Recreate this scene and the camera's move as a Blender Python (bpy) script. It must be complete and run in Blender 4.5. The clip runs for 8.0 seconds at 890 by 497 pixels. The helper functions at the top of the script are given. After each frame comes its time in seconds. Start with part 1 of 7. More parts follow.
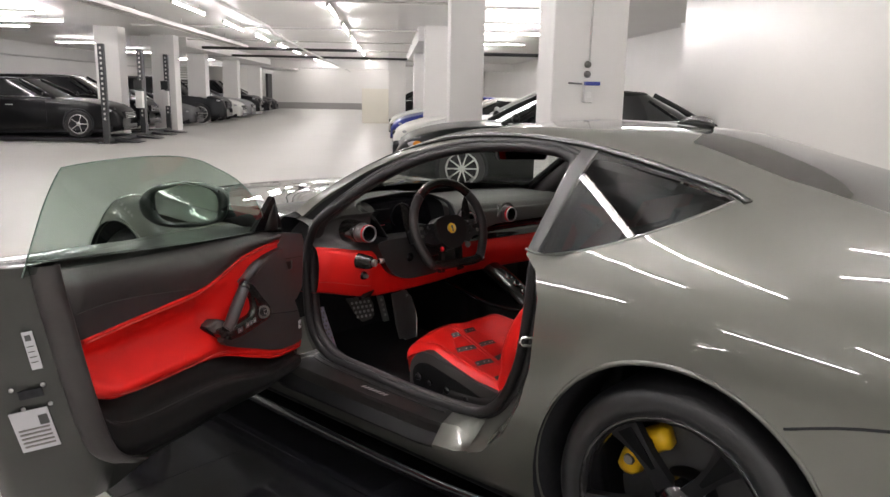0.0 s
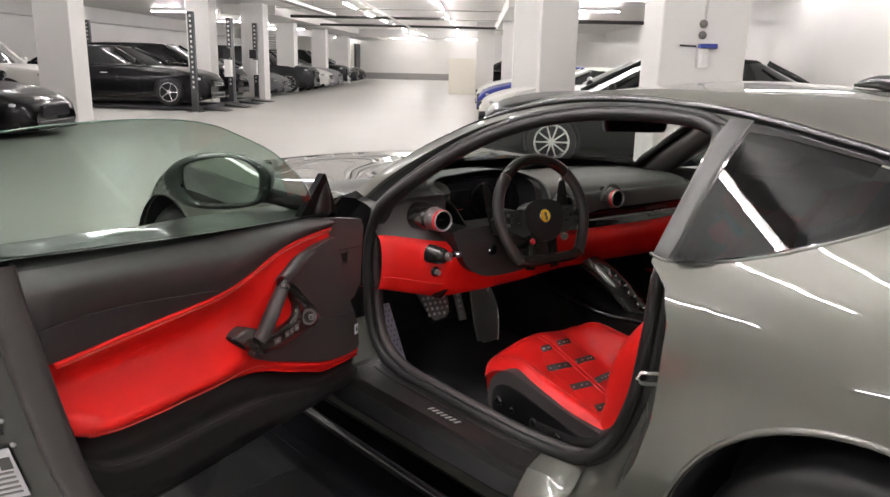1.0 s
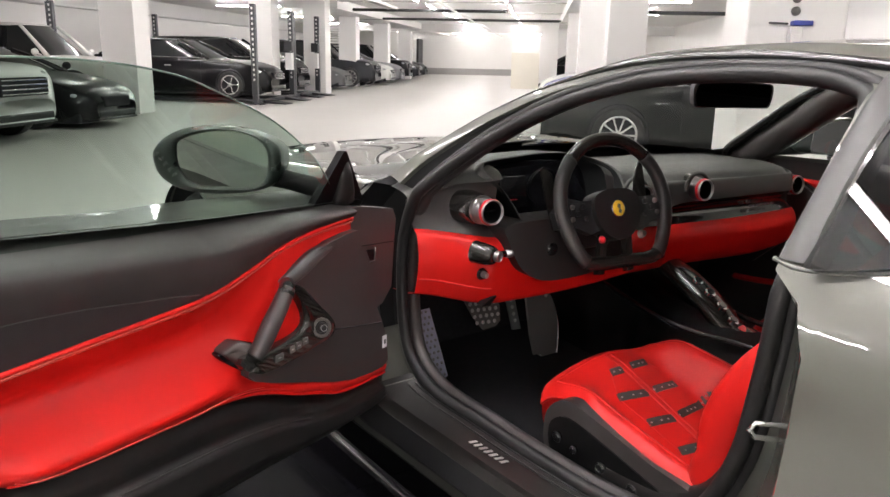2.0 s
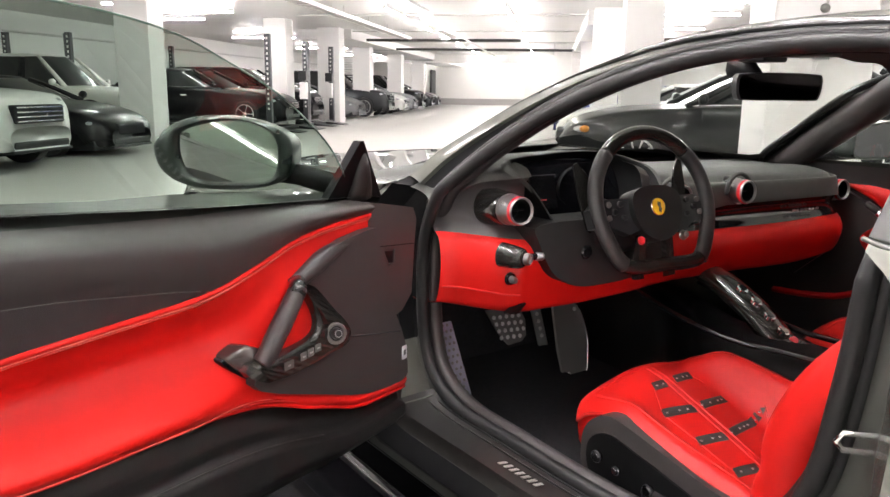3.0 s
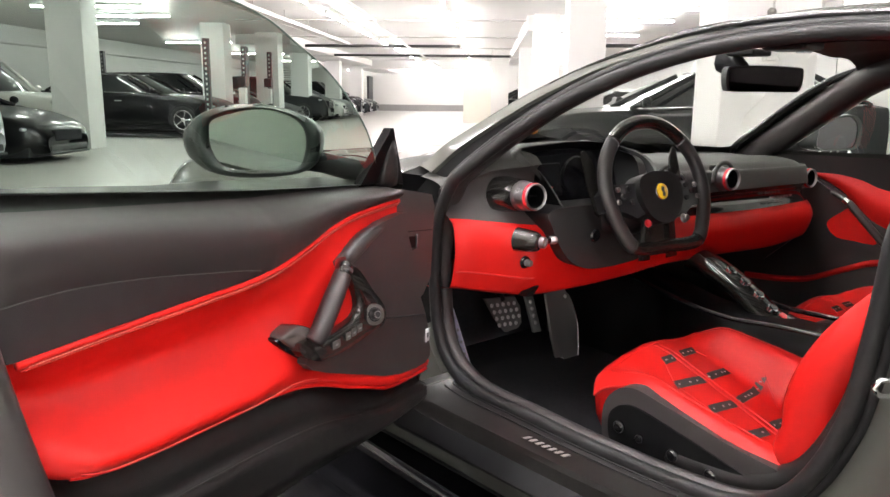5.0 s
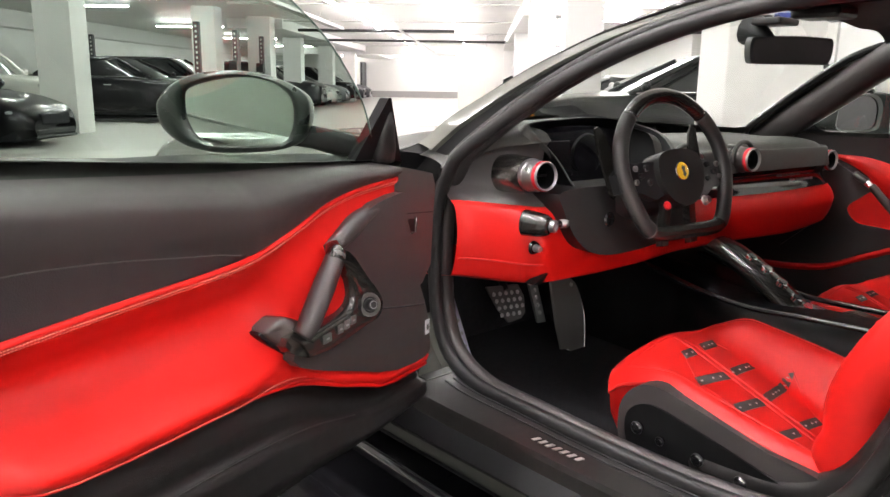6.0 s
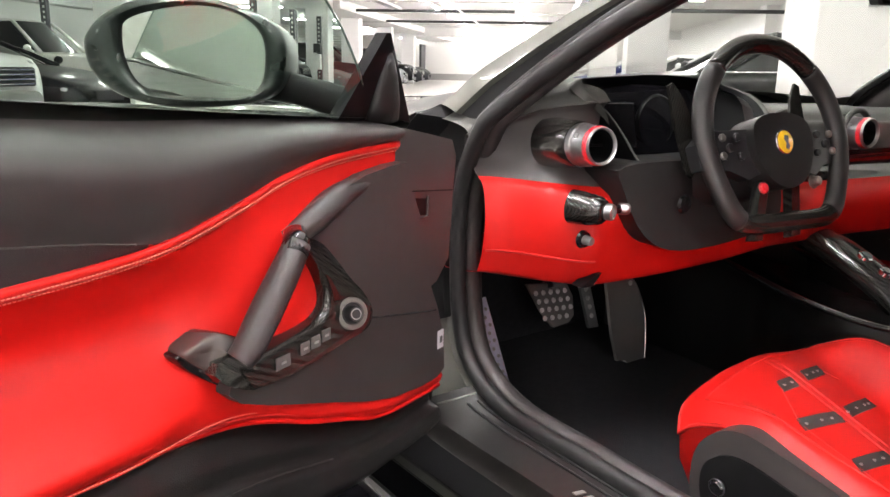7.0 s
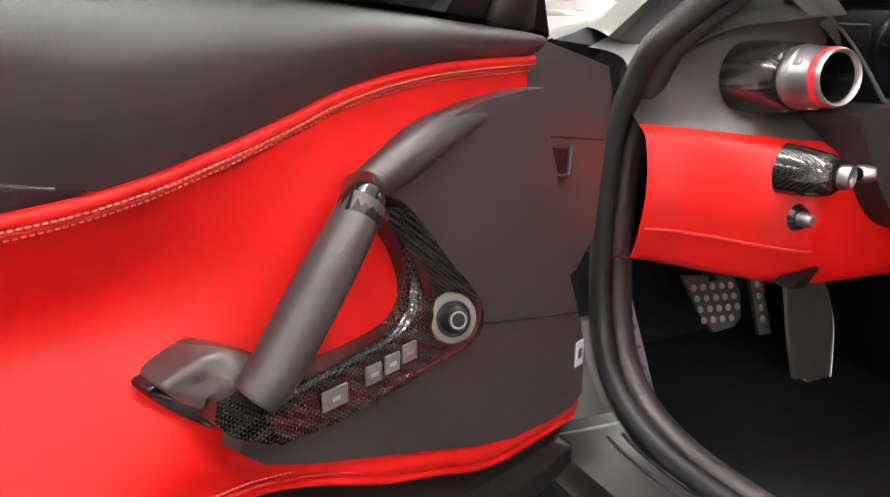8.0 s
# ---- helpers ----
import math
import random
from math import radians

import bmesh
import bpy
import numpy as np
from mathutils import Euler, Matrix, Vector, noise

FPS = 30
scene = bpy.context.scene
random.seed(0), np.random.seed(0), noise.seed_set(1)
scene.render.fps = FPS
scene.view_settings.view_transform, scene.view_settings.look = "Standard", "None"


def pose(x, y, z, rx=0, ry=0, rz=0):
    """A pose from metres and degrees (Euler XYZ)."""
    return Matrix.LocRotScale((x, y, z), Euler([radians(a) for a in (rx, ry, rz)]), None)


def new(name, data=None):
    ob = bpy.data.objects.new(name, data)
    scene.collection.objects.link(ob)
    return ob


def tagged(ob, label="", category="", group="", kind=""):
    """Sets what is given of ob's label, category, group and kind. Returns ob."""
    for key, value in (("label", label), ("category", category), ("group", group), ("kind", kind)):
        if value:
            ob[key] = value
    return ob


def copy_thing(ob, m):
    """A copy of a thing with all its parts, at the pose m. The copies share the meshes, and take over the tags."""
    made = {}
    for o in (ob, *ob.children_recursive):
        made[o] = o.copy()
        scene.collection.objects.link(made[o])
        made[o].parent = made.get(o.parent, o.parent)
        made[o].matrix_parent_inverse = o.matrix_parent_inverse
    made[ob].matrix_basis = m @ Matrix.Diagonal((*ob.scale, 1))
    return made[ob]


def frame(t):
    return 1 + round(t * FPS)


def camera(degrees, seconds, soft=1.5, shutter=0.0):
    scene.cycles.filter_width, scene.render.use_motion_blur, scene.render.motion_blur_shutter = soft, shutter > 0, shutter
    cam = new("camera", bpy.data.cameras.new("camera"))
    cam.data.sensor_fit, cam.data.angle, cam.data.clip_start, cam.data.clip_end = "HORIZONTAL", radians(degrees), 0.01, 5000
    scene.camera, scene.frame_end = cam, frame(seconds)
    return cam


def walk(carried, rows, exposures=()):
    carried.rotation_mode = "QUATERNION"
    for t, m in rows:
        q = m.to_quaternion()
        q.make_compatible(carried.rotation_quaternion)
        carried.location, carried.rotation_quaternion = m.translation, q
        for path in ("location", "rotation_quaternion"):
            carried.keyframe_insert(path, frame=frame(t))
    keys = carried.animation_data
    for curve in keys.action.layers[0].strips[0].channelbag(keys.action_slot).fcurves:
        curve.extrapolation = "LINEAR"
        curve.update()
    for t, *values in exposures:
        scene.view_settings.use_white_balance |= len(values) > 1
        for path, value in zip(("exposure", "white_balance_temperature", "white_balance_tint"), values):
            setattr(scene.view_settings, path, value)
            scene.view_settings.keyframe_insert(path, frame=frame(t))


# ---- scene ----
import functools

cam = camera(60.9, 8.0)
METRES, EYE, TILT, LEAN, TURN = 2.4, 1.37, -11.7, -1.0, -48.0
ROWS = [
    (0.0, 0.0, 0.0, 0.0, -0.0, 0.0, -0.0),
    (0.5, -0.0042, 0.1136, 0.0168, 2.93, -0.98, -0.7),
    (1.0, -0.0102, 0.2343, 0.0248, 6.33, -2.14, -1.48),
    (1.5, -0.0095, 0.3384, 0.0273, 9.45, -3.06, -1.97),
    (3.0, -0.0408, 0.4752, -0.0126, 11.88, -0.26, -2.12),
    (3.5, -0.0628, 0.4542, -0.0267, 10.68, 0.83, -1.8),
    (4.0, -0.0839, 0.4354, -0.0361, 9.36, 0.98, -1.47),
    (4.5, -0.1077, 0.4267, -0.0378, 8.04, 0.76, -1.15),
    (6.0, -0.1332, 0.5016, -0.0394, 6.66, -0.58, -1.15),
    (6.5, -0.124, 0.5881, -0.041, 8.04, -1.18, -1.59),
    (7.0, -0.1271, 0.6672, -0.0371, 10.95, -1.86, -2.37),
    (7.5, -0.1486, 0.7508, -0.0397, 15.05, -2.87, -3.22),
    (8.0, -0.1732, 0.8209, -0.0461, 19.5, -4.01, -4.18),
]
walk(cam, [(t, pose(0, 0, EYE, TILT, LEAN, TURN) @ pose(METRES * x, METRES * y, METRES * z, 90 + pitch, roll, yaw)) for t, x, y, z, yaw, pitch, roll in ROWS],
     exposures=[(0.0, -0.14), (1.0, 0.12), (1.7, 0.36), (2.3, 0.6), (2.8, 0.85), (4.5, 0.9), (6.0, 1.0), (7.0, 1.15), (8.0, 1.28)])

# ---- world: a closed basement, only a trace of light comes from outside ----
world = bpy.data.worlds.new("world")
world.use_nodes = True
world.node_tree.nodes["Background"].inputs["Color"].default_value = (1.0, 0.97, 0.92, 1)
world.node_tree.nodes["Background"].inputs["Strength"].default_value = 0.02
scene.world = world
TUBE = 118.0          # strength of the fluorescent tubes
ZG = -0.025          # the garage floor

# ---- materials ----
def mat(name, base, rough=0.5, metal=0.0, coat=0.0, vary=0.12, scale=8.0, fine=0.0, fine_scale=400.0, rough_vary=0.1, spec=0.5, coat_rough=0.03):
    """A principled material with variation of colour and gloss at two scales, and fine relief."""
    m = bpy.data.materials.new(name)
    m.use_nodes = True
    nt = m.node_tree
    b = nt.nodes["Principled BSDF"]
    tc = nt.nodes.new("ShaderNodeTexCoord")
    n1 = nt.nodes.new("ShaderNodeTexNoise")
    n1.inputs["Scale"].default_value, n1.inputs["Detail"].default_value = scale, 6.0
    nt.links.new(tc.outputs["Object"], n1.inputs["Vector"])
    ramp = nt.nodes.new("ShaderNodeMix")
    ramp.data_type = "RGBA"
    lo = [max(0.0, c * (1 - vary)) for c in base]
    hi = [min(1.0, c * (1 + vary)) for c in base]
    ramp.inputs[6].default_value, ramp.inputs[7].default_value = (*lo, 1), (*hi, 1)
    nt.links.new(n1.outputs["Fac"], ramp.inputs[0])
    nt.links.new(ramp.outputs[2], b.inputs["Base Color"])
    mr = nt.nodes.new("ShaderNodeMapRange")
    mr.inputs["To Min"].default_value = max(0.0, rough - rough_vary)
    mr.inputs["To Max"].default_value = min(1.0, rough + rough_vary)
    n2 = nt.nodes.new("ShaderNodeTexNoise")
    n2.inputs["Scale"].default_value, n2.inputs["Detail"].default_value = scale * 4.3, 4.0
    nt.links.new(tc.outputs["Object"], n2.inputs["Vector"])
    nt.links.new(n2.outputs["Fac"], mr.inputs["Value"])
    nt.links.new(mr.outputs["Result"], b.inputs["Roughness"])
    b.inputs["Metallic"].default_value = metal
    b.inputs["Specular IOR Level"].default_value = spec
    b.inputs["Coat Weight"].default_value = coat
    b.inputs["Coat Roughness"].default_value = coat_rough
    if fine:
        n3 = nt.nodes.new("ShaderNodeTexVoronoi")
        n3.inputs["Scale"].default_value = fine_scale
        nt.links.new(tc.outputs["Object"], n3.inputs["Vector"])
        bump = nt.nodes.new("ShaderNodeBump")
        bump.inputs["Strength"].default_value, bump.inputs["Distance"].default_value = fine, 0.001
        nt.links.new(n3.outputs["Distance"], bump.inputs["Height"])
        nt.links.new(bump.outputs["Normal"], b.inputs["Normal"])
    return m


def glass_mat(name, tint, gloss=1.45, rough=0.0):
    """A thin pane: tinted see-through with Fresnel gloss."""
    m = bpy.data.materials.new(name)
    m.use_nodes = True
    nt = m.node_tree
    nt.nodes.remove(nt.nodes["Principled BSDF"])
    t = nt.nodes.new("ShaderNodeBsdfTransparent")
    t.inputs["Color"].default_value = (*tint, 1)
    g = nt.nodes.new("ShaderNodeBsdfGlossy")
    g.inputs["Roughness"].default_value = rough
    f = nt.nodes.new("ShaderNodeLayerWeight")
    f.inputs["Blend"].default_value = 0.5
    pw = nt.nodes.new("ShaderNodeMath")
    pw.operation = "POWER"
    pw.inputs[1].default_value = 4.0
    nt.links.new(f.outputs["Facing"], pw.inputs[0])
    mr = nt.nodes.new("ShaderNodeMapRange")
    mr.inputs["To Min"].default_value, mr.inputs["To Max"].default_value = (gloss - 1) ** 2 / (gloss + 1) ** 2 * 1.8, 0.85
    nt.links.new(pw.outputs[0], mr.inputs["Value"])
    mix = nt.nodes.new("ShaderNodeMixShader")
    nt.links.new(mr.outputs["Result"], mix.inputs[0])
    nt.links.new(t.outputs[0], mix.inputs[1])
    nt.links.new(g.outputs[0], mix.inputs[2])
    nt.links.new(mix.outputs[0], nt.nodes["Material Output"].inputs["Surface"])
    return m


def glow(name, colour, strength):
    m = bpy.data.materials.new(name)
    m.use_nodes = True
    b = m.node_tree.nodes["Principled BSDF"]
    b.inputs["Base Color"].default_value = (*colour, 1)
    b.inputs["Emission Color"].default_value = (*colour, 1)
    b.inputs["Emission Strength"].default_value = strength
    return m


def carbon_mat(name, scale=420.0):
    m = mat(name, (0.02, 0.019, 0.018), 0.25, spec=0.25, coat=0.8, vary=0.1, rough_vary=0.015)
    nt = m.node_tree
    b = nt.nodes["Principled BSDF"]
    tc = nt.nodes.new("ShaderNodeTexCoord")
    ch = nt.nodes.new("ShaderNodeTexChecker")
    ch.inputs["Scale"].default_value = scale
    ch.inputs["Color1"].default_value, ch.inputs["Color2"].default_value = (0.003, 0.003, 0.003, 1), (0.030, 0.028, 0.025, 1)
    mp = nt.nodes.new("ShaderNodeMapping")
    mp.inputs["Rotation"].default_value = (0.6, 0.5, 0.785)
    nt.links.new(tc.outputs["Object"], mp.inputs["Vector"])
    nt.links.new(mp.outputs["Vector"], ch.inputs["Vector"])
    nt.links.new(ch.outputs["Color"], b.inputs["Base Color"])
    return m


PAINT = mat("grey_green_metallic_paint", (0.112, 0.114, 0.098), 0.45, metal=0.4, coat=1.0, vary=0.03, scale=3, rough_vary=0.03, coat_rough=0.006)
PAINT.node_tree.nodes["Principled BSDF"].inputs["Coat IOR"].default_value = 1.75
RED = mat("red_leather", (0.55, 0.0085, 0.0065), 0.46, spec=0.28, vary=0.06, scale=14, fine=0.10, fine_scale=900, rough_vary=0.06)
RED_DEEP = mat("red_stitched_piping", (0.50, 0.012, 0.010), 0.5, vary=0.08, scale=30, fine=0.2)
LEATHER = mat("black_leather", (0.034, 0.0295, 0.0295), 0.43, spec=0.5, vary=0.1, scale=12, fine=0.12, fine_scale=900, rough_vary=0.06)
ALCANTARA = mat("dark_grey_suede", (0.033, 0.034, 0.034), 0.8, vary=0.1, scale=20, fine=0.2)
DASH_TOP = mat("dash_top_grey_leather", (0.055, 0.056, 0.052), 0.55, spec=0.4, vary=0.06, scale=12, fine=0.3, fine_scale=600)
TUNNEL = mat("deep_black_leather", (0.012, 0.0112, 0.0112), 0.42, spec=0.35, vary=0.12, scale=12, fine=0.25, fine_scale=650)
PLASTIC = mat("black_plastic", (0.012, 0.012, 0.013), 0.38, spec=0.35, vary=0.1, scale=18, fine=0.1)
PIANO = mat("gloss_black_plastic", (0.008, 0.008, 0.009), 0.12, coat=0.6, vary=0.05, rough_vary=0.01)
RUBBER = mat("black_rubber", (0.014, 0.0135, 0.014), 0.46, spec=0.33, vary=0.15, scale=10, fine=0.1, fine_scale=200)
CARPET = mat("black_carpet", (0.027, 0.027, 0.030), 0.95, vary=0.3, scale=60, fine=0.8, fine_scale=500, spec=0.1)
TYRE = mat("tyre_rubber", (0.012, 0.012, 0.013), 0.42, vary=0.15, scale=12, fine=0.15, fine_scale=150)
SILVER = mat("satin_aluminium", (0.40, 0.40, 0.405), 0.36, metal=0.9, vary=0.05, scale=30, rough_vary=0.05)
CHROME = mat("chrome", (0.82, 0.82, 0.83), 0.10, metal=1.0, vary=0.03, rough_vary=0.01)
BRIGHT_RING = mat("satin_chrome_ring", (0.42, 0.42, 0.43), 0.28, metal=0.95, vary=0.04, rough_vary=0.01)
DARK_METAL = mat("dark_brushed_metal", (0.22, 0.21, 0.20), 0.3, metal=0.9, vary=0.1, scale=25, rough_vary=0.03)
YELLOW = mat("yellow_enamel", (0.80, 0.50, 0.02), 0.3, coat=0.5, vary=0.05)
CALIPER = mat("yellow_caliper_paint", (0.75, 0.45, 0.01), 0.35, coat=0.5, vary=0.06)
RED_PLASTIC = mat("red_plastic", (0.60, 0.02, 0.03), 0.3, coat=0.3, vary=0.05)
STICKER = mat("white_label", (0.50, 0.50, 0.53), 0.5, vary=0.06, scale=20)
INK = mat("dark_print", (0.06, 0.06, 0.06), 0.6)
THREAD = mat("pale_red_thread", (0.75, 0.22, 0.16), 0.7)
CARBON = carbon_mat("glossy_carbon_weave")
# Body paint darkened in its colour for the shade on the open door
SHADED_DOOR_PAINT = mat("shaded_grey_door_paint", (0.026, 0.027, 0.024), 0.35, metal=0.2, coat=0.6, vary=0.05, scale=3)
BRAKE_METAL = mat("dark_brake_pad", (0.16, 0.155, 0.15), 0.4, metal=0.3, vary=0.15, scale=30)
STUD = mat("bright_pedal_stud", (0.72, 0.71, 0.70), 0.4, metal=0.4, vary=0.05)
BADGE = mat("bright_badge_metal", (0.42, 0.40, 0.39), 0.3, metal=0.4, vary=0.1, scale=60)
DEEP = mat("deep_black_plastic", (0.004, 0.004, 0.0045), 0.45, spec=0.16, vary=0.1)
SHELL = mat("gloss_dark_grey_shell", (0.018, 0.022, 0.020), 0.3, coat=0.6, vary=0.05)
PEDAL_METAL = mat("worn_pedal_metal", (0.25, 0.24, 0.23), 0.34, metal=0.5, vary=0.06, scale=6, rough_vary=0.03)
COLUMN_HIDE = mat("black_column_leather", (0.017, 0.016, 0.016), 0.5, spec=0.35, vary=0.08, scale=16, fine=0.1, fine_scale=700)
PADDLE = mat("dark_bronze_plastic", (0.055, 0.043, 0.041), 0.24, vary=0.04, rough_vary=0.015)
SILL = mat("dark_sill_carbon", (0.010, 0.009, 0.0085), 0.34, spec=0.3, coat=0.35, vary=0.45, scale=70, coat_rough=0.10)
GLASS_GREEN = glass_mat("green_tinted_glass", (0.44, 0.53, 0.475), 1.36)
GLASS_CLEAR = glass_mat("clear_windscreen", (0.86, 0.90, 0.87), 1.4)
GLASS_REAR = glass_mat("rear_screen_glass", (0.10, 0.10, 0.105), 2.4)
GLASS_DARK = glass_mat("dark_privacy_glass", (0.040, 0.040, 0.045), 1.30)
MIRROR = mat("mirror_glass", (0.74, 0.73, 0.71), 0.015, metal=1.0, vary=0.0, rough_vary=0.0)
SCREEN = mat("dark_display", (0.004, 0.004, 0.005), 0.18, spec=0.2, vary=0.05, rough_vary=0.02)
LENS = glass_mat("lamp_lens", (0.85, 0.86, 0.88), 1.5)
WALL = mat("white_gloss_wall_paint", (0.80, 0.79, 0.76), 0.34, vary=0.05, scale=0.7, rough_vary=0.1, fine=0.05, fine_scale=60)
COLUMN = mat("white_column_paint", (0.78, 0.77, 0.75), 0.42, vary=0.04, scale=1.4, fine=0.05, fine_scale=60)
CEIL = mat("white_ceiling_paint", (0.76, 0.75, 0.73), 0.36, vary=0.06, scale=0.6, rough_vary=0.06)
FLOOR = mat("grey_epoxy_floor", (0.56, 0.55, 0.52), 0.36, vary=0.08, scale=0.35, rough_vary=0.04)
BLACK_TILE = mat("gloss_black_floor_tile", (0.006, 0.006, 0.007), 0.12, spec=0.22, vary=0.3, scale=5, rough_vary=0.05)
PIPE = mat("pale_painted_pipe", (0.60, 0.59, 0.57), 0.4, vary=0.06)
BLACK_PIPE = mat("black_iron_pipe", (0.03, 0.03, 0.03), 0.45)
LIFT = mat("dark_grey_lift_paint", (0.035, 0.036, 0.040), 0.4, vary=0.15)
WHITE_STEEL = mat("white_powder_coat", (0.72, 0.71, 0.69), 0.35, vary=0.04)
TUBE_GLOW = glow("fluorescent_tube", (1.0, 0.945, 0.945), TUBE)
BLUE = mat("blue_plastic", (0.03, 0.05, 0.30), 0.4)
BOARD = mat("cream_board", (0.78, 0.75, 0.66), 0.5, vary=0.03, scale=2)


# ---- mesh helpers ----
def link_mesh(name, verts, faces, material, parent=None, label="", smooth=False):
    me = bpy.data.meshes.new(name)
    me.from_pydata([tuple(v) for v in verts], [], faces)
    me.materials.append(material)
    me.polygons.foreach_set("use_smooth", [smooth] * len(me.polygons))
    me.validate()
    ob = new(name, me)
    if parent is not None:
        ob.parent = parent
        ob.matrix_parent_inverse = parent.matrix_world.inverted()
    if label:
        tagged(ob, label)
    return ob


def part(name, bm, material, parent=None, label="", smooth=False, angle=None):
    """One bmesh as one mesh object under a thing or a part."""
    bmesh.ops.recalc_face_normals(bm, faces=bm.faces)
    me = bpy.data.meshes.new(name)
    bm.to_mesh(me)
    bm.free()
    me.materials.append(material)
    if smooth:
        me.polygons.foreach_set("use_smooth", [True] * len(me.polygons))
        if angle is not None:
            me.set_sharp_from_angle(angle=radians(angle))
    ob = new(name, me)
    if parent is not None:
        ob.parent = parent
        ob.matrix_parent_inverse = parent.matrix_world.inverted()
    if label:
        tagged(ob, label)
    return ob


def thing(name, place, label, category, group="", kind=""):
    e = new(name)
    e.location = place
    bpy.context.view_layer.update()
    return tagged(e, label, category, group, kind)


def box(bm, lo, hi, bevel=0.0, m=None, seg=2):
    """A bevelled box between two corners, optionally moved by the matrix m."""
    c = [(a + b) / 2 for a, b in zip(lo, hi)]
    s = [abs(b - a) for a, b in zip(lo, hi)]
    r = bmesh.ops.create_cube(bm, size=1.0, matrix=Matrix.LocRotScale(c, None, s))
    vs = r["verts"]
    if bevel:
        es = list({e for v in vs for e in v.link_edges})
        k = bmesh.ops.bevel(bm, geom=es, offset=bevel, segments=seg, affect="EDGES", profile=0.5)
        vs = list({v for f in k["faces"] for v in f.verts} | {v for v in vs if v.is_valid})
    if m is not None:
        bmesh.ops.transform(bm, matrix=m, verts=[v for v in vs if v.is_valid])
    return bm


def prism(bm, pts, d0, d1, to3):
    """A solid between the outline pts at depth d0 and at d1; to3(a, b, d) gives the place."""
    lo = [bm.verts.new(to3(a, b, d0)) for a, b in pts]
    hi = [bm.verts.new(to3(a, b, d1)) for a, b in pts]
    bm.faces.new(lo[::-1])
    bm.faces.new(hi)
    n = len(pts)
    for i in range(n):
        bm.faces.new((lo[i], lo[(i + 1) % n], hi[(i + 1) % n], hi[i]))
    return bm


def soften(bm, width, seg=2, angle=30):
    es = [e for e in bm.edges if len(e.link_faces) == 2 and e.calc_face_angle(0) > radians(angle)]
    bmesh.ops.bevel(bm, geom=es, offset=width, segments=seg, affect="EDGES", profile=0.5, clamp_overlap=True)
    return bm


def spline(pts, n, closed=False):
    """n points along a smooth curve through pts."""
    p = [np.array(q, float) for q in pts]
    m = len(p)
    out = []
    spans = m if closed else m - 1
    for k in range(n):
        u = k / n * spans if closed else k / (n - 1) * spans
        i = min(int(u), spans - 1)
        f = u - i
        if closed:
            a, b, c, d = p[(i - 1) % m], p[i % m], p[(i + 1) % m], p[(i + 2) % m]
        else:
            b, c = p[i], p[i + 1]
            a = p[i - 1] if i > 0 else 2 * b - c
            d = p[i + 2] if i + 2 < m else 2 * c - b
        out.append(0.5 * ((2 * b) + (c - a) * f + (2 * a - 5 * b + 4 * c - d) * f * f + (3 * b - a - 3 * c + d) * f ** 3))
    return out


def curve1(xs, ys):
    """A smooth monotone-ish function through points (cubic Hermite with limited slopes)."""
    xs, ys = np.array(xs, float), np.array(ys, float)
    h = np.diff(xs)
    dl = np.diff(ys) / h
    s = np.zeros(len(xs))
    s[1:-1] = np.where(dl[:-1] * dl[1:] > 0, 2 * dl[:-1] * dl[1:] / (dl[:-1] + dl[1:] + 1e-12), 0.0)
    s[0], s[-1] = dl[0], dl[-1]

    def f(x):
        x = min(max(x, xs[0]), xs[-1])
        i = min(int(np.searchsorted(xs, x, side="right")) - 1, len(xs) - 2)
        t = (x - xs[i]) / h[i]
        return float((2 * t ** 3 - 3 * t * t + 1) * ys[i] + (t ** 3 - 2 * t * t + t) * h[i] * s[i] + (-2 * t ** 3 + 3 * t * t) * ys[i + 1] + (t ** 3 - t * t) * h[i] * s[i + 1])
    return f


def tube(bm, pts, r, seg=10, closed=False, flat=1.0, up=None):
    """A tube along points; r a number or one per point; flat squashes it across the second axis."""
    n = len(pts)
    P = [Vector(p) for p in pts]
    rings = []
    ref = Vector(up) if up is not None else None
    for i in range(n):
        a = P[(i - 1) % n] if closed or i > 0 else P[i]
        b = P[(i + 1) % n] if closed or i < n - 1 else P[i]
        t = (b - a).normalized()
        if ref is None:
            ref = Vector((0, 0, 1)) if abs(t.z) < 0.9 else Vector((1, 0, 0))
        u = (ref - t * ref.dot(t)).normalized()
        if up is None:
            ref = u
        v = t.cross(u)
        rr = float(r[i] if hasattr(r, "__len__") else r)
        rings.append([bm.verts.new(P[i] + rr * (math.cos(k * 2 * math.pi / seg) * u + flat * math.sin(k * 2 * math.pi / seg) * v)) for k in range(seg)])
    for i in range(n if closed else n - 1):
        A, B = rings[i], rings[(i + 1) % n]
        for k in range(seg):
            bm.faces.new((A[k], A[(k + 1) % seg], B[(k + 1) % seg], B[k]))
    if not closed:
        bm.faces.new(rings[0][::-1])
        bm.faces.new(rings[-1])
    return bm


def lathe(bm, profile, m, seg=32, closed=False):
    """Turns (radius, height) points round the z axis of the matrix m."""
    rings = []
    for r, h in profile:
        rings.append([bm.verts.new(m @ Vector((r * math.cos(2 * math.pi * k / seg), r * math.sin(2 * math.pi * k / seg), h))) for k in range(seg)])
    n = len(rings)
    for i in range(n if closed else n - 1):
        A, B = rings[i], rings[(i + 1) % n]
        for k in range(seg):
            bm.faces.new((A[k], A[(k + 1) % seg], B[(k + 1) % seg], B[k]))
    return bm


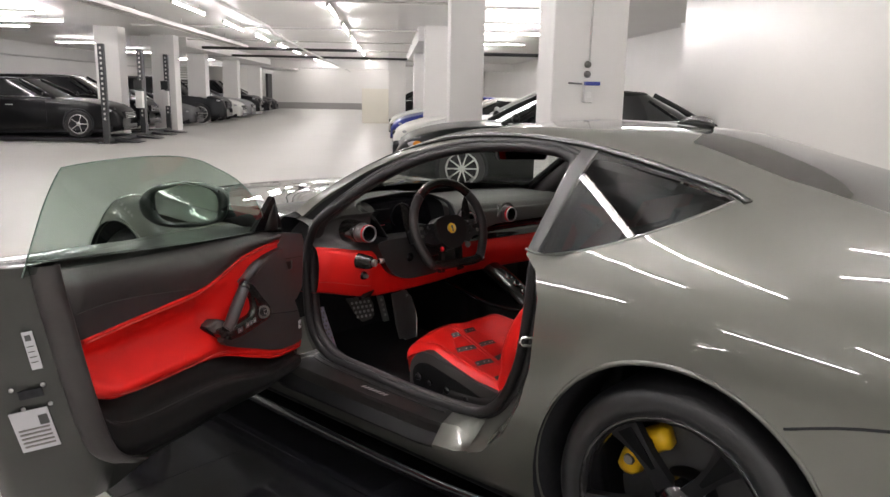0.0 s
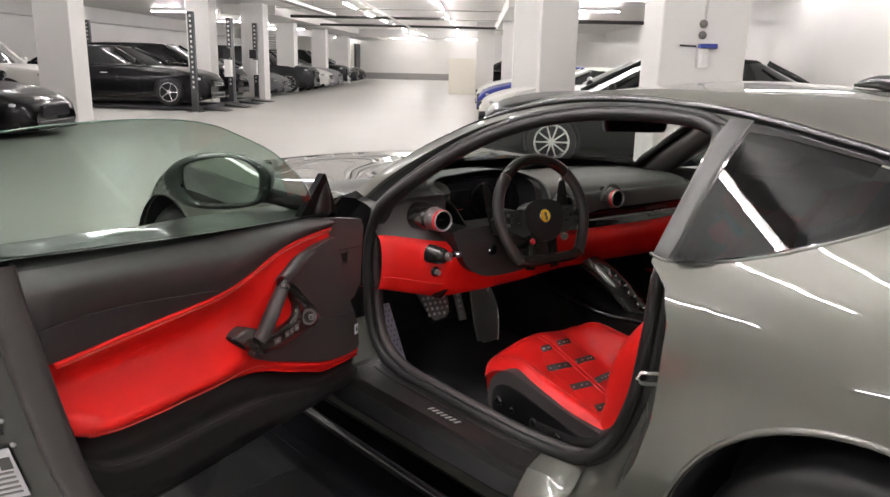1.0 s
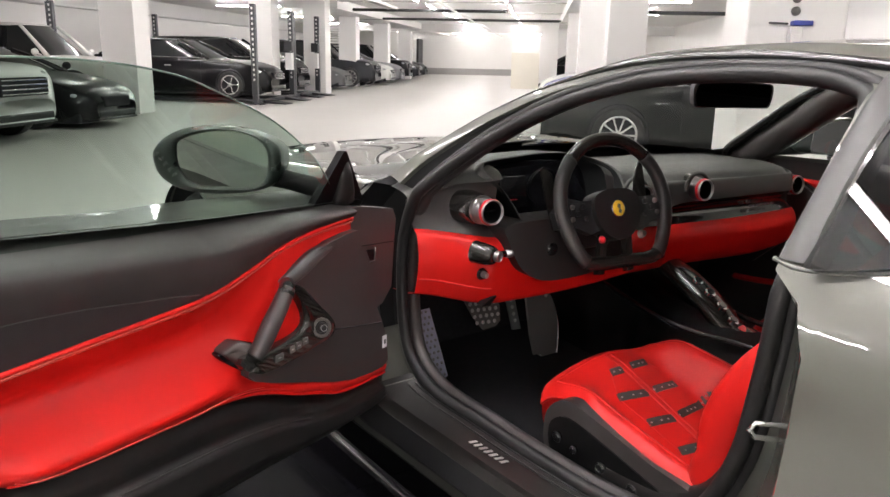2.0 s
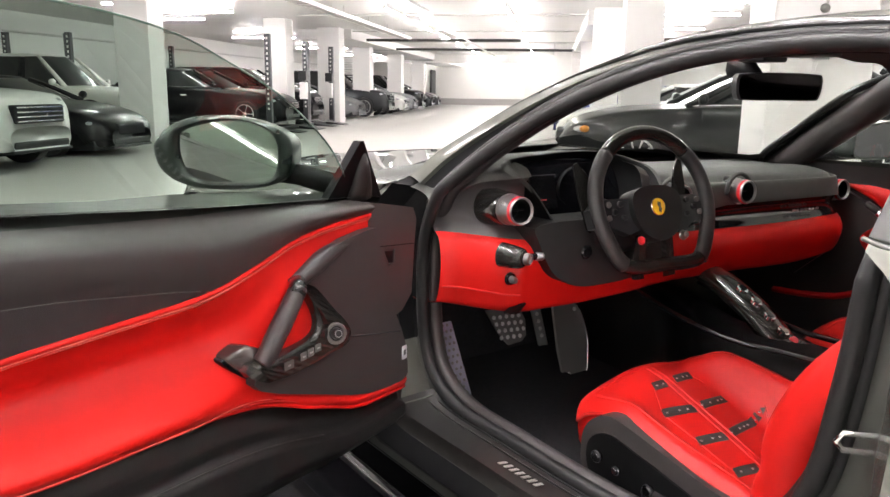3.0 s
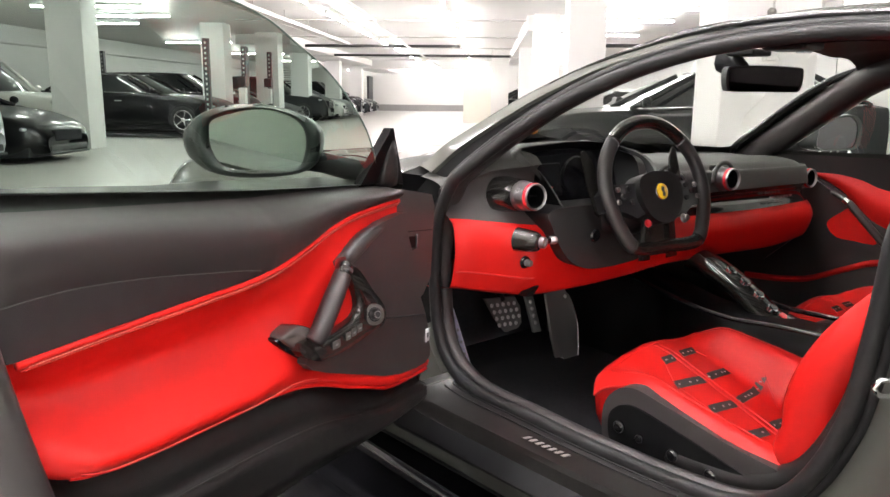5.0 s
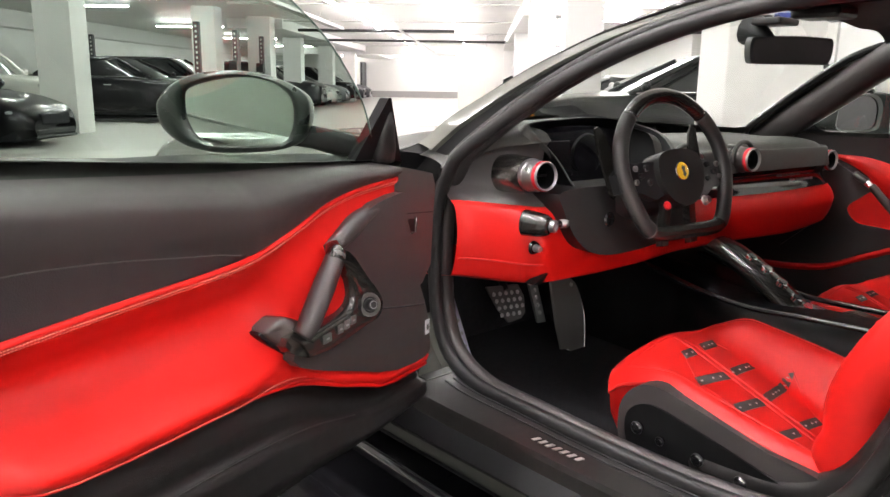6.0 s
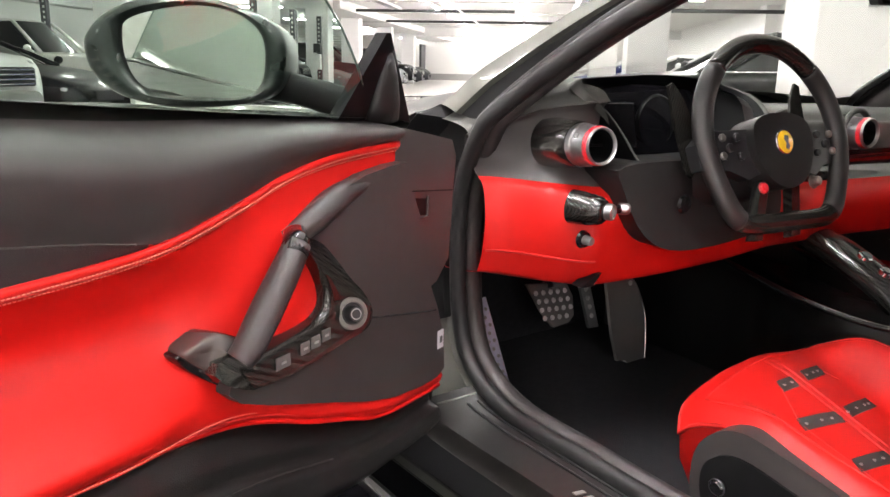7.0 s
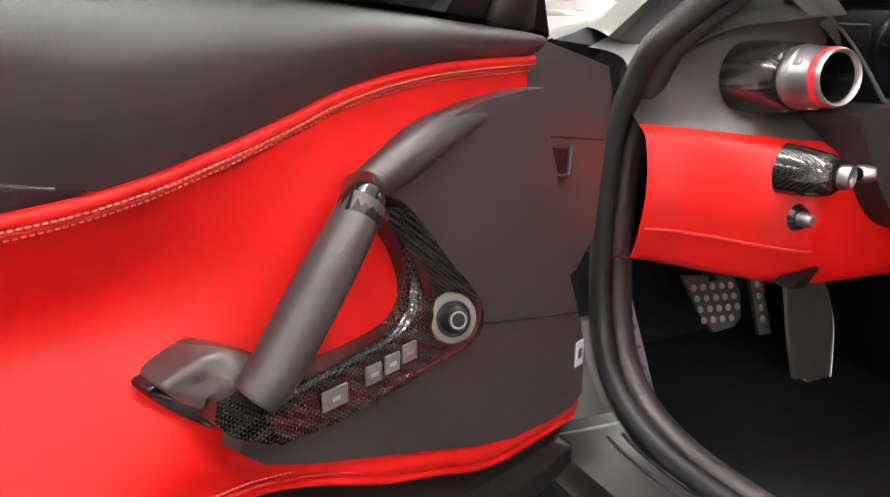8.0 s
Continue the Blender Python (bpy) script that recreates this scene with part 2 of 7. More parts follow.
def disc(bm, r, m, seg=24):
    bm.faces.new([bm.verts.new(m @ Vector((r * math.cos(2 * math.pi * k / seg), r * math.sin(2 * math.pi * k / seg), 0))) for k in range(seg)])
    return bm


def axis(place, way):
    """A matrix at place whose z axis points along way."""
    return Matrix.Translation(place) @ Vector(way).to_track_quat("Z", "Y").to_matrix().to_4x4()


def grid_faces(nu, nv):
    return [(i * nv + j, (i + 1) * nv + j, (i + 1) * nv + j + 1, i * nv + j + 1) for i in range(nu - 1) for j in range(nv - 1)]



def smooth01(x):
    x = min(max(x, 0.0), 1.0)
    return x * x * (3 - 2 * x)


# ---- the garage: hall axes are (w across, h along, z up) ----
HALL = pose(0, 0, 0, 0, 0, -44)
CZ = 2.98            # ceiling


def hall(w, h, z=0.0):
    return HALL @ Vector((w, h, z))


def hall_box(name, lo, hi, material, label, category, kind="structure", bevel=0.0):
    bm = box(bmesh.new(), lo, hi, bevel)
    bmesh.ops.transform(bm, matrix=HALL, verts=bm.verts)
    ob = part(name, bm, material)
    return tagged(ob, label, category, kind=kind)


W0, W1, H0, H1 = -20.0, 6.9, -10.0, 57.0
hall_box("floor", (W0 - 0.3, H0 - 0.3, ZG - 0.2), (W1 + 0.3, H1 + 0.3, ZG), FLOOR, "light grey glossy epoxy garage floor", "floor")
hall_box("ceiling", (W0 - 0.3, H0 - 0.3, CZ), (W1 + 0.3, H1 + 0.3, CZ + 0.2), CEIL, "white painted concrete garage ceiling", "ceiling")
hall_box("wall_east", (W1, H0 - 0.3, ZG), (W1 + 0.3, H1 + 0.3, CZ), WALL, "plain glossy white painted garage wall", "wall")
hall_box("wall_east_near", (4.70, H0, ZG), (W1, 12.3, CZ), WALL, "plain white painted wall beside the car", "wall")
hall_box("wall_north", (W0 - 0.3, H1, ZG), (W1 + 0.3, H1 + 0.3, CZ), WALL, "far white end wall of the garage", "wall")
hall_box("wall_south", (W0 - 0.3, H0 - 0.3, ZG), (W1 + 0.3, H0, CZ), WALL, "white painted end wall behind the car", "wall")
hall_box("wall_west", (-14.5, 19.0, ZG), (-14.2, H1, CZ), WALL, "white painted wall behind the parking lifts", "wall")
hall_box("wall_west_far", (W0 - 0.3, H0, ZG), (W0, H1, CZ), WALL, "white painted side wall of the bays", "wall")
hall_box("baseboard", (W0, H1 - 0.02, ZG), (W1, H1, ZG + 0.45), mat("grey_wall_base", (0.34, 0.33, 0.32), 0.5, vary=0.08, scale=1), "grey painted band along the far wall", "baseboard")
# grey door opening frame and louvre on the left side, far off
hall_box("pilaster_1", (W1 - 0.35, 16.6, ZG), (W1, 17.4, CZ), WALL, "white pilaster standing out from the wall", "pilaster")
hall_box("pilaster_2", (W1 - 0.35, 27.0, ZG), (W1, 27.8, CZ), WALL, "white pilaster standing out from the wall", "pilaster")
hall_box("beam_1", (0.70, 20.0, CZ - 0.35), (1.60, H1, CZ), CEIL, "white concrete beam under the ceiling", "beam")
hall_box("beam_2", (-8.5, 26.2, CZ - 0.30), (-6.7, H1, CZ), CEIL, "white concrete beam over the column row", "beam")
hall_box("beam_3", (-13.0, 44.0, CZ - 0.45), (W1, 44.8, CZ), CEIL, "white concrete beam across the hall", "beam")

COLS = [(1.27, 6.06, 0.59), (0.97, 12.8, 0.56), (0.85, 19.6, 0.60), (0.78, 26.4, 0.60), (-0.10, 34.0, 0.74), (0.75, 40.0, 0.62), (0.75, 47.0, 0.62),
        (-8.70, 15.6, 0.72), (-8.15, 22.15, 0.65), (-7.6, 25.35, 0.72), (-8.0, 31.2, 0.7), (-8.0, 37.6, 0.7), (-8.0, 44.0, 0.7), (-8.25, 6.0, 0.72)]
for k, (w, h, s) in enumerate(COLS):
    bm = box(bmesh.new(), (w, h, ZG), (w + s, h + 0.62, CZ), 0.012)
    bmesh.ops.transform(bm, matrix=HALL, verts=bm.verts)
    tagged(part("column", bm, COLUMN), "square white painted concrete column", "column", "columns along the aisle", "structure")


# ---- lamps ----
def light_fixture(length=1.25):
    """A batten lamp hanging under the ceiling, its tubes along local y."""
    e = thing("ceiling_light", (0, 0, 0), "slim white batten with a bright fluorescent tube", "lamp", "fluorescent lamps under the ceiling")
    bm = bmesh.new()
    prism(bm, [(-0.026, 0.0), (0.026, 0.0), (0.020, 0.045), (-0.020, 0.045)], -length / 2, length / 2, lambda a, b, d: (a, d, b))
    part("housing", bm, WHITE_STEEL, e)
    bm = bmesh.new()
    tube(bm, [(0, -length / 2 + 0.04, -0.030), (0, length / 2 - 0.04, -0.030)], 0.014, 8)
    part("tube", bm, TUBE_GLOW, e, "glowing fluorescent tube")
    for sy in (-1, 1):
        bm = box(bmesh.new(), (-0.022, sy * (length / 2 - 0.03), -0.050), (0.022, sy * (length / 2), 0.0), 0.004)
        part("tube_holder", bm, WHITE_STEEL, e)
    for sy in (-0.35, 0.35):
        bm = bmesh.new()
        tube(bm, [(0, sy * length, 0.05), (0, sy * length, 0.13)], 0.006, 6)
        part("hanger", bm, PIPE, e)
    return e


LZ = CZ - 0.13
proto = light_fixture(2.4)
spots = []
for h in np.arange(-1.4, 55.0, 4.15):
    spots += [(-3.8, h, 0), (-1.12, h, 0)]
short_spots = [(1.5, 1.75, 90), (2.2, 2.45, 90)]
# negative h: unseen lamps behind the viewpoint, added as fill for door and cabin
spots += [(-0.15, 2.4, 0), (1.3, -1.7, 0), (1.3, -5.0, 0), (1.5, -8.9, 90), (-2.5, -8.9, 90), (2.5, -5.6, 0)]
for h in (8.8, 14.2, 17.2, 19.7, 23.9, 30.0, 36.0, 42.0):
    spots.append((2.9, h, 90))
for w, h in ((-10.4, -3.0), (-10.4, 4.5), (-10.4, 11.0), (-8.6, 17.0), (-8.8, 18.9), (-10.4, 20.8), (-10.4, 28.0), (-10.4, 35.0), (-10.4, 42.0)):
    spots.append((w, h, 90))
for h in (6.0, 11.0, 14.0):
    spots.append((-15.5, h, 90))
for w in (-9.0, -5.0, -1.0, 3.0):
    spots.append((w, H1 - 1.6, 90))
first = True
for w, h, a in spots:
    m = Matrix.Translation(hall(w, h, LZ)) @ pose(0, 0, 0, 0, 0, -44 + a)
    if first:
        proto.matrix_basis = m
        first = False
    else:
        copy_thing(proto, m)
short_lamp = light_fixture(1.35)
for k, (w, h, a) in enumerate(short_spots):
    m = Matrix.Translation(hall(w, h, LZ)) @ pose(0, 0, 0, 0, 0, -44 + a)
    if k == 0:
        short_lamp.matrix_basis = m
    else:
        copy_thing(short_lamp, m)


def run_pipe(name, pts, r, material, label, category="pipe", seg=8):
    bm = tube(bmesh.new(), [hall(*p) for p in pts], r, seg)
    return tagged(part(name, bm, material, smooth=True, angle=50), label, category, kind="structure")


# cable tray with its two side rails and rungs
tray = thing("cable_tray", hall(-5.1, 10, 2.75), "pale steel cable tray hanging under the ceiling", "cable tray", kind="structure")
for w in (-5.25, -4.95):
    bm = box(bmesh.new(), (w - 0.012, -6, 2.74), (w + 0.012, 27.5, 2.82))
    bmesh.ops.transform(bm, matrix=HALL, verts=bm.verts)
    part("rail", bm, PIPE, tray)
bm = bmesh.new()
for h in np.arange(-6, 27.5, 0.3):
    box(bm, (-5.24, h, 2.745), (-4.96, h + 0.03, 2.765))
bmesh.ops.transform(bm, matrix=HALL, verts=bm.verts)
tagged(part("rungs", bm, PIPE, tray), kind="stuff")
bm = bmesh.new()
for h in np.arange(-5, 27.5, 2.4):
    for w in (-5.25, -4.95):
        box(bm, (w - 0.006, h, 2.8), (w + 0.006, h + 0.012, CZ))
bmesh.ops.transform(bm, matrix=HALL, verts=bm.verts)
tagged(part("hangers", bm, PIPE, tray), kind="stuff")
run_pipe("sprinkler_pipe", [(-2.9, 12, 2.80), (-2.9, 19.0, 2.80), (-2.85, 19.3, 2.68), (-2.9, 27.0, 2.66), (-2.9, 56.8, 2.66)], 0.035, PIPE, "white painted sprinkler pipe under the ceiling")
run_pipe("black_pipe", [(-6.5, 27.5, 2.72), (-1.2, 27.5, 2.72)], 0.05, BLACK_PIPE, "black drain pipe across the ceiling")
run_pipe("black_pipe", [(-7.9, 33.5, 2.72), (0.9, 33.5, 2.70)], 0.05, BLACK_PIPE, "black drain pipe across the ceiling")
run_pipe("black_pipe", [(2.0, 22.5, 2.45), (6.4, 22.5, 2.45)], 0.05, BLACK_PIPE, "black pipe across the parking bay")
run_pipe("conduit", [(-14.12, 19.5, 2.45), (-14.12, 52, 2.45)], 0.03, PIPE, "pale conduit along the wall")
run_pipe("conduit", [(1.2, 31.0, 0.6), (1.2, 31.0, 2.5), (0.6, 31.2, 2.55)], 0.04, PIPE, "pale pipe bending down beside a column")
for h in (14.0, 20.5, 26.0, 31.5, 39.0, 46.0):
    run_pipe("conduit", [(-6.6, h, 2.90), (1.2, h, 2.90)], 0.022, PIPE, "thin white conduit across the ceiling")

# call box, two round bells and a cable on the near column
bx = thing("switch_box", hall(1.60, 6.04, 1.25), "white switch box with a blue top on a column", "switch box")
bm = box(bmesh.new(), (1.515, 5.985, 1.305), (1.585, 6.056, 1.435), 0.006)
bmesh.ops.transform(bm, matrix=HALL, verts=bm.verts)
body = part("box_body", bm, WHITE_STEEL, bx)
bm = box(bmesh.new(), (1.535, 5.975, 1.34), (1.57, 5.984, 1.39), 0.003)
bmesh.ops.transform(bm, matrix=HALL, verts=bm.verts)
part("switch", bm, COLUMN, bx)
bm = box(bmesh.new(), (1.525, 5.98, 1.438), (1.64, 6.056, 1.468), 0.006)
bmesh.ops.transform(bm, matrix=HALL, verts=bm.verts)
part("cap", bm, BLUE, bx, "blue plastic cap")
for z in (1.525, 1.60):
    bm = bmesh.new()
    lathe(bm, [(0.0, 0.024), (0.018, 0.022), (0.028, 0.010), (0.028, 0.0)], axis(hall(1.55, 6.058, z), hall(0, -1)), 20)
    tagged(part("round_bell", bm, DARK_METAL, None, smooth=True), "round metal fire bell on a column", "bell", "bells on the column")
bm = tube(bmesh.new(), [hall(1.56, 6.05, 1.62), hall(1.565, 6.045, 2.2), hall(1.56, 6.05, CZ)], 0.008, 6)
tagged(part("cable", bm, PIPE), "thin grey cable running up a column", "cable")
bm = tube(bmesh.new(), [hall(1.40, 6.045, 1.455), hall(1.51, 6.04, 1.45)], 0.006, 6)
tagged(part("wire", bm, BLACK_PIPE), "short black wire beside the switch box", "cable")

# cream board standing in the aisle, and a louvre and a dark door far off
bm = box(bmesh.new(), (-1.25, 33.4, ZG), (-0.1, 33.5, 1.45), 0.01)
bmesh.ops.transform(bm, matrix=HALL, verts=bm.verts)
tagged(part("partition_board", bm, BOARD), "tall cream board standing on the floor", "board")
lou = thing("louvre", hall(-7.0, 33.0, 1.9), "white slatted louvre panel between columns", "louvre")
for k in range(12):
    bm = box(bmesh.new(), (-9.6, 34.0, 1.25 + 0.1 * k), (-7.9, 34.04, 1.31 + 0.1 * k))
    bmesh.ops.transform(bm, matrix=HALL, verts=bm.verts)
    part("slat", bm, PIPE, lou)
hall_box("door_1", (-8.75, 55.0, ZG), (-8.6, 56.9, 2.4), LIFT, "dark door post at the far end", "door")

# gloss black tiles under the car, each with its joint
mat_w, mat_h = 0.60, 0.60
tiles = thing("display_floor", (2.6, 1.8, ZG), "gloss black square tiles laid under the car", "floor tiles", kind="structure")
tile_me = None
for i in range(6):
    for j in range(12):
        x, y = 1.02 + i * mat_w, -1.8 + j * mat_h
        if tile_me is None:
            bm = box(bmesh.new(), (0.0008, 0.0008, 0.0), (mat_w - 0.0008, mat_h - 0.0008, 0.012), 0.0012, seg=1)
            o = part("tile", bm, BLACK_TILE, tiles)
            tile_me = o.data
        else:
            o = new("tile", tile_me)
            o.parent = tiles
            o.matrix_parent_inverse = tiles.matrix_world.inverted()
        o.location = (x, y, ZG + 0.001)

# ---- the grey sports car: y is ahead along the car, CX its middle line ----
CX = 2.64
RAX, FAX, WR, WZ = 0.74, 3.69, 0.345, 0.32      # axles, wheel radius and hub height
car = thing("sports_car", (CX, 1.8, ZG), "grey-green two-seat sports coupe with its driver's door open", "car")

YS = [-0.24, 0.00, 0.30, 0.74, 1.15, 1.50, 1.80, 2.06, 2.22, 2.40, 2.56, 2.96, 3.69, 4.20, 4.62]


def row(xs, zs):
    return curve1(YS, xs), curve1(YS, zs)


SEC = [
    row([.66, .80, .86, .88, .87, .86, .86, .86, .86, .86, .86, .86, .87, .82, .50], [.26, .20, .17, .15, .13, .12, .12, .12, .12, .12, .12, .13, .14, .13, .18]),
    row([.76, .88, .94, .965, .935, .925, .925, .925, .925, .925, .925, .93, .955, .90, .58], [.36, .33, .30, .28, .23, .20, .20, .20, .20, .20, .20, .22, .25, .24, .26]),
    row([.80, .92, .965, .98, .95, .925, .915, .915, .918, .92, .925, .94, .97, .92, .60], [.52, .52, .52, .52, .48, .45, .45, .45, .45, .45, .45, .46, .48, .42, .34]),
    row([.81, .925, .965, .97, .935, .905, .89, .885, .885, .885, .89, .905, .955, .88, .56], [.72, .74, .76, .77, .745, .72, .705, .70, .69, .685, .68, .69, .71, .56, .40]),
    row([.76, .85, .885, .885, .848, .815, .795, .79, .795, .80, .81, .835, .88, .75, .42], [.85, .89, .93, .955, .93, .90, .88, .87, .865, .855, .845, .825, .825, .70, .44]),
    row([.64, .675, .685, .645, .575, .545, .555, .60, .655, .735, .785, .70, .66, .54, .30], [.925, .99, 1.045, 1.10, 1.175, 1.213, 1.20, 1.135, 1.065, .955, .855, .845, .815, .71, .46]),
    row([.34, .36, .37, .36, .33, .31, .31, .32, .34, .37, .40, .40, .36, .28, .16], [.895, .955, 1.035, 1.16, 1.245, 1.258, 1.238, 1.185, 1.12, 1.03, .935, .865, .835, .735, .48]),
    row([0] * 15, [.895, .955, 1.04, 1.18, 1.262, 1.276, 1.255, 1.205, 1.145, 1.055, .965, .87, .84, .745, .49]),
]


def skin(y, v):
    """A point of the car's left outer skin: v from 0 at the rocker to 7 on the middle line."""
    P = [(fx(y), fz(y)) for fx, fz in SEC]
    P = [(2 * P[0][0] - P[1][0], P[0][1] - 0.02)] + P + [(-P[-2][0], P[-2][1])]
    i = min(int(v), 6)
    f = v - i
    a, b, c, d = (np.array(P[i + k]) for k in range(4))
    q = 0.5 * ((2 * b) + (c - a) * f + (2 * a - 5 * b + 4 * c - d) * f * f + (3 * b - a - 3 * c + d) * f ** 3)
    return -max(float(q[0]), 0.0), float(q[1])


ny = 118
ys = np.linspace(YS[0], YS[-1], ny)
vs = np.concatenate([np.linspace(0, 7, 57)])
nv = len(vs)
left = []
for y in ys:
    for v in vs:
        x, z = skin(float(y), float(v))
        left.append((CX + x, float(y), z))


def mirror_pts(p):
    return [(2 * CX - x, y, z) for x, y, z in p]


# outlines in side view (y, z), all convex
OUT = [(1.285, 1.17), (1.281, 1.00), (1.276, .90), (1.268, .78), (1.268, .66), (1.283, .54), (1.325, .41), (1.40, .295), (1.50, .225), (1.62, .205), (2.40, .195), (2.50, .23),
       (2.57, .33), (2.60, .48), (2.61, .66), (2.585, .79), (2.52, .87), (2.394, .962), (2.205, 1.077), (2.059, 1.14), (1.812, 1.198), (1.567, 1.213), (1.40, 1.208), (1.31, 1.193)]
QUARTER = [(1.224, 1.174), (1.229, 1.05), (1.227, .923), (1.20, .921), (1.15, .933), (1.04, .966), (.93, 1.01), (.83, 1.06), (.765, 1.10), (.80, 1.112), (.92, 1.133), (1.05, 1.153), (1.15, 1.168)]
BAND = [(1.238, 1.197), (1.245, 1.05), (1.236, .915), (1.15, .926), (1.04, .960), (.93, 1.004), (.83, 1.055), (.755, 1.103), (.78, 1.112), (.90, 1.138), (1.05, 1.167), (1.20, 1.192)]
SIDE_R = [(1.29, 1.16), (1.33, .92), (1.60, .895), (2.0, .885), (2.38, .875), (2.47, .875), (2.30, 1.00), (2.10, 1.09), (1.90, 1.145), (1.70, 1.172), (1.50, 1.178)]
LOW = [(1.30, .915), (1.22, .87), (1.185, .80), (1.178, .70), (1.182, .60), (1.215, .48), (1.27, .37), (1.36, .275), (1.48, .225), (1.60, .23), (1.60, .90)]
ARCH_R = [(RAX + 0.40 * math.cos(a), WZ + 0.40 * math.sin(a)) for a in np.linspace(-0.9, math.pi + 0.9, 30)]
ARCH_F = [(FAX + 0.39 * math.cos(a), WZ + 0.39 * math.sin(a)) for a in np.linspace(-0.9, math.pi + 0.9, 30)]
# outlines from above (x off the middle, y), both halves
SCREEN_TOP = [(-.53, 2.06), (-.30, 1.96), (0, 1.91), (.30, 1.91), (.56, 1.97), (.62, 2.16), (.70, 2.40), (.73, 2.50), (.60, 2.62), (.40, 2.72), (0, 2.78), (-.40, 2.72), (-.60, 2.62), (-.73, 2.50), (-.70, 2.40), (-.60, 2.16)]
REAR_GLASS = [(-.34, 1.02), (0, 1.10), (.34, 1.02), (.41, .70), (.37, .30), (.31, .12), (0, .06), (-.31, .12), (-.37, .30), (-.41, .70)]


def inside(p, poly):
    s = 0
    for (a, b), (c, d) in zip(poly, poly[1:] + poly[:1]):
        k = (c - a) * (p[1] - b) - (d - b) * (p[0] - a)
        if abs(k) < 1e-12:
            continue
        if s == 0:
            s = 1 if k > 0 else -1
        elif (k > 0) != (s > 0):
            return False
    return True


def cut(bm, poly, plane, keep=None):
    """Splits the faces along a convex outline, seen along x ('yz') or along z ('xy'), and takes those inside away. Returns their places."""
    ca = [sum(p[0] for p in poly) / len(poly), sum(p[1] for p in poly) / len(poly)]
    r = max(math.hypot(p[0] - ca[0], p[1] - ca[1]) for p in poly) + 0.1

    def flat(c):
        return (c.y, c.z) if plane == "yz" else (c.x - CX, c.y)
    for (a, b), (c, d) in zip(poly, poly[1:] + poly[:1]):
        near = [f for f in bm.faces if math.hypot(flat(f.calc_center_median())[0] - ca[0], flat(f.calc_center_median())[1] - ca[1]) < r and (keep is None or keep(f))]
        geom = list({v for f in near for v in f.verts}) + list({e for f in near for e in f.edges}) + near
        if plane == "yz":
            co, no = Vector((0, a, b)), Vector((0, d - b, a - c))
        else:
            co, no = Vector((a + CX, b, 0)), Vector((d - b, a - c, 0))
        bmesh.ops.bisect_plane(bm, geom=geom, plane_co=co, plane_no=no, dist=1e-5)
    gone = [f for f in bm.faces if inside(flat(f.calc_center_median()), poly) and (keep is None or keep(f))]
    cell = [[tuple(v.co) for v in f.verts] for f in gone]
    bmesh.ops.delete(bm, geom=gone, context="FACES")
    return cell


def patch(name, cells, material, parent, label="", push=0.0, smooth=True):
    """The faces that were cut out, as a part of their own."""
    bm = bmesh.new()
    seen = {}
    for c in cells:
        vs_ = []
        for p in c:
            k = tuple(round(q, 5) for q in p)
            if k not in seen:
                seen[k] = bm.verts.new(p)
            if seen[k] not in vs_:
                vs_.append(seen[k])
        if len(vs_) > 2:
            try:
                bm.faces.new(vs_)
            except ValueError:
                pass
    if push:
        bm.normal_update()
        for v in bm.verts:
            v.co += v.normal * push
    return part(name, bm, material, parent, label, smooth=smooth)


bm = bmesh.new()
L = [bm.verts.new(p) for p in left]
Rv = [bm.verts.new(p) for p in mirror_pts(left)]
for i in range(ny - 1):
    for j in range(nv - 1):
        a, b, c, d = i * nv + j, (i + 1) * nv + j, (i + 1) * nv + j + 1, i * nv + j + 1
        bm.faces.new((L[a], L[b], L[c], L[d]))
        bm.faces.new((Rv[d], Rv[c], Rv[b], Rv[a]))
bmesh.ops.remove_doubles(bm, verts=bm.verts, dist=1e-4)
# tail and nose are closed by fans
for i in (0, ny - 1):
    y = float(ys[i])
    ring = sorted([v for v in bm.verts if abs(v.co.y - y) < 1e-5], key=lambda v: math.atan2(v.co.z - 0.6, v.co.x - CX))
    ctr = bm.verts.new((CX, y + (-0.03 if i == 0 else 0.04), 0.5 if i == 0 else 0.34))
    for k in range(len(ring)):
        p, q = ring[k], ring[(k + 1) % len(ring)]
        if (p.co - q.co).length < 0.9:
            try:
                bm.faces.new((p, q, ctr))
            except ValueError:
                pass
is_left = lambda f: f.calc_center_median().x < CX - 0.05
is_right = lambda f: f.calc_center_median().x > CX + 0.05
is_top = lambda f: f.calc_center_median().z > 0.8
up_side = lambda f: f.calc_center_median().x < CX - 0.3 and f.calc_center_median().z > 0.85
up_side_r = lambda f: f.calc_center_median().x > CX + 0.3 and f.calc_center_median().z > 0.85
cut(bm, OUT, "yz", is_left)
cut(bm, LOW, "yz", lambda f: is_left(f) and f.calc_center_median().x < CX - 0.6)
q_left = cut(bm, QUARTER, "yz", up_side)
q_band = cut(bm, BAND, "yz", up_side)
q_right = cut(bm, QUARTER, "yz", up_side_r)
w_right = cut(bm, SIDE_R, "yz", up_side_r)
for arch in (ARCH_R, ARCH_F):
    cut(bm, arch, "yz", lambda f: abs(f.calc_center_median().x - CX) > 0.6 and f.calc_center_median().z < 0.75)
g_front = cut(bm, SCREEN_TOP, "xy", is_top)
g_rear = cut(bm, REAR_GLASS, "xy", is_top)
shell = part("body", bm, PAINT, car, "grey-green metallic painted body shell", smooth=True)
left_pane = patch("quarter_window", q_left, GLASS_DARK, car, "dark tinted rear side window")
patch("window_surround", q_band, PIANO, car, "gloss black surround of the rear side window")
patch("quarter_window", q_right, GLASS_DARK, car, "dark tinted rear side window")
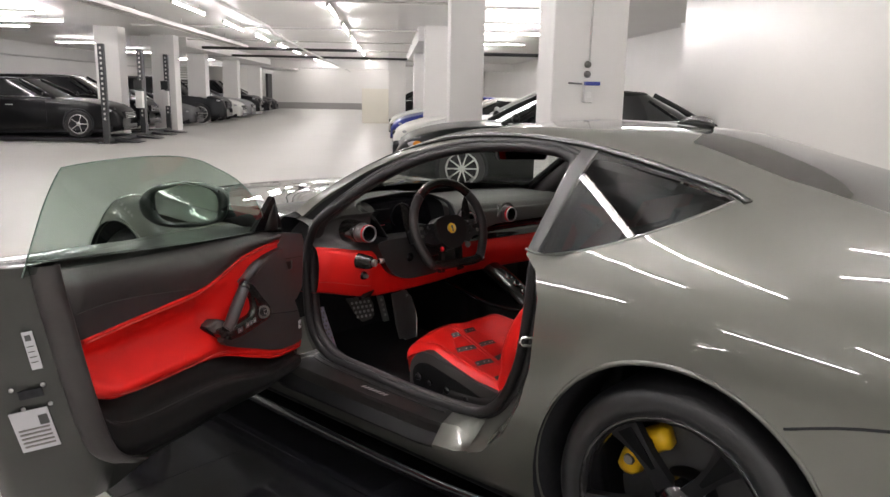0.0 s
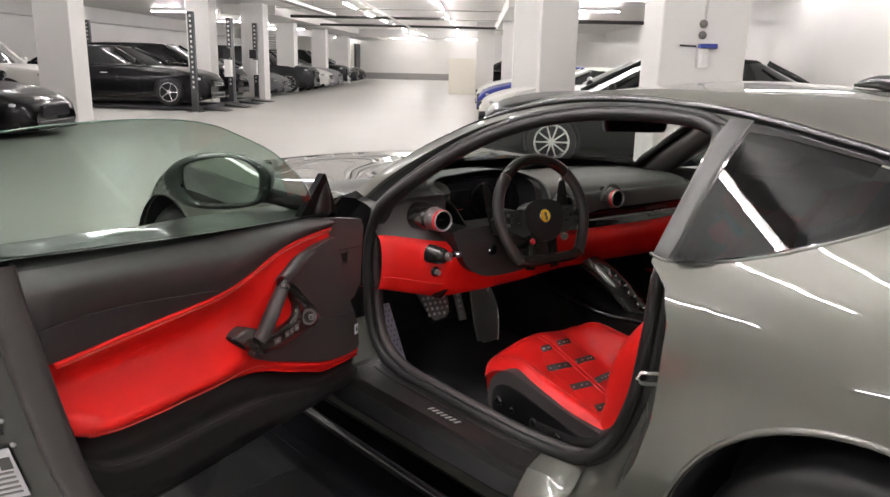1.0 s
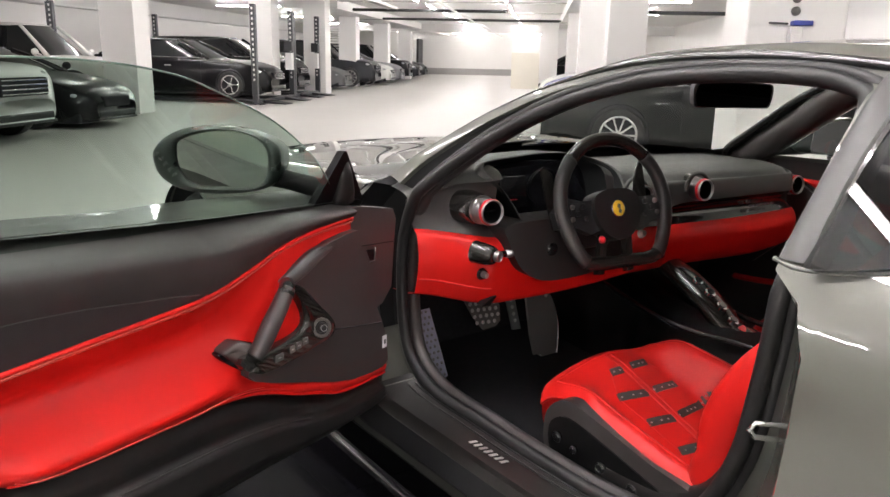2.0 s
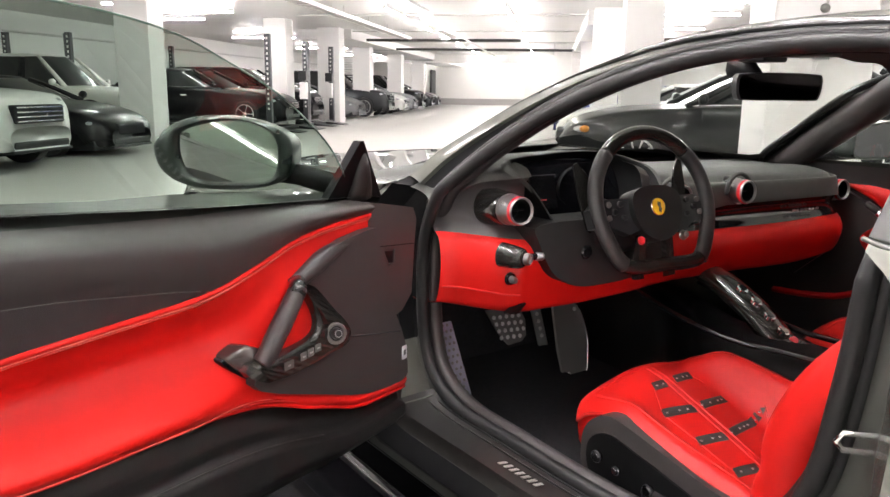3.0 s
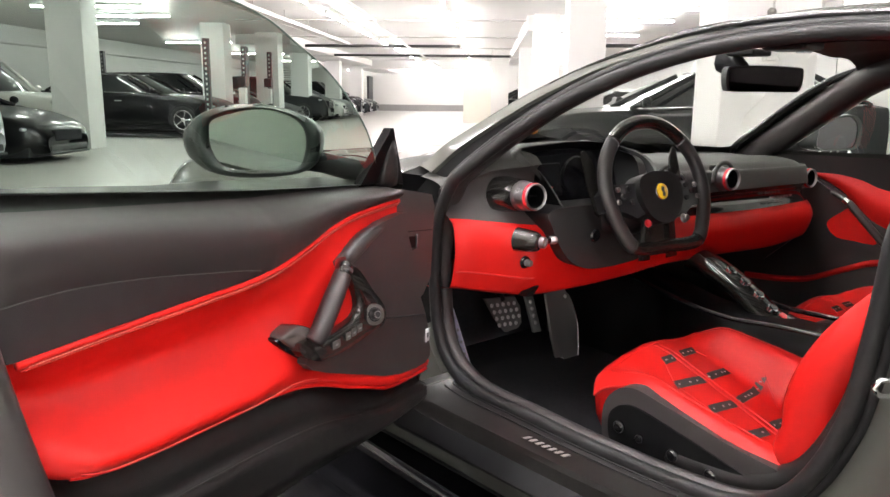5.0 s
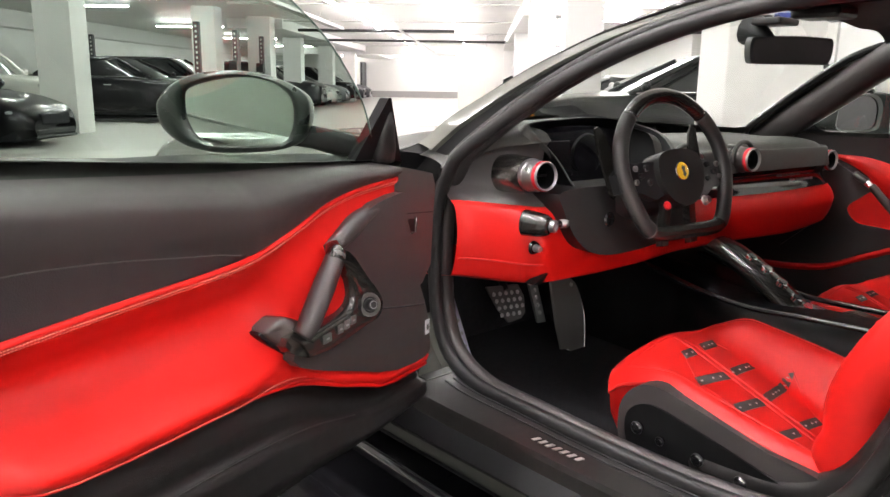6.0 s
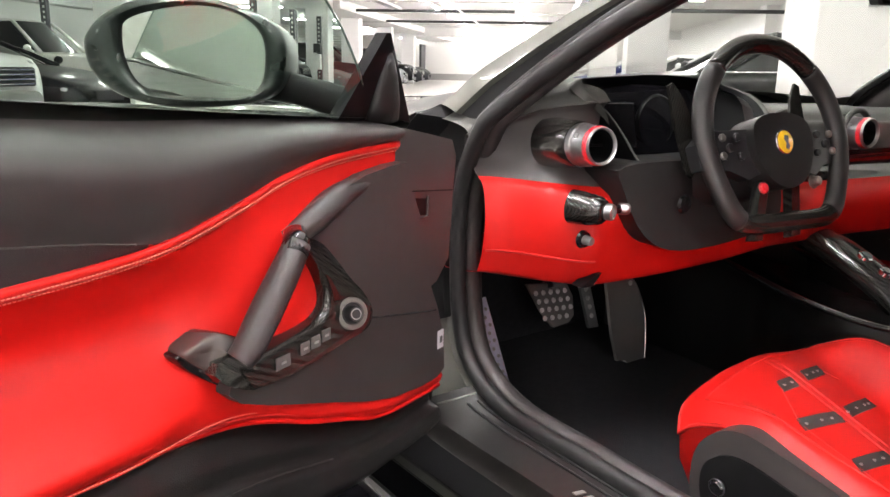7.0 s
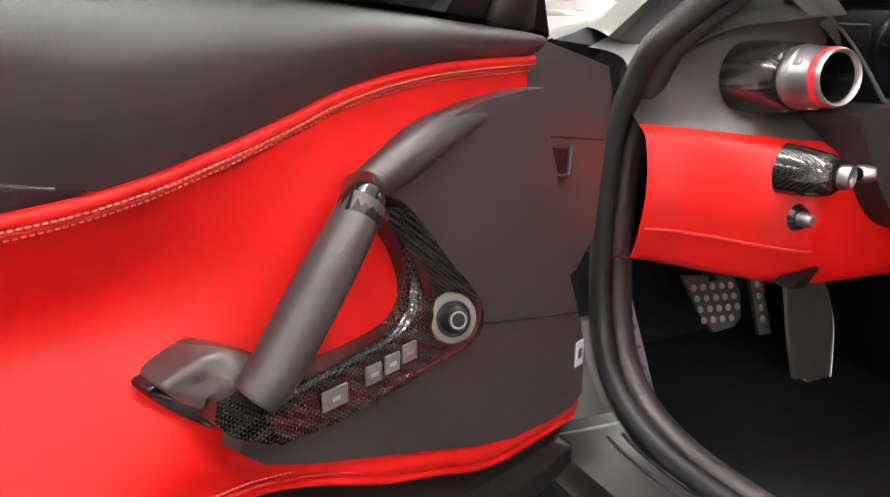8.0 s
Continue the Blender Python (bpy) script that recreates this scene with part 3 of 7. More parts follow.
right_pane = patch("side_window", w_right, GLASS_CLEAR, car, "clear passenger side window")


def flatter(ob, k=0.93):
    """Brings a side pane close to a plane with a slight outward bow."""
    P = np.array([v.co for v in ob.data.vertices])
    A = np.c_[np.ones(len(P)), P[:, 1], P[:, 2]]
    fit = A @ np.linalg.lstsq(A, P[:, 0], rcond=None)[0]
    r = np.hypot(P[:, 1] - P[:, 1].mean(), (P[:, 2] - P[:, 2].mean()) * 1.5)
    sg = -1 if P[0, 0] < CX else 1
    for v, q, d in zip(ob.data.vertices, fit, r):
        v.co.x = (1 - k) * v.co.x + k * q + sg * 0.005 * (1 - min(d / 0.35, 1) ** 2)


flatter(left_pane)


def even_normals(ob):
    """Takes the shading of the body from the whole smooth skin, so that cuts do not ripple it."""
    G = np.array(left).reshape(ny, nv, 3)
    dy, dv = np.gradient(G, axis=0), np.gradient(G, axis=1)
    dv[:, -1] = (1, 0, 0)
    n = np.cross(dv, dy)
    n /= np.linalg.norm(n, axis=2, keepdims=True) + 1e-12
    n *= np.sign((n * (G - np.array((CX, 1.8, .45)))).sum(axis=2, keepdims=True) + 1e-9)
    for _ in range(24):
        n[1:-1] = .5 * n[1:-1] + .25 * (n[:-2] + n[2:])
        n[:, 1:-1] = .5 * n[:, 1:-1] + .25 * (n[:, :-2] + n[:, 2:])
    P, Nn = G.reshape(-1, 3), n.reshape(-1, 3)
    out = []
    for v in ob.data.vertices:
        right = v.co.x > CX
        q = np.array((2 * CX - v.co.x if right else v.co.x, v.co.y, v.co.z))
        d = ((P - q) ** 2).sum(axis=1)
        near = np.argpartition(d, 5)[:5]
        k = (Nn[near] / (d[near, None] + 1e-7)).sum(axis=0)
        k /= np.linalg.norm(k) + 1e-12
        out.append((-k[0] if right else k[0], k[1], k[2]))
    b_ = bmesh.new()
    b_.from_mesh(ob.data)
    b_.normal_update()
    b_.verts.index_update()
    turned = [f for f in b_.faces if sum(f.normal.dot(Vector(out[v.index])) for v in f.verts) < 0]
    bmesh.ops.reverse_faces(b_, faces=turned)
    b_.to_mesh(ob.data)
    b_.free()
    ob.data.normals_split_custom_set_from_vertices(out)


even_normals(shell)
windscreen = patch("windscreen", g_front, GLASS_CLEAR, car, "clear raked windscreen")
patch("rear_window", g_rear, GLASS_REAR, car, "dark raked rear window")


def skin_z(x, y):
    """Height of the upper skin at x off the middle line."""
    line = [skin(y, 3.6 + 3.4 * k / 50) for k in range(51)]
    return min(line, key=lambda p: abs(p[0] + abs(x)))[1]


# black printed border of the windscreen
verts = []
for x, y in spline([(-.615, 2.17), (-.665, 2.30), (-.71, 2.42), (-.725, 2.49), (-.69, 2.555), (-.60, 2.615), (-.42, 2.705), (-.2, 2.75), (0, 2.775)], 60):
    for k in (-.02, .0, .05, .10, .16):
        d = Vector((0 - x, 2.30 - y)).normalized() * k * .55
        verts.append((CX + x + d.x, y + d.y, skin_z(float(x + d.x), float(y + d.y)) + (.003 if k >= 0 else -.004)))
link_mesh("windscreen_border", verts, grid_faces(60, 5), DEEP, car, "black printed border of the windscreen", smooth=True)


def passenger_rake(obs):
    """The screen pillar on the passenger side stands a little further back."""
    for ob in obs:
        for v in ob.data.vertices:
            k = min(max((v.co.x - CX) / 0.55, 0), 1)
            g = min(max((v.co.y - 1.5) / 0.5, 0), 1) * min(max((3.1 - v.co.y) / 0.6, 0), 1)
            v.co.y -= 0.12 * k * k * (3 - 2 * k) * g * g * (3 - 2 * g)


passenger_rake([shell, windscreen, right_pane])


def lx(z):
    """How far the door opening's seal stands off the middle line at height z."""
    return -0.775 if z < 0.85 else -0.775 + min(z - 0.85, 0.5) / 0.32 * 0.21


# the seal round the door opening
SEAL = [(1.305, 1.13), (1.31, .98), (1.318, .84), (1.333, .68), (1.358, .53), (1.42, .395), (1.51, .327), (1.64, .310), (1.84, .310), (2.05, .316), (2.235, .322), (2.345, .370), (2.390, .458),
        (2.402, .60), (2.392, .72), (2.35, .82), (2.275, .905), (2.13, 1.015), (1.965, 1.097), (1.78, 1.152), (1.60, 1.175), (1.44, 1.178), (1.345, 1.165)]
seal = [Vector((CX + lx(z), y, z)) for y, z in spline(SEAL, 150, True)]
mid = Vector((0, 1.85, .72))


def grown(p, k):
    """Moves a seal point outwards by k in side view."""
    d = Vector((0, p.y - mid.y, p.z - mid.z)).normalized()
    return p + d * k


bm = bmesh.new()
tube(bm, [grown(p, 0.017) + Vector((-0.004, 0, 0)) for p in seal], 0.017, 12, True, up=(1, 0, 0))
tube(bm, [grown(p, 0.037) + Vector((0.010, 0, 0)) for p in seal], 0.013, 10, True, up=(1, 0, 0))
part("door_seal", bm, RUBBER, car, "thick black rubber door seal", smooth=True)
bm = bmesh.new()
tube(bm, [grown(p, 0.030) + Vector((0.040, 0, 0)) for p in seal], 0.022, 10, True, up=(1, 0, 0))
part("opening_trim", bm, LEATHER, car, "black leather trim inside the door opening", smooth=True)

bm = bmesh.new()
post = [seal[k % 150] for k in range(-4, 50)]
tube(bm, [grown(p, 0.004) + Vector((0.082, 0, 0)) for p in post], [.012] + [.030] * 52 + [.012], 12, up=(1, 0, 0))
part("rear_post_lining", bm, TUNNEL, car, "black padded lining of the rear door post", smooth=True)

# jamb between the seal and the outer skin, in pieces round the opening
out_y = [Vector((0, y, z)) for y, z in OUT]


@functools.lru_cache(maxsize=None)
def skin_line(y):
    """Places along one cross-section of the outer skin."""
    return [skin(y, k / 60 * 6.2) for k in range(61)]


def skin_x(y, z):
    """Half width of the outer skin at a place in side view."""
    P = skin_line(round(float(y), 5))
    for (x0, z0), (x1, z1) in zip(P, P[1:]):
        if min(z0, z1) <= z <= max(z0, z1) and abs(z1 - z0) > 1e-9:
            return x0 + (x1 - x0) * (z - z0) / (z1 - z0)
    return min(P, key=lambda p: abs(p[1] - z))[0]


def ray_out(p):
    """Where the ray from the middle of the opening through p meets the outer outline."""
    d = (Vector((0, p.y, p.z)) - mid).normalized()
    far = 0.0
    for (a, b), (c, e) in list(zip(OUT, OUT[1:] + OUT[:1])) + list(zip(LOW[:-1], LOW[1:-1])):
        den = d.y * (e - b) - d.z * (c - a)
        if abs(den) < 1e-9:
            continue
        t = ((a - mid.y) * (e - b) - (b - mid.z) * (c - a)) / den
        s = ((a - mid.y) * d.z - (b - mid.z) * d.y) / den
        if t > far and -1e-6 <= s <= 1 + 1e-6:
            far = t
    if far:
        return mid + d * far
    return Vector((0, p.y, p.z)) + d * 0.1


ring = []
for p in seal:
    o = ray_out(p)
    o.x = CX + skin_x(o.y, o.z)
    i = grown(p, 0.035) + Vector((0.012, 0, 0))
    ring.append((i, o))


def jamb(name, lo, hi, material, label, shape, fade=False):
    """A strip of the jamb between two stretches of the seal; shape gives the steps between seal and skin."""
    verts, n = [], len(shape)
    ids = [k % len(ring) for k in range(lo, hi + 1)]
    for k in ids:
        i, o = ring[k]
        e = smooth01((k - lo) / (hi - lo) * 1.6) if fade else 1.0
        for f, dx, dz in shape:
            q = i.lerp(o, f)
            verts.append((q.x + dx, q.y, q.z + dz * e))
    ob = link_mesh(name, verts, grid_faces(len(ids), n), material, car, label, smooth=True)
    ob.data.set_sharp_from_angle(angle=radians(24))
    return ob


N = len(ring)
idx = lambda k: int(k / len(SEAL) * N)
jamb("rear_jamb", idx(1.8), idx(6.2), PAINT, "painted jamb at the rear of the door opening", [(0.02, 0.012, 0), (0.14, 0.012, 0), (0.3, 0.02, 0), (0.6, 0.018, 0), (0.8, 0.010, 0), (0.92, 0.003, 0), (1, 0, 0)])
jamb("rear_jamb_trim", idx(-0.6), idx(1.85), RUBBER, "black rubber trim of the rear door post", [(-0.1, 0.01, 0), (0.0, -0.004, 0), (0.2, 0.006, 0), (0.36, 0.004, 0), (0.45, 0.022, 0)])
jamb("rear_post_cover", idx(-0.6), idx(1.8), RUBBER, "black rubber cover of the rear door post", [(0.42, 0.02, 0), (0.6, 0.018, 0), (0.8, 0.010, 0), (0.92, 0.003, 0), (1, 0, 0)])
jamb("sill_plate", idx(7.0), idx(10.6), SILL, "dark carbon sill plate", [(0, 0, -0.012), (0.05, -0.004, -0.014), (0.10, 0, 0.006), (0.14, 0, 0.022), (0.62, -0.004, 0.040), (0.66, -0.006, 0.034), (0.70, -0.008, 0.012)])
jamb("sill_outer", idx(7.0), idx(10.6), DEEP, "black lower sill cover", [(0.70, -0.008, 0.012), (0.9, -0.02, 0.0), (1, 0, 0)])
jamb("sill_rear_end", idx(5.9), idx(7.02), PAINT, "painted rear end of the sill", [(0, 0, -0.012), (0.10, 0, 0.004), (0.14, 0, 0.020), (0.60, -0.004, 0.038), (0.68, -0.008, 0.030), (0.9, -0.018, 0.004), (1, -.001, 0)], True)
jamb("front_jamb_upper", idx(12.2), idx(15.6), DEEP, "black hinge post cover", [(0, 0, 0), (0.3, 0.045, 0), (0.7, 0.045, 0), (0.93, 0.01, 0), (1, 0, 0)])
jamb("front_jamb", idx(10.6), idx(12.2), PAINT, "painted hinge post of the door opening", [(0, 0, 0), (0.3, 0.05, 0), (0.7, 0.05, 0), (0.93, 0.01, 0), (1, 0, 0)])
jamb("roof_rail", idx(15.2), idx(22.8), PLASTIC, "black rail over the door opening", [(0, 0, 0), (0.25, 0.014, 0), (0.44, 0.008, 0), (0.52, 0.004, 0)])
jamb("pillar_edge", idx(15.2), idx(19.2), PAINT, "painted edge of the screen pillar", [(0.52, 0.004, 0), (0.56, -0.006, 0.003), (0.66, -0.006, 0.005), (0.82, -0.003, 0.005), (1, 0.0, 0.002)])
jamb("roof_rail_edge", idx(19.2), idx(22.8), PLASTIC, "black outer rail over the door opening", [(0.52, 0.004, 0), (0.7, 0.0, 0), (1, 0.0, 0)])

# height of the sill plate where its badge lies
si, so = ring[idx(8.6)]
SILL_Z = si.z + (so.z - si.z) * (si.x - 1.80) / (si.x - so.x) + 0.037

for f0, dz in ((0.20, .0255), (0.30, .0295), (0.64, .0385)):
    bm = bmesh.new()
    pts = []
    for k in range(idx(7.1), idx(10.45)):
        i, o = ring[k % N]
        q = i.lerp(o, f0)
        pts.append(q + Vector((0, 0, dz)))
    tube(bm, pts, 0.0028, 6)
    part("sill_bead", bm, PLASTIC, car, "fine bead along the sill plate", smooth=True)
# edge highlight at the sill's front end, put in as a thin paint-coloured tube
bm = bmesh.new()
i, o = ring[idx(10.55)]
tube(bm, [i.lerp(o, f) + Vector((0, 0, dz)) for f, dz in ((.10, 0.006), (.16, .022), (.4, .031), (.62, .040))], 0.003, 8)
part("sill_end_highlight", bm, PAINT, car, "thin bead drawn as the highlight on the sill end", smooth=True)

# thin dark drip line along the roof, from the screen pillar to the tip of the rear side window
DRIP = [(2.60, .815), (2.52, .880), (2.394, .972), (2.205, 1.087), (2.059, 1.150), (1.812, 1.210), (1.567, 1.226), (1.34, 1.215), (1.20, 1.197), (1.05, 1.172), (.90, 1.143), (.78, 1.117), (.72, 1.098)]
for sgn, nm in ((-1, "left"), (1, "right")):
    bm = bmesh.new()
    tube(bm, [Vector((CX - sgn * (skin_x(float(y), float(z)) - 0.002), y, z)) if sgn > 0 else Vector((CX + skin_x(float(y), float(z)) - 0.002, y, z)) for y, z in spline(DRIP, 60)], [.003 + .010 * smooth01((k - 17) / 10) if sgn < 0 else .013 for k in range(60)], 8, up=(1, 0, 0))
    o = part("drip_moulding", bm, PIANO, car, "gloss black moulding along the roof", smooth=True)
    if sgn > 0:
        passenger_rake([o])
# grey pillar trim between door opening and rear side window, and the window's rim
front = curve1([.915, 1.05, 1.19], [1.280, 1.281, 1.285])
back = curve1([.915, 1.05, 1.19], [1.228, 1.236, 1.232])
verts = []
for z in np.linspace(.917, 1.196, 24):
    f, b = float(front(z)), float(back(z))
    for y, k in ((f + .002, -.014), (f + .002, .002), (f - .003, .005), (f - .020, .0055), (b + .018, .0055), (b + .004, .0045), (b, .001), (b, -.006)):
        verts.append((CX + skin_x(y, float(z)) - .7 * k, y, float(z) + .7 * k))
strip = link_mesh("pillar_trim", verts, grid_faces(24, 8), mat("satin_grey_trim", (0.05, 0.05, 0.049), 0.45, metal=0.3, vary=0.06), car, "satin grey pillar trim", smooth=True)
strip.data.set_sharp_from_angle(angle=radians(35))
bm = bmesh.new()
tube(bm, [Vector((CX + skin_x(float(y), float(z)) + 0.001, float(y), float(z))) for y, z in spline([(1.29, .917), (1.24, .912), (1.15, .927), (1.04, .960), (.93, 1.004), (.83, 1.054), (.755, 1.099)], 60)], 0.004, 8, up=(1, 0, 0))
part("window_rim", bm, mat("satin_window_rim", (0.16, 0.16, 0.15), 0.4, metal=0.3), car, smooth=True)


# joint between the rear wing and the bumper
bm = bmesh.new()
tube(bm, [Vector((CX + skin_x(float(y), float(z)) - .0005, float(y), float(z))) for y, z in spline([(.475, .655), (.35, .695), (.20, .725), (.0, .755), (-.22, .775)], 24)], 0.0035, 6, up=(1, 0, 0))
part("bumper_joint", bm, CARPET, car, "dark joint above the rear bumper", smooth=True)


# ---- wheels ----
SPOKE = mat("satin_black_wheel", (0.010, 0.010, 0.011), 0.32, vary=0.1, spec=0.45)
DISC = mat("dark_brake_disc", (0.05, 0.05, 0.052), 0.4, metal=0.5, vary=0.15, scale=40)


def wheel(place, sgn, name="wheel"):
    """A ten-spoke dark wheel with brake disc and yellow caliper; sgn -1 faces the left."""
    x, y, z = place
    m = axis((x, y, z), (sgn, 0, 0))
    W = part(name, lathe(bmesh.new(), [(0.250, 0.0), (0.262, 0.012), (0.285, 0.020), (0.315, 0.012), (0.332, -0.008), (WR, -0.035), (WR, -0.24), (0.33, -0.27), (0.25, -0.28), (0.245, -0.15)], m, 64, True), TYRE, car, "wide black low-profile tyre and wheel", smooth=True, angle=35)
    rim = part("rim", lathe(bmesh.new(), [(0.252, 0.0), (0.262, 0.006), (0.258, 0.014), (0.245, 0.008), (0.238, -0.03), (0.232, -0.22)], m, 64), PIANO, W, "gloss black rim", smooth=True)
    for k in range(5):
        a = radians(54 + 72 * k)
        c, s = math.cos(a), math.sin(a)
        to3 = lambda r, w, d: Vector((x + sgn * (-.040 + .046 * (r / .245) ** 2 + d), y + r * c - w * s, z + r * s + w * c))
        bm = prism(bmesh.new(), [(.030, -.030), (.10, -.022), (.17, -.026), (.248, -.046), (.250, .046), (.17, .026), (.10, .022), (.030, .030)], -.028, .0, to3)
        soften(bm, .005, 2, 40)
        sp = part("spoke", bm, SPOKE, W, "satin black spoke", smooth=True, angle=40)
        bm = prism(bmesh.new(), [(.11, -.006), (.235, -.022), (.235, .022), (.11, .006)], -.004, .0012, to3)
        part("spoke_recess", bm, DEEP, sp)
    hub = part("hub", lathe(bmesh.new(), [(0.0, -0.015), (0.035, -0.018), (0.06, -0.04), (0.075, -0.07)], m, 24), PIANO, W, smooth=True)
    bm = lathe(bmesh.new(), [(0.085, -0.12), (0.195, -0.12), (0.198, -0.125), (0.198, -0.15), (0.085, -0.15)], m, 48, True)
    part("brake_disc", bm, DISC, W, "drilled grey brake disc", smooth=True, angle=30)
    bm = bmesh.new()
    pts = [Vector((x - sgn * 0.105, y + 0.170 * math.cos(a), z + 0.170 * math.sin(a))) for a in np.linspace(.15, 1.25, 12)]
    tube(bm, pts, [0.030] + [0.042] * 10 + [0.030], 8, flat=0.9, up=(1, 0, 0))
    cal = part("brake_caliper", bm, CALIPER, W, "yellow brake caliper", smooth=True)
    for a in (.45, .70, .95):
        part("caliper_bolt", lathe(bmesh.new(), [(0, .046), (.013, .046), (.016, .040), (.016, .02)], axis((x - sgn * .105, y + .170 * math.cos(a), z + .170 * math.sin(a)), (sgn, 0, 0)), 14), DARK_METAL if a < .9 else DEEP, cal, "", smooth=True, angle=35)
    return W


for y in (RAX, FAX):
    off = 0.935 if y == RAX else 0.925
    wheel((CX - off, y, WZ), -1)
    wheel((CX + off, y, WZ), 1)
    for sgn in (-1, 1):
        # dark wheel housing and the lip of the arch
        m = axis((CX + sgn * 0.655, y, WZ), (sgn, 0, 0))
        r = 0.402 if y == RAX else 0.392
        bm = bmesh.new()
        lathe(bm, [(0.0, 0.0), (r, 0.0), (r, 0.312)], m, 48)
        part("wheel_housing", bm, CARPET, car, "black wheel housing", smooth=True, angle=40)
        bm = bmesh.new()
        pts = []
        for a in np.linspace(-0.35, math.pi + 0.35, 40):
            yy, zz = y + (r + 0.004) * math.cos(a), WZ + (r + 0.004) * math.sin(a)
            if zz > 0.17:
                pts.append(Vector((CX - sgn * (skin_x(yy, min(zz, 0.73)) - 0.0), yy, zz)) if sgn > 0 else Vector((CX + skin_x(yy, min(zz, .73)), yy, zz)))
        tube(bm, pts, 0.007, 8, up=(1, 0, 0))
        part("arch_lip", bm, PAINT, car, smooth=True)
# underbody
bm = box(bmesh.new(), (CX - 0.86, 0.1, 0.10), (CX + 0.86, 4.4, 0.145), 0.01)
part("underbody", bm, PLASTIC, car)
for sgn in (-1, 1):
    bm = bmesh.new()
    tube(bm, spline([(CX + sgn * .93, 1.20, .115), (CX + sgn * .955, 1.6, .105), (CX + sgn * .955, 2.3, .105), (CX + sgn * .94, 3.25, .115)], 50), 0.02, 12, flat=0.7, up=(0, 0, 1))
    part("side_skirt", bm, PIANO, car, "gloss black side skirt", smooth=True)
# roof aerial fin and the striker
bm = bmesh.new()
tube(bm, spline([(CX, 1.10, 1.262), (CX, 1.13, 1.277), (CX, 1.18, 1.283), (CX, 1.235, 1.274)], 14), [.006, .012, .016, .019, .020, .021, .021, .020, .019, .017, .015, .012, .009, .005], 10, flat=1.0)
part("roof_aerial", bm, PIANO, car, "small gloss black roof aerial", smooth=True)
bm = bmesh.new()
tube(bm, [(CX - .838, 1.236, .653), (CX - .866, 1.268, .652), (CX - .871, 1.274, .640), (CX - .866, 1.268, .628), (CX - .838, 1.236, .627)], 0.0048, 8)
part("striker", bm, CHROME, car, "chrome door striker loop", smooth=True)

# ---- the open driver's door: s runs back along the door, d towards the cabin side ----
DA = radians(67)
DP0 = Vector((1.70, 2.27, 0))
DU = Vector((-math.sin(DA), -math.cos(DA), 0))
DN = Vector((math.cos(DA), -math.sin(DA), 0))


def D3(s, z, d):
    p = DP0 + DU * s + DN * d
    return Vector((p.x, p.y, z))


EDGE = [(.06, .868), (.30, .885), (.60, .908), (.90, .936), (1.11, .957), (1.140, .945), (1.126, .89), (1.106, .80), (1.082, .69), (1.060, .595), (1.036, .51), (1.004, .43), (.95, .372), (.87, .343), (.69, .326),
        (.40, .315), (.20, .300), (.05, .30), (-.035, .325), (-.05, .40), (-.045, .50), (-.03, .60), (.005, .70), (.04, .80), (.045, .85)]
loop_in = spline(EDGE, 120, True)
cs = sum(p[0] for p in loop_in) / 120
cz = sum(p[1] for p in loop_in) / 120


def swell(p, ks, kz):
    low = min(max((0.50 - p[1]) / 0.12, 0.0), 1.0)
    rear = min(max((p[0] - 0.75) / 0.2, 0.0), 1.0)
    return (p[0] + ks * (0.35 * (1 if p[0] > cs else -1) * (1 - rear) + rear), p[1] + kz * low * (1 + 1.9 * rear))


bm = bmesh.new()
steps = [(0.0, 0.0, -0.034), (0.012, -0.006, -0.045), (0.035, -0.030, -0.060), (0.050, -0.036, -0.085), (0.088, -0.050, -0.130), (0.118, -0.058, -0.175), (0.128, -0.062, -0.215), (0.115, -0.066, -0.238)]
rows_ = []
for ks, kz, d in steps:
    rows_.append([bm.verts.new(D3(*swell(p, ks, kz), d)) for p in loop_in])
for a, b in zip(rows_, rows_[1:]):
    for k in range(120):
        bm.faces.new((a[k], a[(k + 1) % 120], b[(k + 1) % 120], b[k]))
# bulged outer skin
prev = rows_[-1]
last = [swell(p, 0.115, -0.066) for p in loop_in]
for f, d in ((0.8, -0.252), (0.5, -0.268), (0.2, -0.274)):
    cur = [bm.verts.new(D3(cs + (p[0] - cs) * f, cz + (p[1] - cz) * f, d)) for p in last]
    for k in range(120):
        bm.faces.new((prev[k], prev[(k + 1) % 120], cur[(k + 1) % 120], cur[k]))
    prev = cur
bm.faces.new(prev)
door = part("door", bm, SHADED_DOOR_PAINT, car, "open driver's door with red and black leather lining", smooth=True, angle=45)

z_top = curve1([-.05, .06, .30, .60, .90, 1.12, 1.2], [.86, .868, .885, .908, .936, .958, .965])
z_ru = curve1([-.05, .10, .19, .27, .33, .39, .44, .50, .55, .60, .66, .75, .88, 1.08], [.845, .843, .840, .836, .829, .817, .801, .784, .772, .765, .762, .760, .757, .750])
z_rl = curve1([-.06, 0, .08, .15, .20, .27, .34, .42, .50, .60, .70, .83, .92, .97, 1.01, 1.04, 1.06], [.400, .401, .405, .410, .419, .445, .470, .500, .520, .535, .543, .549, .556, .565, .582, .610, .640])
z_seam = curve1([.56, .585, .65, .716, .86, .98, 1.09], [.769, .771, .783, .793, .814, .823, .820])
z_bot = curve1([-.06, .05, .20, .40, .69, .86, .93, .985, 1.02], [.32, .302, .302, .318, .329, .346, .376, .435, .52])
s_rear = curve1([.30, .345, .375, .43, .51, .60, .69, .80, .89, .96], [.875, .895, .957, 1.012, 1.044, 1.068, 1.090, 1.114, 1.134, 1.146])
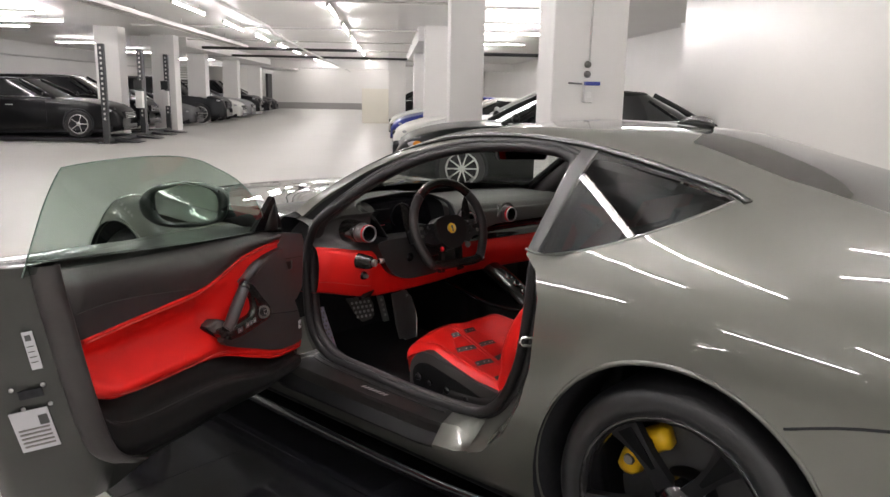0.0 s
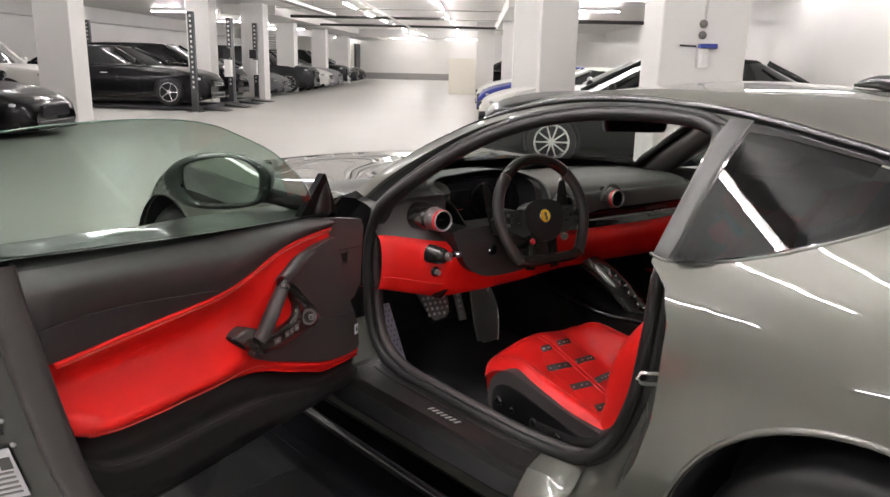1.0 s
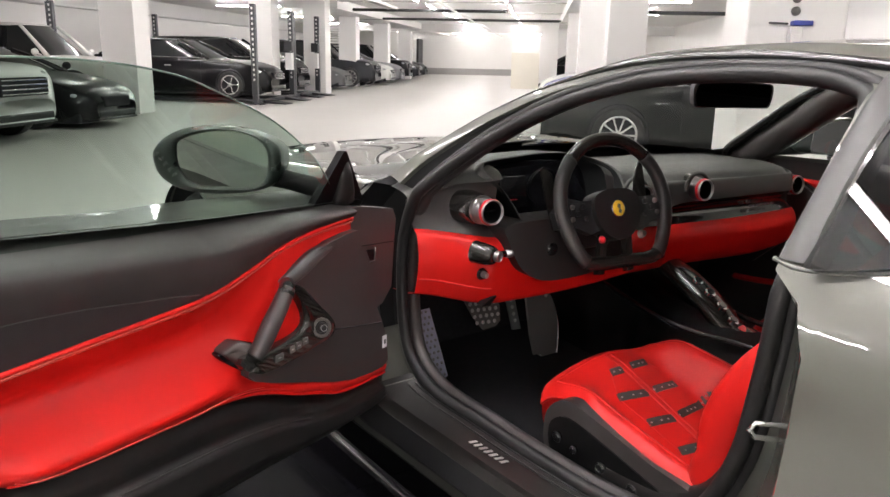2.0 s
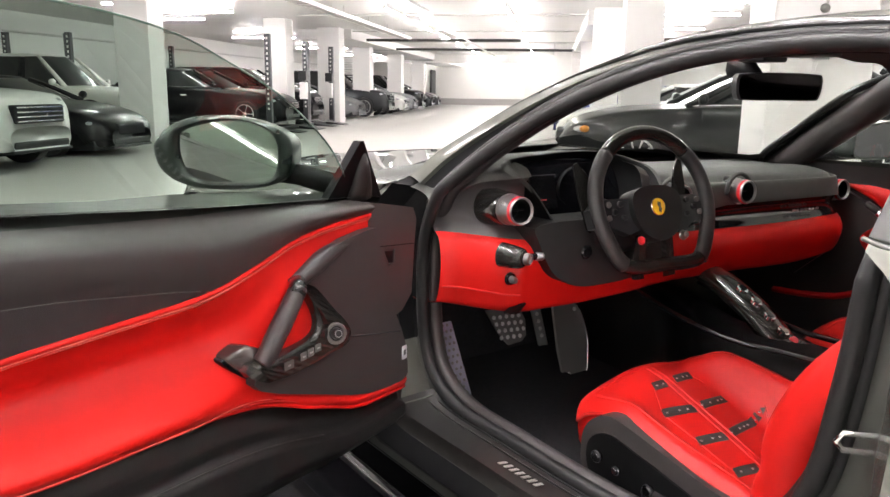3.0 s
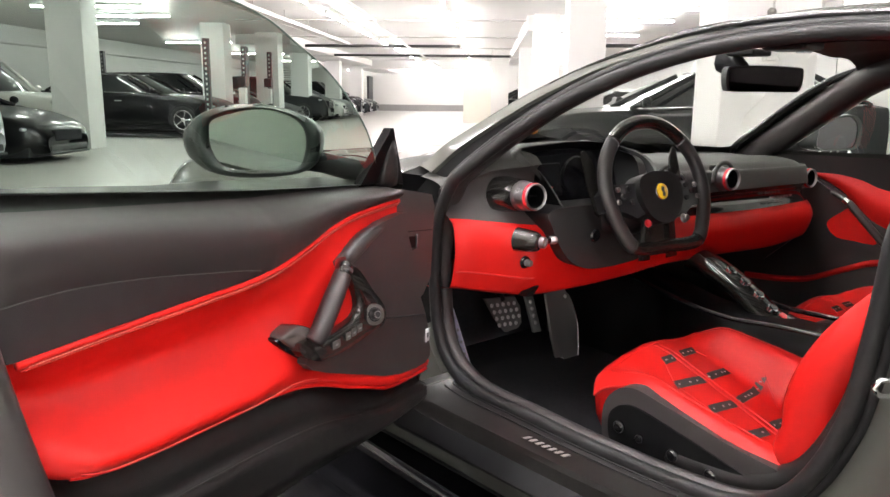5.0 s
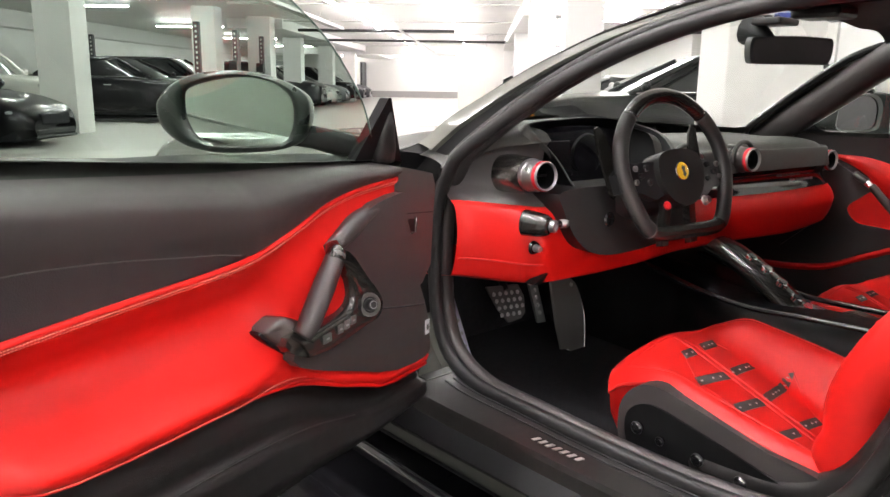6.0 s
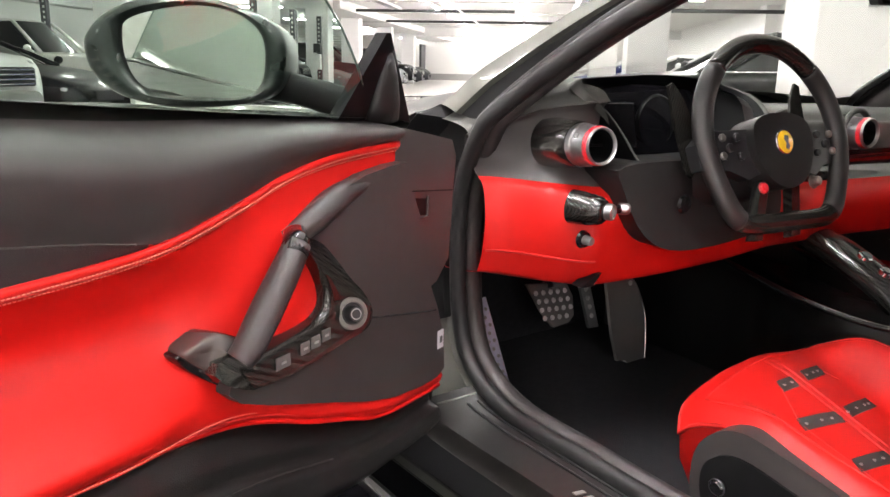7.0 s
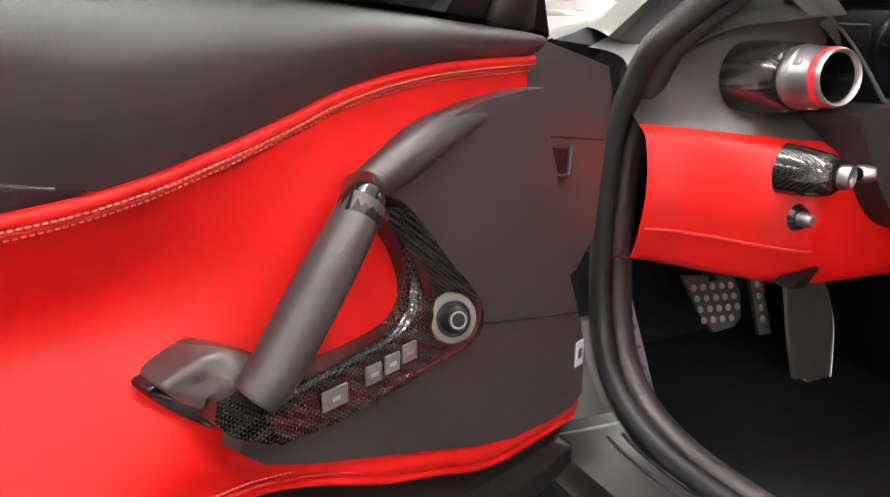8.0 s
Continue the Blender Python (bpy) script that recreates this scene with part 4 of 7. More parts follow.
s_front = curve1([.30, .40, .44, .50, .56, .62, .69, .74, .80, .86], [-.01, .004, .012, .016, .040, .072, .099, .114, .130, .131])


def field(name, lo, hi, depth, material, label, s0, s1, ns=90, nt=14, parent=None):
    """A padded surface between the curves lo(s) and hi(s); depth(s, f) with f from 0 at lo to 1 at hi."""
    verts = []
    for i in range(ns):
        for j in range(nt):
            f = j / (nt - 1)
            s = s0 + (s1 - s0) * i / (ns - 1)
            z = lo(s) + (hi(s) - lo(s)) * f
            ss = min(max(s, s_front(z)), s_rear(z))
            verts.append(D3(ss, z, depth(ss, f)))
    return link_mesh(name, verts, grid_faces(ns, nt), material, parent or door, label, smooth=True)


pad_lo = lambda s: z_ru(s) if s < .585 else max(z_ru(s), z_seam(s))
edge_in = lambda s: 0.022 * smooth01((s - 1.04) / .06)
field("upper_pad", pad_lo, z_top, lambda s, f: 0.004 + 0.016 * math.sin(math.pi * min(f * 1.1, 1)) - 0.062 * smooth01((f - 0.50) / 0.5) ** 1.6 - edge_in(s), LEATHER, "black leather upper door pad", .126, 1.125)
field("dark_insert", z_ru, lambda s: max(z_seam(s), z_ru(s) + 0.0005), lambda s, f: 0.001 + 0.004 * f - edge_in(s), mat("dark_plum_leather", (0.022, 0.017, 0.018), 0.5, vary=0.1, scale=12, fine=0.3, fine_scale=650), "dark leather insert", .585, 1.10)


def red_depth(s, f):
    """The red panel: hollow above, an arm rest ledge below that fades out towards the front."""
    k = smooth01((s - .46) / .22)
    ledge = math.exp(-((f - 0.17) / 0.13) ** 2) * 0.042 * k * (1 - smooth01((s - .96) / .07))
    hollow = -0.052 * math.exp(-((f - 0.62) / 0.25) ** 2) * smooth01((s - .40) / .16)
    under = -0.012 * smooth01((0.06 - f) / 0.06)
    grip = 0.010 * math.exp(-((s - .36) / .07) ** 4) * math.exp(-((f - .55) / .30) ** 4)
    strip = .021 * (1 - smooth01((s - .34) / .12)) * math.exp(-((f - .045) / .055) ** 4)
    return 0.0 + ledge + hollow + under + grip + strip - edge_in(s) * 0.8


field("red_panel", z_rl, z_ru, red_depth, RED, "bright red leather door panel with a moulded arm rest", -.045, 1.052, 120, 34)
field("lower_panel", z_bot, lambda s: z_rl(min(s, 1.06)), lambda s, f: -0.012 + 0.020 * smooth01((.62 - f) / .10) * smooth01(f / .25) - 0.020 * smooth01((f - 0.72) / 0.28) - .008 * smooth01((.10 - f) / .10), TUNNEL, "black leather lower door panel", -.05, 1.03, 90, 30)
verts = []
zz_ = np.linspace(.345, .958, 50)
for z in zz_:
    for ds, d in ((-.045, -.012), (-.043, .010), (-.037, .0135), (-.024, .010), (-.010, .002), (.002, -.010), (.006, -.026), (.002, -.042)):
        verts.append(D3(s_rear(float(z)) + ds, float(z), d))
link_mesh("rear_border", verts, grid_faces(50, 8), LEATHER, door, "black leather rear edge of the door panel", smooth=True)


def cord(name, f, s0, s1, r, material, label="", d=0.004, n=80, dz=0.0, lift=None):
    bm = bmesh.new()
    pts = []
    for s in np.linspace(s0, s1, n):
        z = f(float(s)) + dz
        pts.append(D3(float(s), z, d if lift is None else lift(float(s))))
    tube(bm, pts, r, 8)
    return part(name, bm, material, door, label, smooth=True)


cord("upper_piping", z_ru, .129, 1.045, 0.0052, RED, "red piping along the pad", 0.004, dz=-0.004)
cord("piping_groove", z_ru, .129, 1.04, 0.0016, RED_DEEP, "", 0.004, dz=-0.0112)
cord("lower_piping", z_rl, .006, .985, 0.0042, RED, "red piping under the arm rest", dz=0.004, lift=lambda s: red_depth(s, .02) - .001)
cord("lower_groove", z_rl, .006, .985, 0.0016, RED_DEEP, "", 0.0035, dz=0.014, lift=lambda s: red_depth(s, 0.09) + 0.0005)
cord("lower_seam", lambda s: z_bot(s) + .60 * (z_rl(s) - z_bot(s)), .30, .97, 0.0011, LEATHER, "fine seam along the door pocket", 0.0075)
cord("seam", z_seam, .60, 1.06, 0.0011, DASH_TOP, "thin seam between the leathers", 0.0045)


def stitches(name, f, s0, s1, dz, step=0.0045, lift=lambda s: 0.0015):
    bm = bmesh.new()
    s = s0
    while s < s1:
        a, b = D3(s, f(s) + dz, lift(s)), D3(s + step * 0.62, f(s + step * 0.62) + dz, lift(s))
        tube(bm, [a, b], 0.0007, 4)
        s += step
    return tagged(part(name, bm, THREAD, door, "pale stitching"), kind="stuff")


stitches("stitching", z_ru, .130, 1.03, -0.0145)
stitches("stitching", z_ru, .130, 1.03, -0.0080, lift=lambda s: 0.0085)
stitches("stitching", z_rl, .012, .97, 0.019, lift=lambda s: red_depth(s, 0.12) + 0.001)

# black front panel round the handle
BLK = [(.130, .812), (.17, .811), (.235, .804), (.285, .791), (.32, .775), (.352, .760), (.383, .746), (.386, .738), (.372, .733), (.345, .727), (.322, .705), (.300, .678), (.270, .640), (.262, .615), (.290, .592), (.36, .578),
       (.44, .578), (.50, .590), (.505, .578), (.485, .560), (.44, .540), (.38, .518), (.31, .493), (.23, .463), (.16, .443), (.08, .432), (.03, .430), (.006, .44), (.010, .50), (.034, .56), (.066, .62), (.093, .69), (.109, .74), (.126, .80)]
bm = prism(bmesh.new(), BLK, -0.03, 0.022, lambda a, b, d: D3(a, b, d))
soften(bm, 0.006, 3, 50)
part("front_panel", bm, LEATHER, door, "black leather front door panel", smooth=True, angle=40)
bm = bmesh.new()
tube(bm, [D3(*p, 0.0228) for p in spline([(.245, .598), (.18, .584), (.10, .567), (.040, .555)], 20)], 0.0016, 6)
part("panel_seam", bm, CARPET, door)
bm = bmesh.new()
roll = spline([(.388, .738, .006), (.368, .744, .009), (.340, .755, .010), (.310, .768, .010), (.275, .781, .010), (.230, .790, .010), (.185, .7965, .0085), (.133, .8005, .0090)], 40)
tube(bm, [D3(float(p[0]), float(p[1]), float(p[2])) for p in roll], [(.0125 + .0080 * math.sin(math.pi * min(k / 34, 1) * .8)) * (1 - .50 * smooth01((k - 14) / 22)) for k in range(40)], 16)
part("panel_roll", bm, LEATHER, door, "padded upper edge of the front panel", smooth=True)
b_in = spline([(.384, .738), (.376, .730), (.365, .716), (.346, .691), (.333, .662), (.334, .640), (.354, .626), (.396, .620), (.443, .616), (.475, .613), (.496, .614)], 80)
b_out = spline([(.372, .742), (.352, .732), (.327, .709), (.293, .673), (.259, .642), (.238, .612), (.250, .588), (.300, .583), (.357, .577), (.421, .574), (.480, .578)], 80)
verts = []
for k, (p, q) in enumerate(zip(b_in, b_out)):
    dish = .0035 * smooth01(k / 79 / .25) * (1 - smooth01((k / 79 - .42) / .12))
    for f, d in ((0, -.02), (0.0, .026), (.04, .0335), (.09, .0362), (.16, .0372 - dish), (.35, .0372 - dish), (.5, .0372 - dish), (.65, .0372 - dish), (.84, .0372 - dish), (.92, .0362), (.97, .0320), (1.0, .024), (1.0, -.01)):
        verts.append(D3(float(p[0] + (q[0] - p[0]) * f), float(p[1] + (q[1] - p[1]) * f), d + .012 * (f - .6)))
ob = link_mesh("carbon_bracket", verts, grid_faces(80, 13), CARBON, door, "glossy carbon handle bracket", smooth=True)
ob.data.set_sharp_from_angle(angle=radians(50))
bm = bmesh.new()
prism(bm, [(.478, .618), (.500, .630), (.520, .622), (.523, .608), (.512, .594), (.490, .582), (.468, .577), (.462, .596)], -.01, .035, lambda a, b, d: D3(a, b, d - max(a - .485, 0) * .35))
soften(bm, .009, 3, 30)
part("handle_end", bm, CARBON, door, "carbon foot of the grab handle", smooth=True, angle=40)
bm = bmesh.new()
hp = spline([(.398, .741, .038), (.420, .716, .040), (.446, .687, .041), (.470, .659, .041), (.488, .638, .041), (.501, .623, .037)], 26)
tube(bm, [D3(p[0], p[1], p[2]) for p in hp], [0.0168 + 0.0030 * math.sin(math.pi * k / 25) for k in range(26)], 18)
part("grab_handle", bm, LEATHER, door, "black leather wrapped grab handle", smooth=True)
bm = bmesh.new()
tube(bm, [D3(.388, .750, .026), D3(.398, .741, .036), D3(.409, .728, .0405)], [.0150, .0172, .0178], 18)
part("handle_collar", bm, PIANO, door, "dark metal collar", smooth=True)
# inside door opener paddle
PAD = spline([(.546, .636), (.538, .642), (.512, .652), (.496, .649), (.475, .636), (.480, .618), (.512, .607), (.528, .615), (.542, .629)], 40, True)


def plaque(outline, rings_):
    """A rounded plate on the door, from scaled copies of its outline at growing depth."""
    bm = bmesh.new()
    ca, cb = sum(p[0] for p in outline) / len(outline), sum(p[1] for p in outline) / len(outline)
    prev, n = None, len(outline)
    for f, d, tilt in rings_:
        cur = [bm.verts.new(D3(ca + (p[0] - ca) * f, cb + (p[1] - cb) * f, d + (ca - p[0]) * tilt)) for p in outline]
        if prev:
            for k in range(n):
                bm.faces.new((prev[k], prev[(k + 1) % n], cur[(k + 1) % n], cur[k]))
        prev = cur
    bm.faces.new(prev)
    return bm


bz = spline([(.551, .633), (.536, .612), (.495, .579), (.458, .556), (.470, .580), (.488, .604), (.500, .622), (.526, .633)], 40, True)
part("opener_bezel", plaque(bz, ((1.0, -.04, .2), (1.0, -.002, .2), (.95, .001, .2), (.5, .0015, .2))), PIANO, door, "gloss black bezel", smooth=True, angle=50)
part("door_opener", plaque(PAD, ((.9, -.03, .1), (1.0, -.006, .25), (1.0, .002, .25), (.97, .006, .25), (.90, .009, .25), (.75, .0115, .25), (.5, .0130, .25), (.2, .0135, .25))), PADDLE, door, "dark bronze inside opener paddle", smooth=True, angle=50)
# mirror adjuster knob with ring
m = axis(D3(.293, .622, .0385), Vector((-.10, -.92, .22)))
part("knob_ring", lathe(bmesh.new(), [(.0145, 0), (.0225, 0), (.0225, .003), (.021, .005), (.0165, .005), (.0145, .002)], m, 32, True), DARK_METAL, door, "satin ring", smooth=True, angle=30)
part("knob_well", lathe(bmesh.new(), [(0.0, .003), (.018, .003)], m, 24), PLASTIC, door)
k_ = part("mirror_knob", lathe(bmesh.new(), [(0, .0165), (.009, .0165), (.0108, .0145), (.0118, .004), (.0118, 0)], m, 28), PLASTIC, door, "black mirror adjuster knob", smooth=True, angle=40)
part("knob_face", lathe(bmesh.new(), [(.0062, .0168), (.0078, .0168)], m, 24), SILVER, door)
DM = Matrix(((DU.x, 0, DN.x, 0), (DU.y, 0, DN.y, 0), (0, 1, 0, 0), (0, 0, 0, 1)))
# window switches on the lower arm of the bracket
for s, z, w in ((.347, .607, .0085), (.368, .604, .0085), (.389, .602, .0085), (.430, .597, .0125)):
    bm = box(bmesh.new(), (-w, -.0075, 0), (w, .0085, .0022), 0.0008)
    bmesh.ops.transform(bm, matrix=Matrix.Translation(D3(s, z, .0368)) @ DM, verts=bm.verts)
    sw_ = part("window_switch", bm, mat("grey_switch", (0.10, 0.098, 0.095), 0.4, vary=0.05), door, "grey window switch")
    bm = box(bmesh.new(), (-.004, -.0016, .0022), (.004, .0016, .0028))
    bmesh.ops.transform(bm, matrix=Matrix.Translation(D3(s, z, .0368)) @ DM, verts=bm.verts)
    part("switch_mark", bm, SILVER, sw_)
# white label on the front edge and the hinge pocket
bm = box(bmesh.new(), (-.009, -.016, 0), (.009, .016, .0015))
bmesh.ops.transform(bm, matrix=Matrix.Translation(D3(.023, .498, .0222)) @ DM, verts=bm.verts)
part("label", bm, STICKER, door, "small white label")
bm = box(bmesh.new(), (-.004, -.006, 0), (.004, .006, .0006))
bmesh.ops.transform(bm, matrix=Matrix.Translation(D3(.023, .498, .0240)) @ DM, verts=bm.verts)
part("label_print", bm, INK, door)

# black sail panel in the window's front corner
TRI = [(.152, .998), (.142, .998), (.015, .862), (.215, .872)]
bm = prism(bmesh.new(), TRI, -0.068, -0.048, lambda a, b, d: D3(a, b, d + (b - .86) * 0.35))
soften(bm, 0.006, 2, 40)
part("sail_panel", bm, DEEP, door, "black triangular sail panel", smooth=True, angle=35)
bm = bmesh.new()
tube(bm, [D3(.128, .975, -.012), D3(.118, .935, -.022), D3(.112, .895, -.032), D3(.110, .872, -.040)], [.006, .022, .034, .040], 12, flat=.5, up=tuple(DU))
part("sail_speaker", bm, TUNNEL, door, "black speaker cover", smooth=True)

# frameless door glass, leaning in at the top
GL = spline([(1.185, .940), (1.195, 1.04), (1.200, 1.12), (1.192, 1.188), (1.17, 1.198), (1.04, 1.203), (.86, 1.198), (.72, 1.178), (.615, 1.147), (.46, 1.092), (.30, 1.012), (.20, .945), (.15, .90)], 60)
gd = lambda z: -0.052 + (z - .88) / .3 * .17
bm = bmesh.new()
ol = [(float(p[0]), float(p[1])) for p in GL] + [(.15, .862), (.4, .872), (.7, .90), (1.0, .925), (1.14, .94)]
bm.faces.new([bm.verts.new(D3(a, b, gd(b))) for a, b in ol])
pane = part("door_glass", bm, GLASS_GREEN, door, "green tinted frameless door window")
bm = bmesh.new()
tube(bm, [D3(float(p[0]), float(p[1]), gd(float(p[1]))) for p in GL], 0.0016, 6)
part("glass_edge", bm, mat("ground_glass_edge", (0.10, 0.16, 0.13), 0.3, vary=0.05), door, "", smooth=True)

# door mirror
MN = (DU * 0.80 + DN * 0.60 + Vector((0, 0, 0.028))).normalized()
MA = (DU * 0.60 - DN * 0.80).normalized()
MC = DP0 + DU * (.17 + .6 * .147) + DN * (-.17 - .8 * .147)
MC = Vector((MC.x, MC.y, .967))


def mir(a, b, c):
    return MC + MA * a + Vector((0, 0, b)) + MN * c


MO = [(-.145, .000), (-.135, .036), (-.085, .064), (-.02, .079), (.06, .076), (.115, .056), (.146, .026), (.152, .002), (.142, -.034), (.108, -.064), (.05, -.080), (-.03, -.082), (-.10, -.072), (-.135, -.048)]
mo = spline(MO, 56, True)
MG = [(-.112, -.010), (-.106, .030), (-.070, .058), (-.015, .068), (.045, .060), (.090, .044), (.098, .020), (.095, -.015), (.078, -.048), (.040, -.064), (-.020, -.066), (-.075, -.065), (-.102, -.050)]
mg = spline(MG, 56, True)
off = min(range(56), key=lambda k: math.hypot(mg[k][0] - mo[0][0], mg[k][1] - mo[0][1]))
mg = mg[off:] + mg[:off]


def mirror_ring(bm, f, c, k=1.0, shift=0.0):
    """A ring between the glass outline (f 0) and the housing outline (f 1), scaled by k and moved inwards."""
    return [bm.verts.new(mir(float(g[0] + (o[0] - g[0]) * f) * k - shift, float(g[1] + (o[1] - g[1]) * f) * k, c)) for g, o in zip(mg, mo)]


bm = bmesh.new()
prev = None
for f, c, k, sh in ((0.0, -.002, 1, 0), (.06, .006, 1, 0), (.35, .012, 1, 0), (.85, .008, 1, 0), (1, -.004, 1, 0), (1, -.03, 1, .004), (1, -.065, .96, .014), (1, -.10, .86, .03), (1, -.13, .64, .05), (1, -.143, .34, .06)):
    cur = mirror_ring(bm, f, c, k, sh)
    if prev:
        for q in range(56):
            bm.faces.new((prev[q], prev[(q + 1) % 56], cur[(q + 1) % 56], cur[q]))
    prev = cur
bm.faces.new(prev)
part("door_mirror", bm, SHELL, door, "dark gloss door mirror housing", smooth=True, angle=60)
bm = bmesh.new()
a_, b_ = mirror_ring(bm, 0.05, 0.0045), mirror_ring(bm, -0.04, -0.007)
for k in range(56):
    bm.faces.new((a_[k], a_[(k + 1) % 56], b_[(k + 1) % 56], b_[k]))
part("mirror_bezel", bm, DEEP, door, "black bezel", smooth=True)
bm = bmesh.new()
bm.faces.new(mirror_ring(bm, 0.0, -0.005))
part("mirror_glass", bm, MIRROR, door, "silvered mirror glass")
bm = bmesh.new()
tube(bm, [mir(-.08, -.045, -.05), mir(-.15, -.052, -.04), D3(.10, .895, -.13), D3(.08, .885, -.09)], [.022, .024, .026, .028], 12, flat=0.7)
part("mirror_arm", bm, DEEP, door, "gloss black mirror arm", smooth=True)

# hinge pocket and seam on the hinge post
bm = box(bmesh.new(), (-.010, -.016, -.004), (.010, .016, .003), .002, m=Matrix.Translation((1.782, 2.445, .712)) @ pose(0, 0, 0, 90, 0, 20))
part("hinge_pocket", bm, CARPET, car, "dark hinge pocket")

# rear edge of the door: labels, latch and screws
def on_edge(f, z):
    """A place on the painted rear face of the door."""
    s = s_rear(z)
    a, b = D3(s + .012, z - .004, -.035), D3(s + .085, z - .02, -.125)
    return a.lerp(b, f)


def plate(name, f0, f1, z0, z1, material, label, lift=0.0015, slant=0.0):
    p = [on_edge(f0, z0), on_edge(f1, z0), on_edge(f1, z1), on_edge(f0, z1)]
    n = (p[1] - p[0]).cross(p[3] - p[0]).normalized()
    if n.dot(DU) < 0:
        n = -n
    bm = bmesh.new()
    q = [v + n * lift for v in p]
    lo = [bm.verts.new(v + n * 0.0) for v in p]
    hi = [bm.verts.new(v) for v in q]
    bm.faces.new(hi)
    for k in range(4):
        bm.faces.new((lo[k], lo[(k + 1) % 4], hi[(k + 1) % 4], hi[k]))
    return part(name, bm, material, door, label)


plate("warning_label", .20, .40, .705, .805, STICKER, "tall white label", .0030)
plate("label_mark", .25, .36, .782, .797, INK, "", .0042)
for k in range(4):
    plate("label_line", .24, .37, .766 - .014 * k, .768 - .014 * k, INK, "", .0042)
plate("maker_plate", .36, 1.10, .485, .600, STICKER, "wide white data plate", .0030)
plate("plate_block", .40, .58, .555, .582, INK, "", .0042)
for k in range(5):
    plate("plate_line", .42, 1.02, .545 - .012 * k, .549 - .012 * k, DARK_METAL, "", .0042)
plate("latch", .34, .80, .632, .655, CARPET, "black door latch slot", .003)
for f, z in ((.30, .660), (.90, .662), (.28, .605), (.80, .605)):
    p = on_edge(f, z)
    part("screw", lathe(bmesh.new(), [(0, .003), (.0045, .003), (.006, 0)], axis(p, DU * .75 + DN * .6), 12), SILVER, door, "", smooth=True)

# black trim at the hinge end of the door, with its seam and slot
FT = [(.17, .866), (.087, .858), (.005, .843), (-.066, .829), (-.080, .80), (-.072, .74), (-.060, .62), (-.020, .585), (.05, .57), (.10, .58), (.15, .66)]
bm = prism(bmesh.new(), FT, -0.045, -0.012, lambda a, b, d: D3(a, b, d))
soften(bm, 0.008, 3, 40)
ft = part("hinge_trim", bm, LEATHER, door, "black trim at the hinge end", smooth=True, angle=40)
bm = prism(bmesh.new(), [(.090, .7600), (-.068, .7425), (-.068, .7400), (.090, .7575)], -.014, -.0114, lambda a, b, d: D3(a, b, d))
part("trim_seam", bm, DEEP, ft)
bm = prism(bmesh.new(), [(.053, .743), (.020, .738), (.021, .711), (.037, .713)], -.014, -.0112, lambda a, b, d: D3(a, b, d))
part("trim_slot", bm, DEEP, ft, "black slot")
bm = tube(bmesh.new(), [D3(a, b, -.0105) for a, b in ((.016, .742), (.016, .708), (.038, .709))], .0022, 6)
part("slot_rim", bm, LEATHER, ft, smooth=True)

# ---- the cabin: x off the middle line, y ahead, turned a little about the driver's vent ----
IA = radians(-6)
EX = Vector((math.cos(IA), math.sin(IA), 0))
EY = Vector((-math.sin(IA), math.cos(IA), 0))
IB = Vector((1.98, 2.164, 0))


def I3(x, y, z):
    p = IB + EX * (x + .66) + EY * (y - 2.164)
    return Vector((p.x, p.y, z))


cabin_floor = bmesh.new()
box(cabin_floor, (1.875, 1.10, .145), (3.42, 2.86, .165))
part("cabin_floor", cabin_floor, CARPET, car, "black carpeted cabin floor")
bm = box(bmesh.new(), (1.86, 2.84, .15), (3.44, 2.87, .84))
part("firewall", bm, CARPET, car, "black carpeted front bulkhead")
bm = box(bmesh.new(), (1.90, 1.00, .15), (3.40, 1.03, 1.00), 0.01)
part("rear_bulkhead", bm, CARPET, car, "black carpeted bulkhead behind the seats")
bm = box(bmesh.new(), (1.90, 2.47, .16), (1.93, 2.86, .74), 0.012)
part("kick_panel", bm, CARPET, car, "black footwell side panel")
# headliner
verts, hy, hv = [], np.linspace(0.95, 1.90, 26), np.linspace(4.95, 7, 20)
for sgn in (1,):
    for y in hy:
        row_ = []
        for v in hv:
            x, z = skin(float(y), float(v))
            row_.append((CX + x * 0.97, float(y), z - 0.028))
        row_ += [(2 * CX - a, b, c) for a, b, c in row_[-2::-1]]
        verts += row_
link_mesh("headliner", verts, grid_faces(26, 39), ALCANTARA, car, "black suede roof lining", smooth=True)
bm = bmesh.new()
box(bm, (CX - .06, 1.80, 1.195), (CX + .06, 1.92, 1.225), 0.01)
lampb = part("roof_console", bm, PLASTIC, car, "black overhead console")
bm = box(bmesh.new(), (CX + .02, 1.83, 1.190), (CX + .05, 1.86, 1.196))
part("reading_lamp", bm, LENS, lampb)

# floor mat with red edge
bm = box(bmesh.new(), (2.00, 1.95, .166), (2.52, 2.62, .178), 0.005)
fm = part("floor_mat", bm, CARPET, car, "black floor mat with thin red edging")
bm = tube(bmesh.new(), spline([(2.005, 1.96, .18), (2.003, 2.3, .18), (2.01, 2.56, .181)], 30), 0.004, 6)
part("edging", bm, RED_DEEP, fm, smooth=True)

# dash
zt = curve1([-.80, -.75, -.70, -.62, -.50, -.36, -.28, -.20, -.10, .10, .40, .66, .80], [.850, .878, .912, .926, .934, .938, .932, .908, .888, .878, .870, .862, .85])
corner = lambda x: 0.16 * smooth01((abs(x) - .60) / .2) ** 1.3


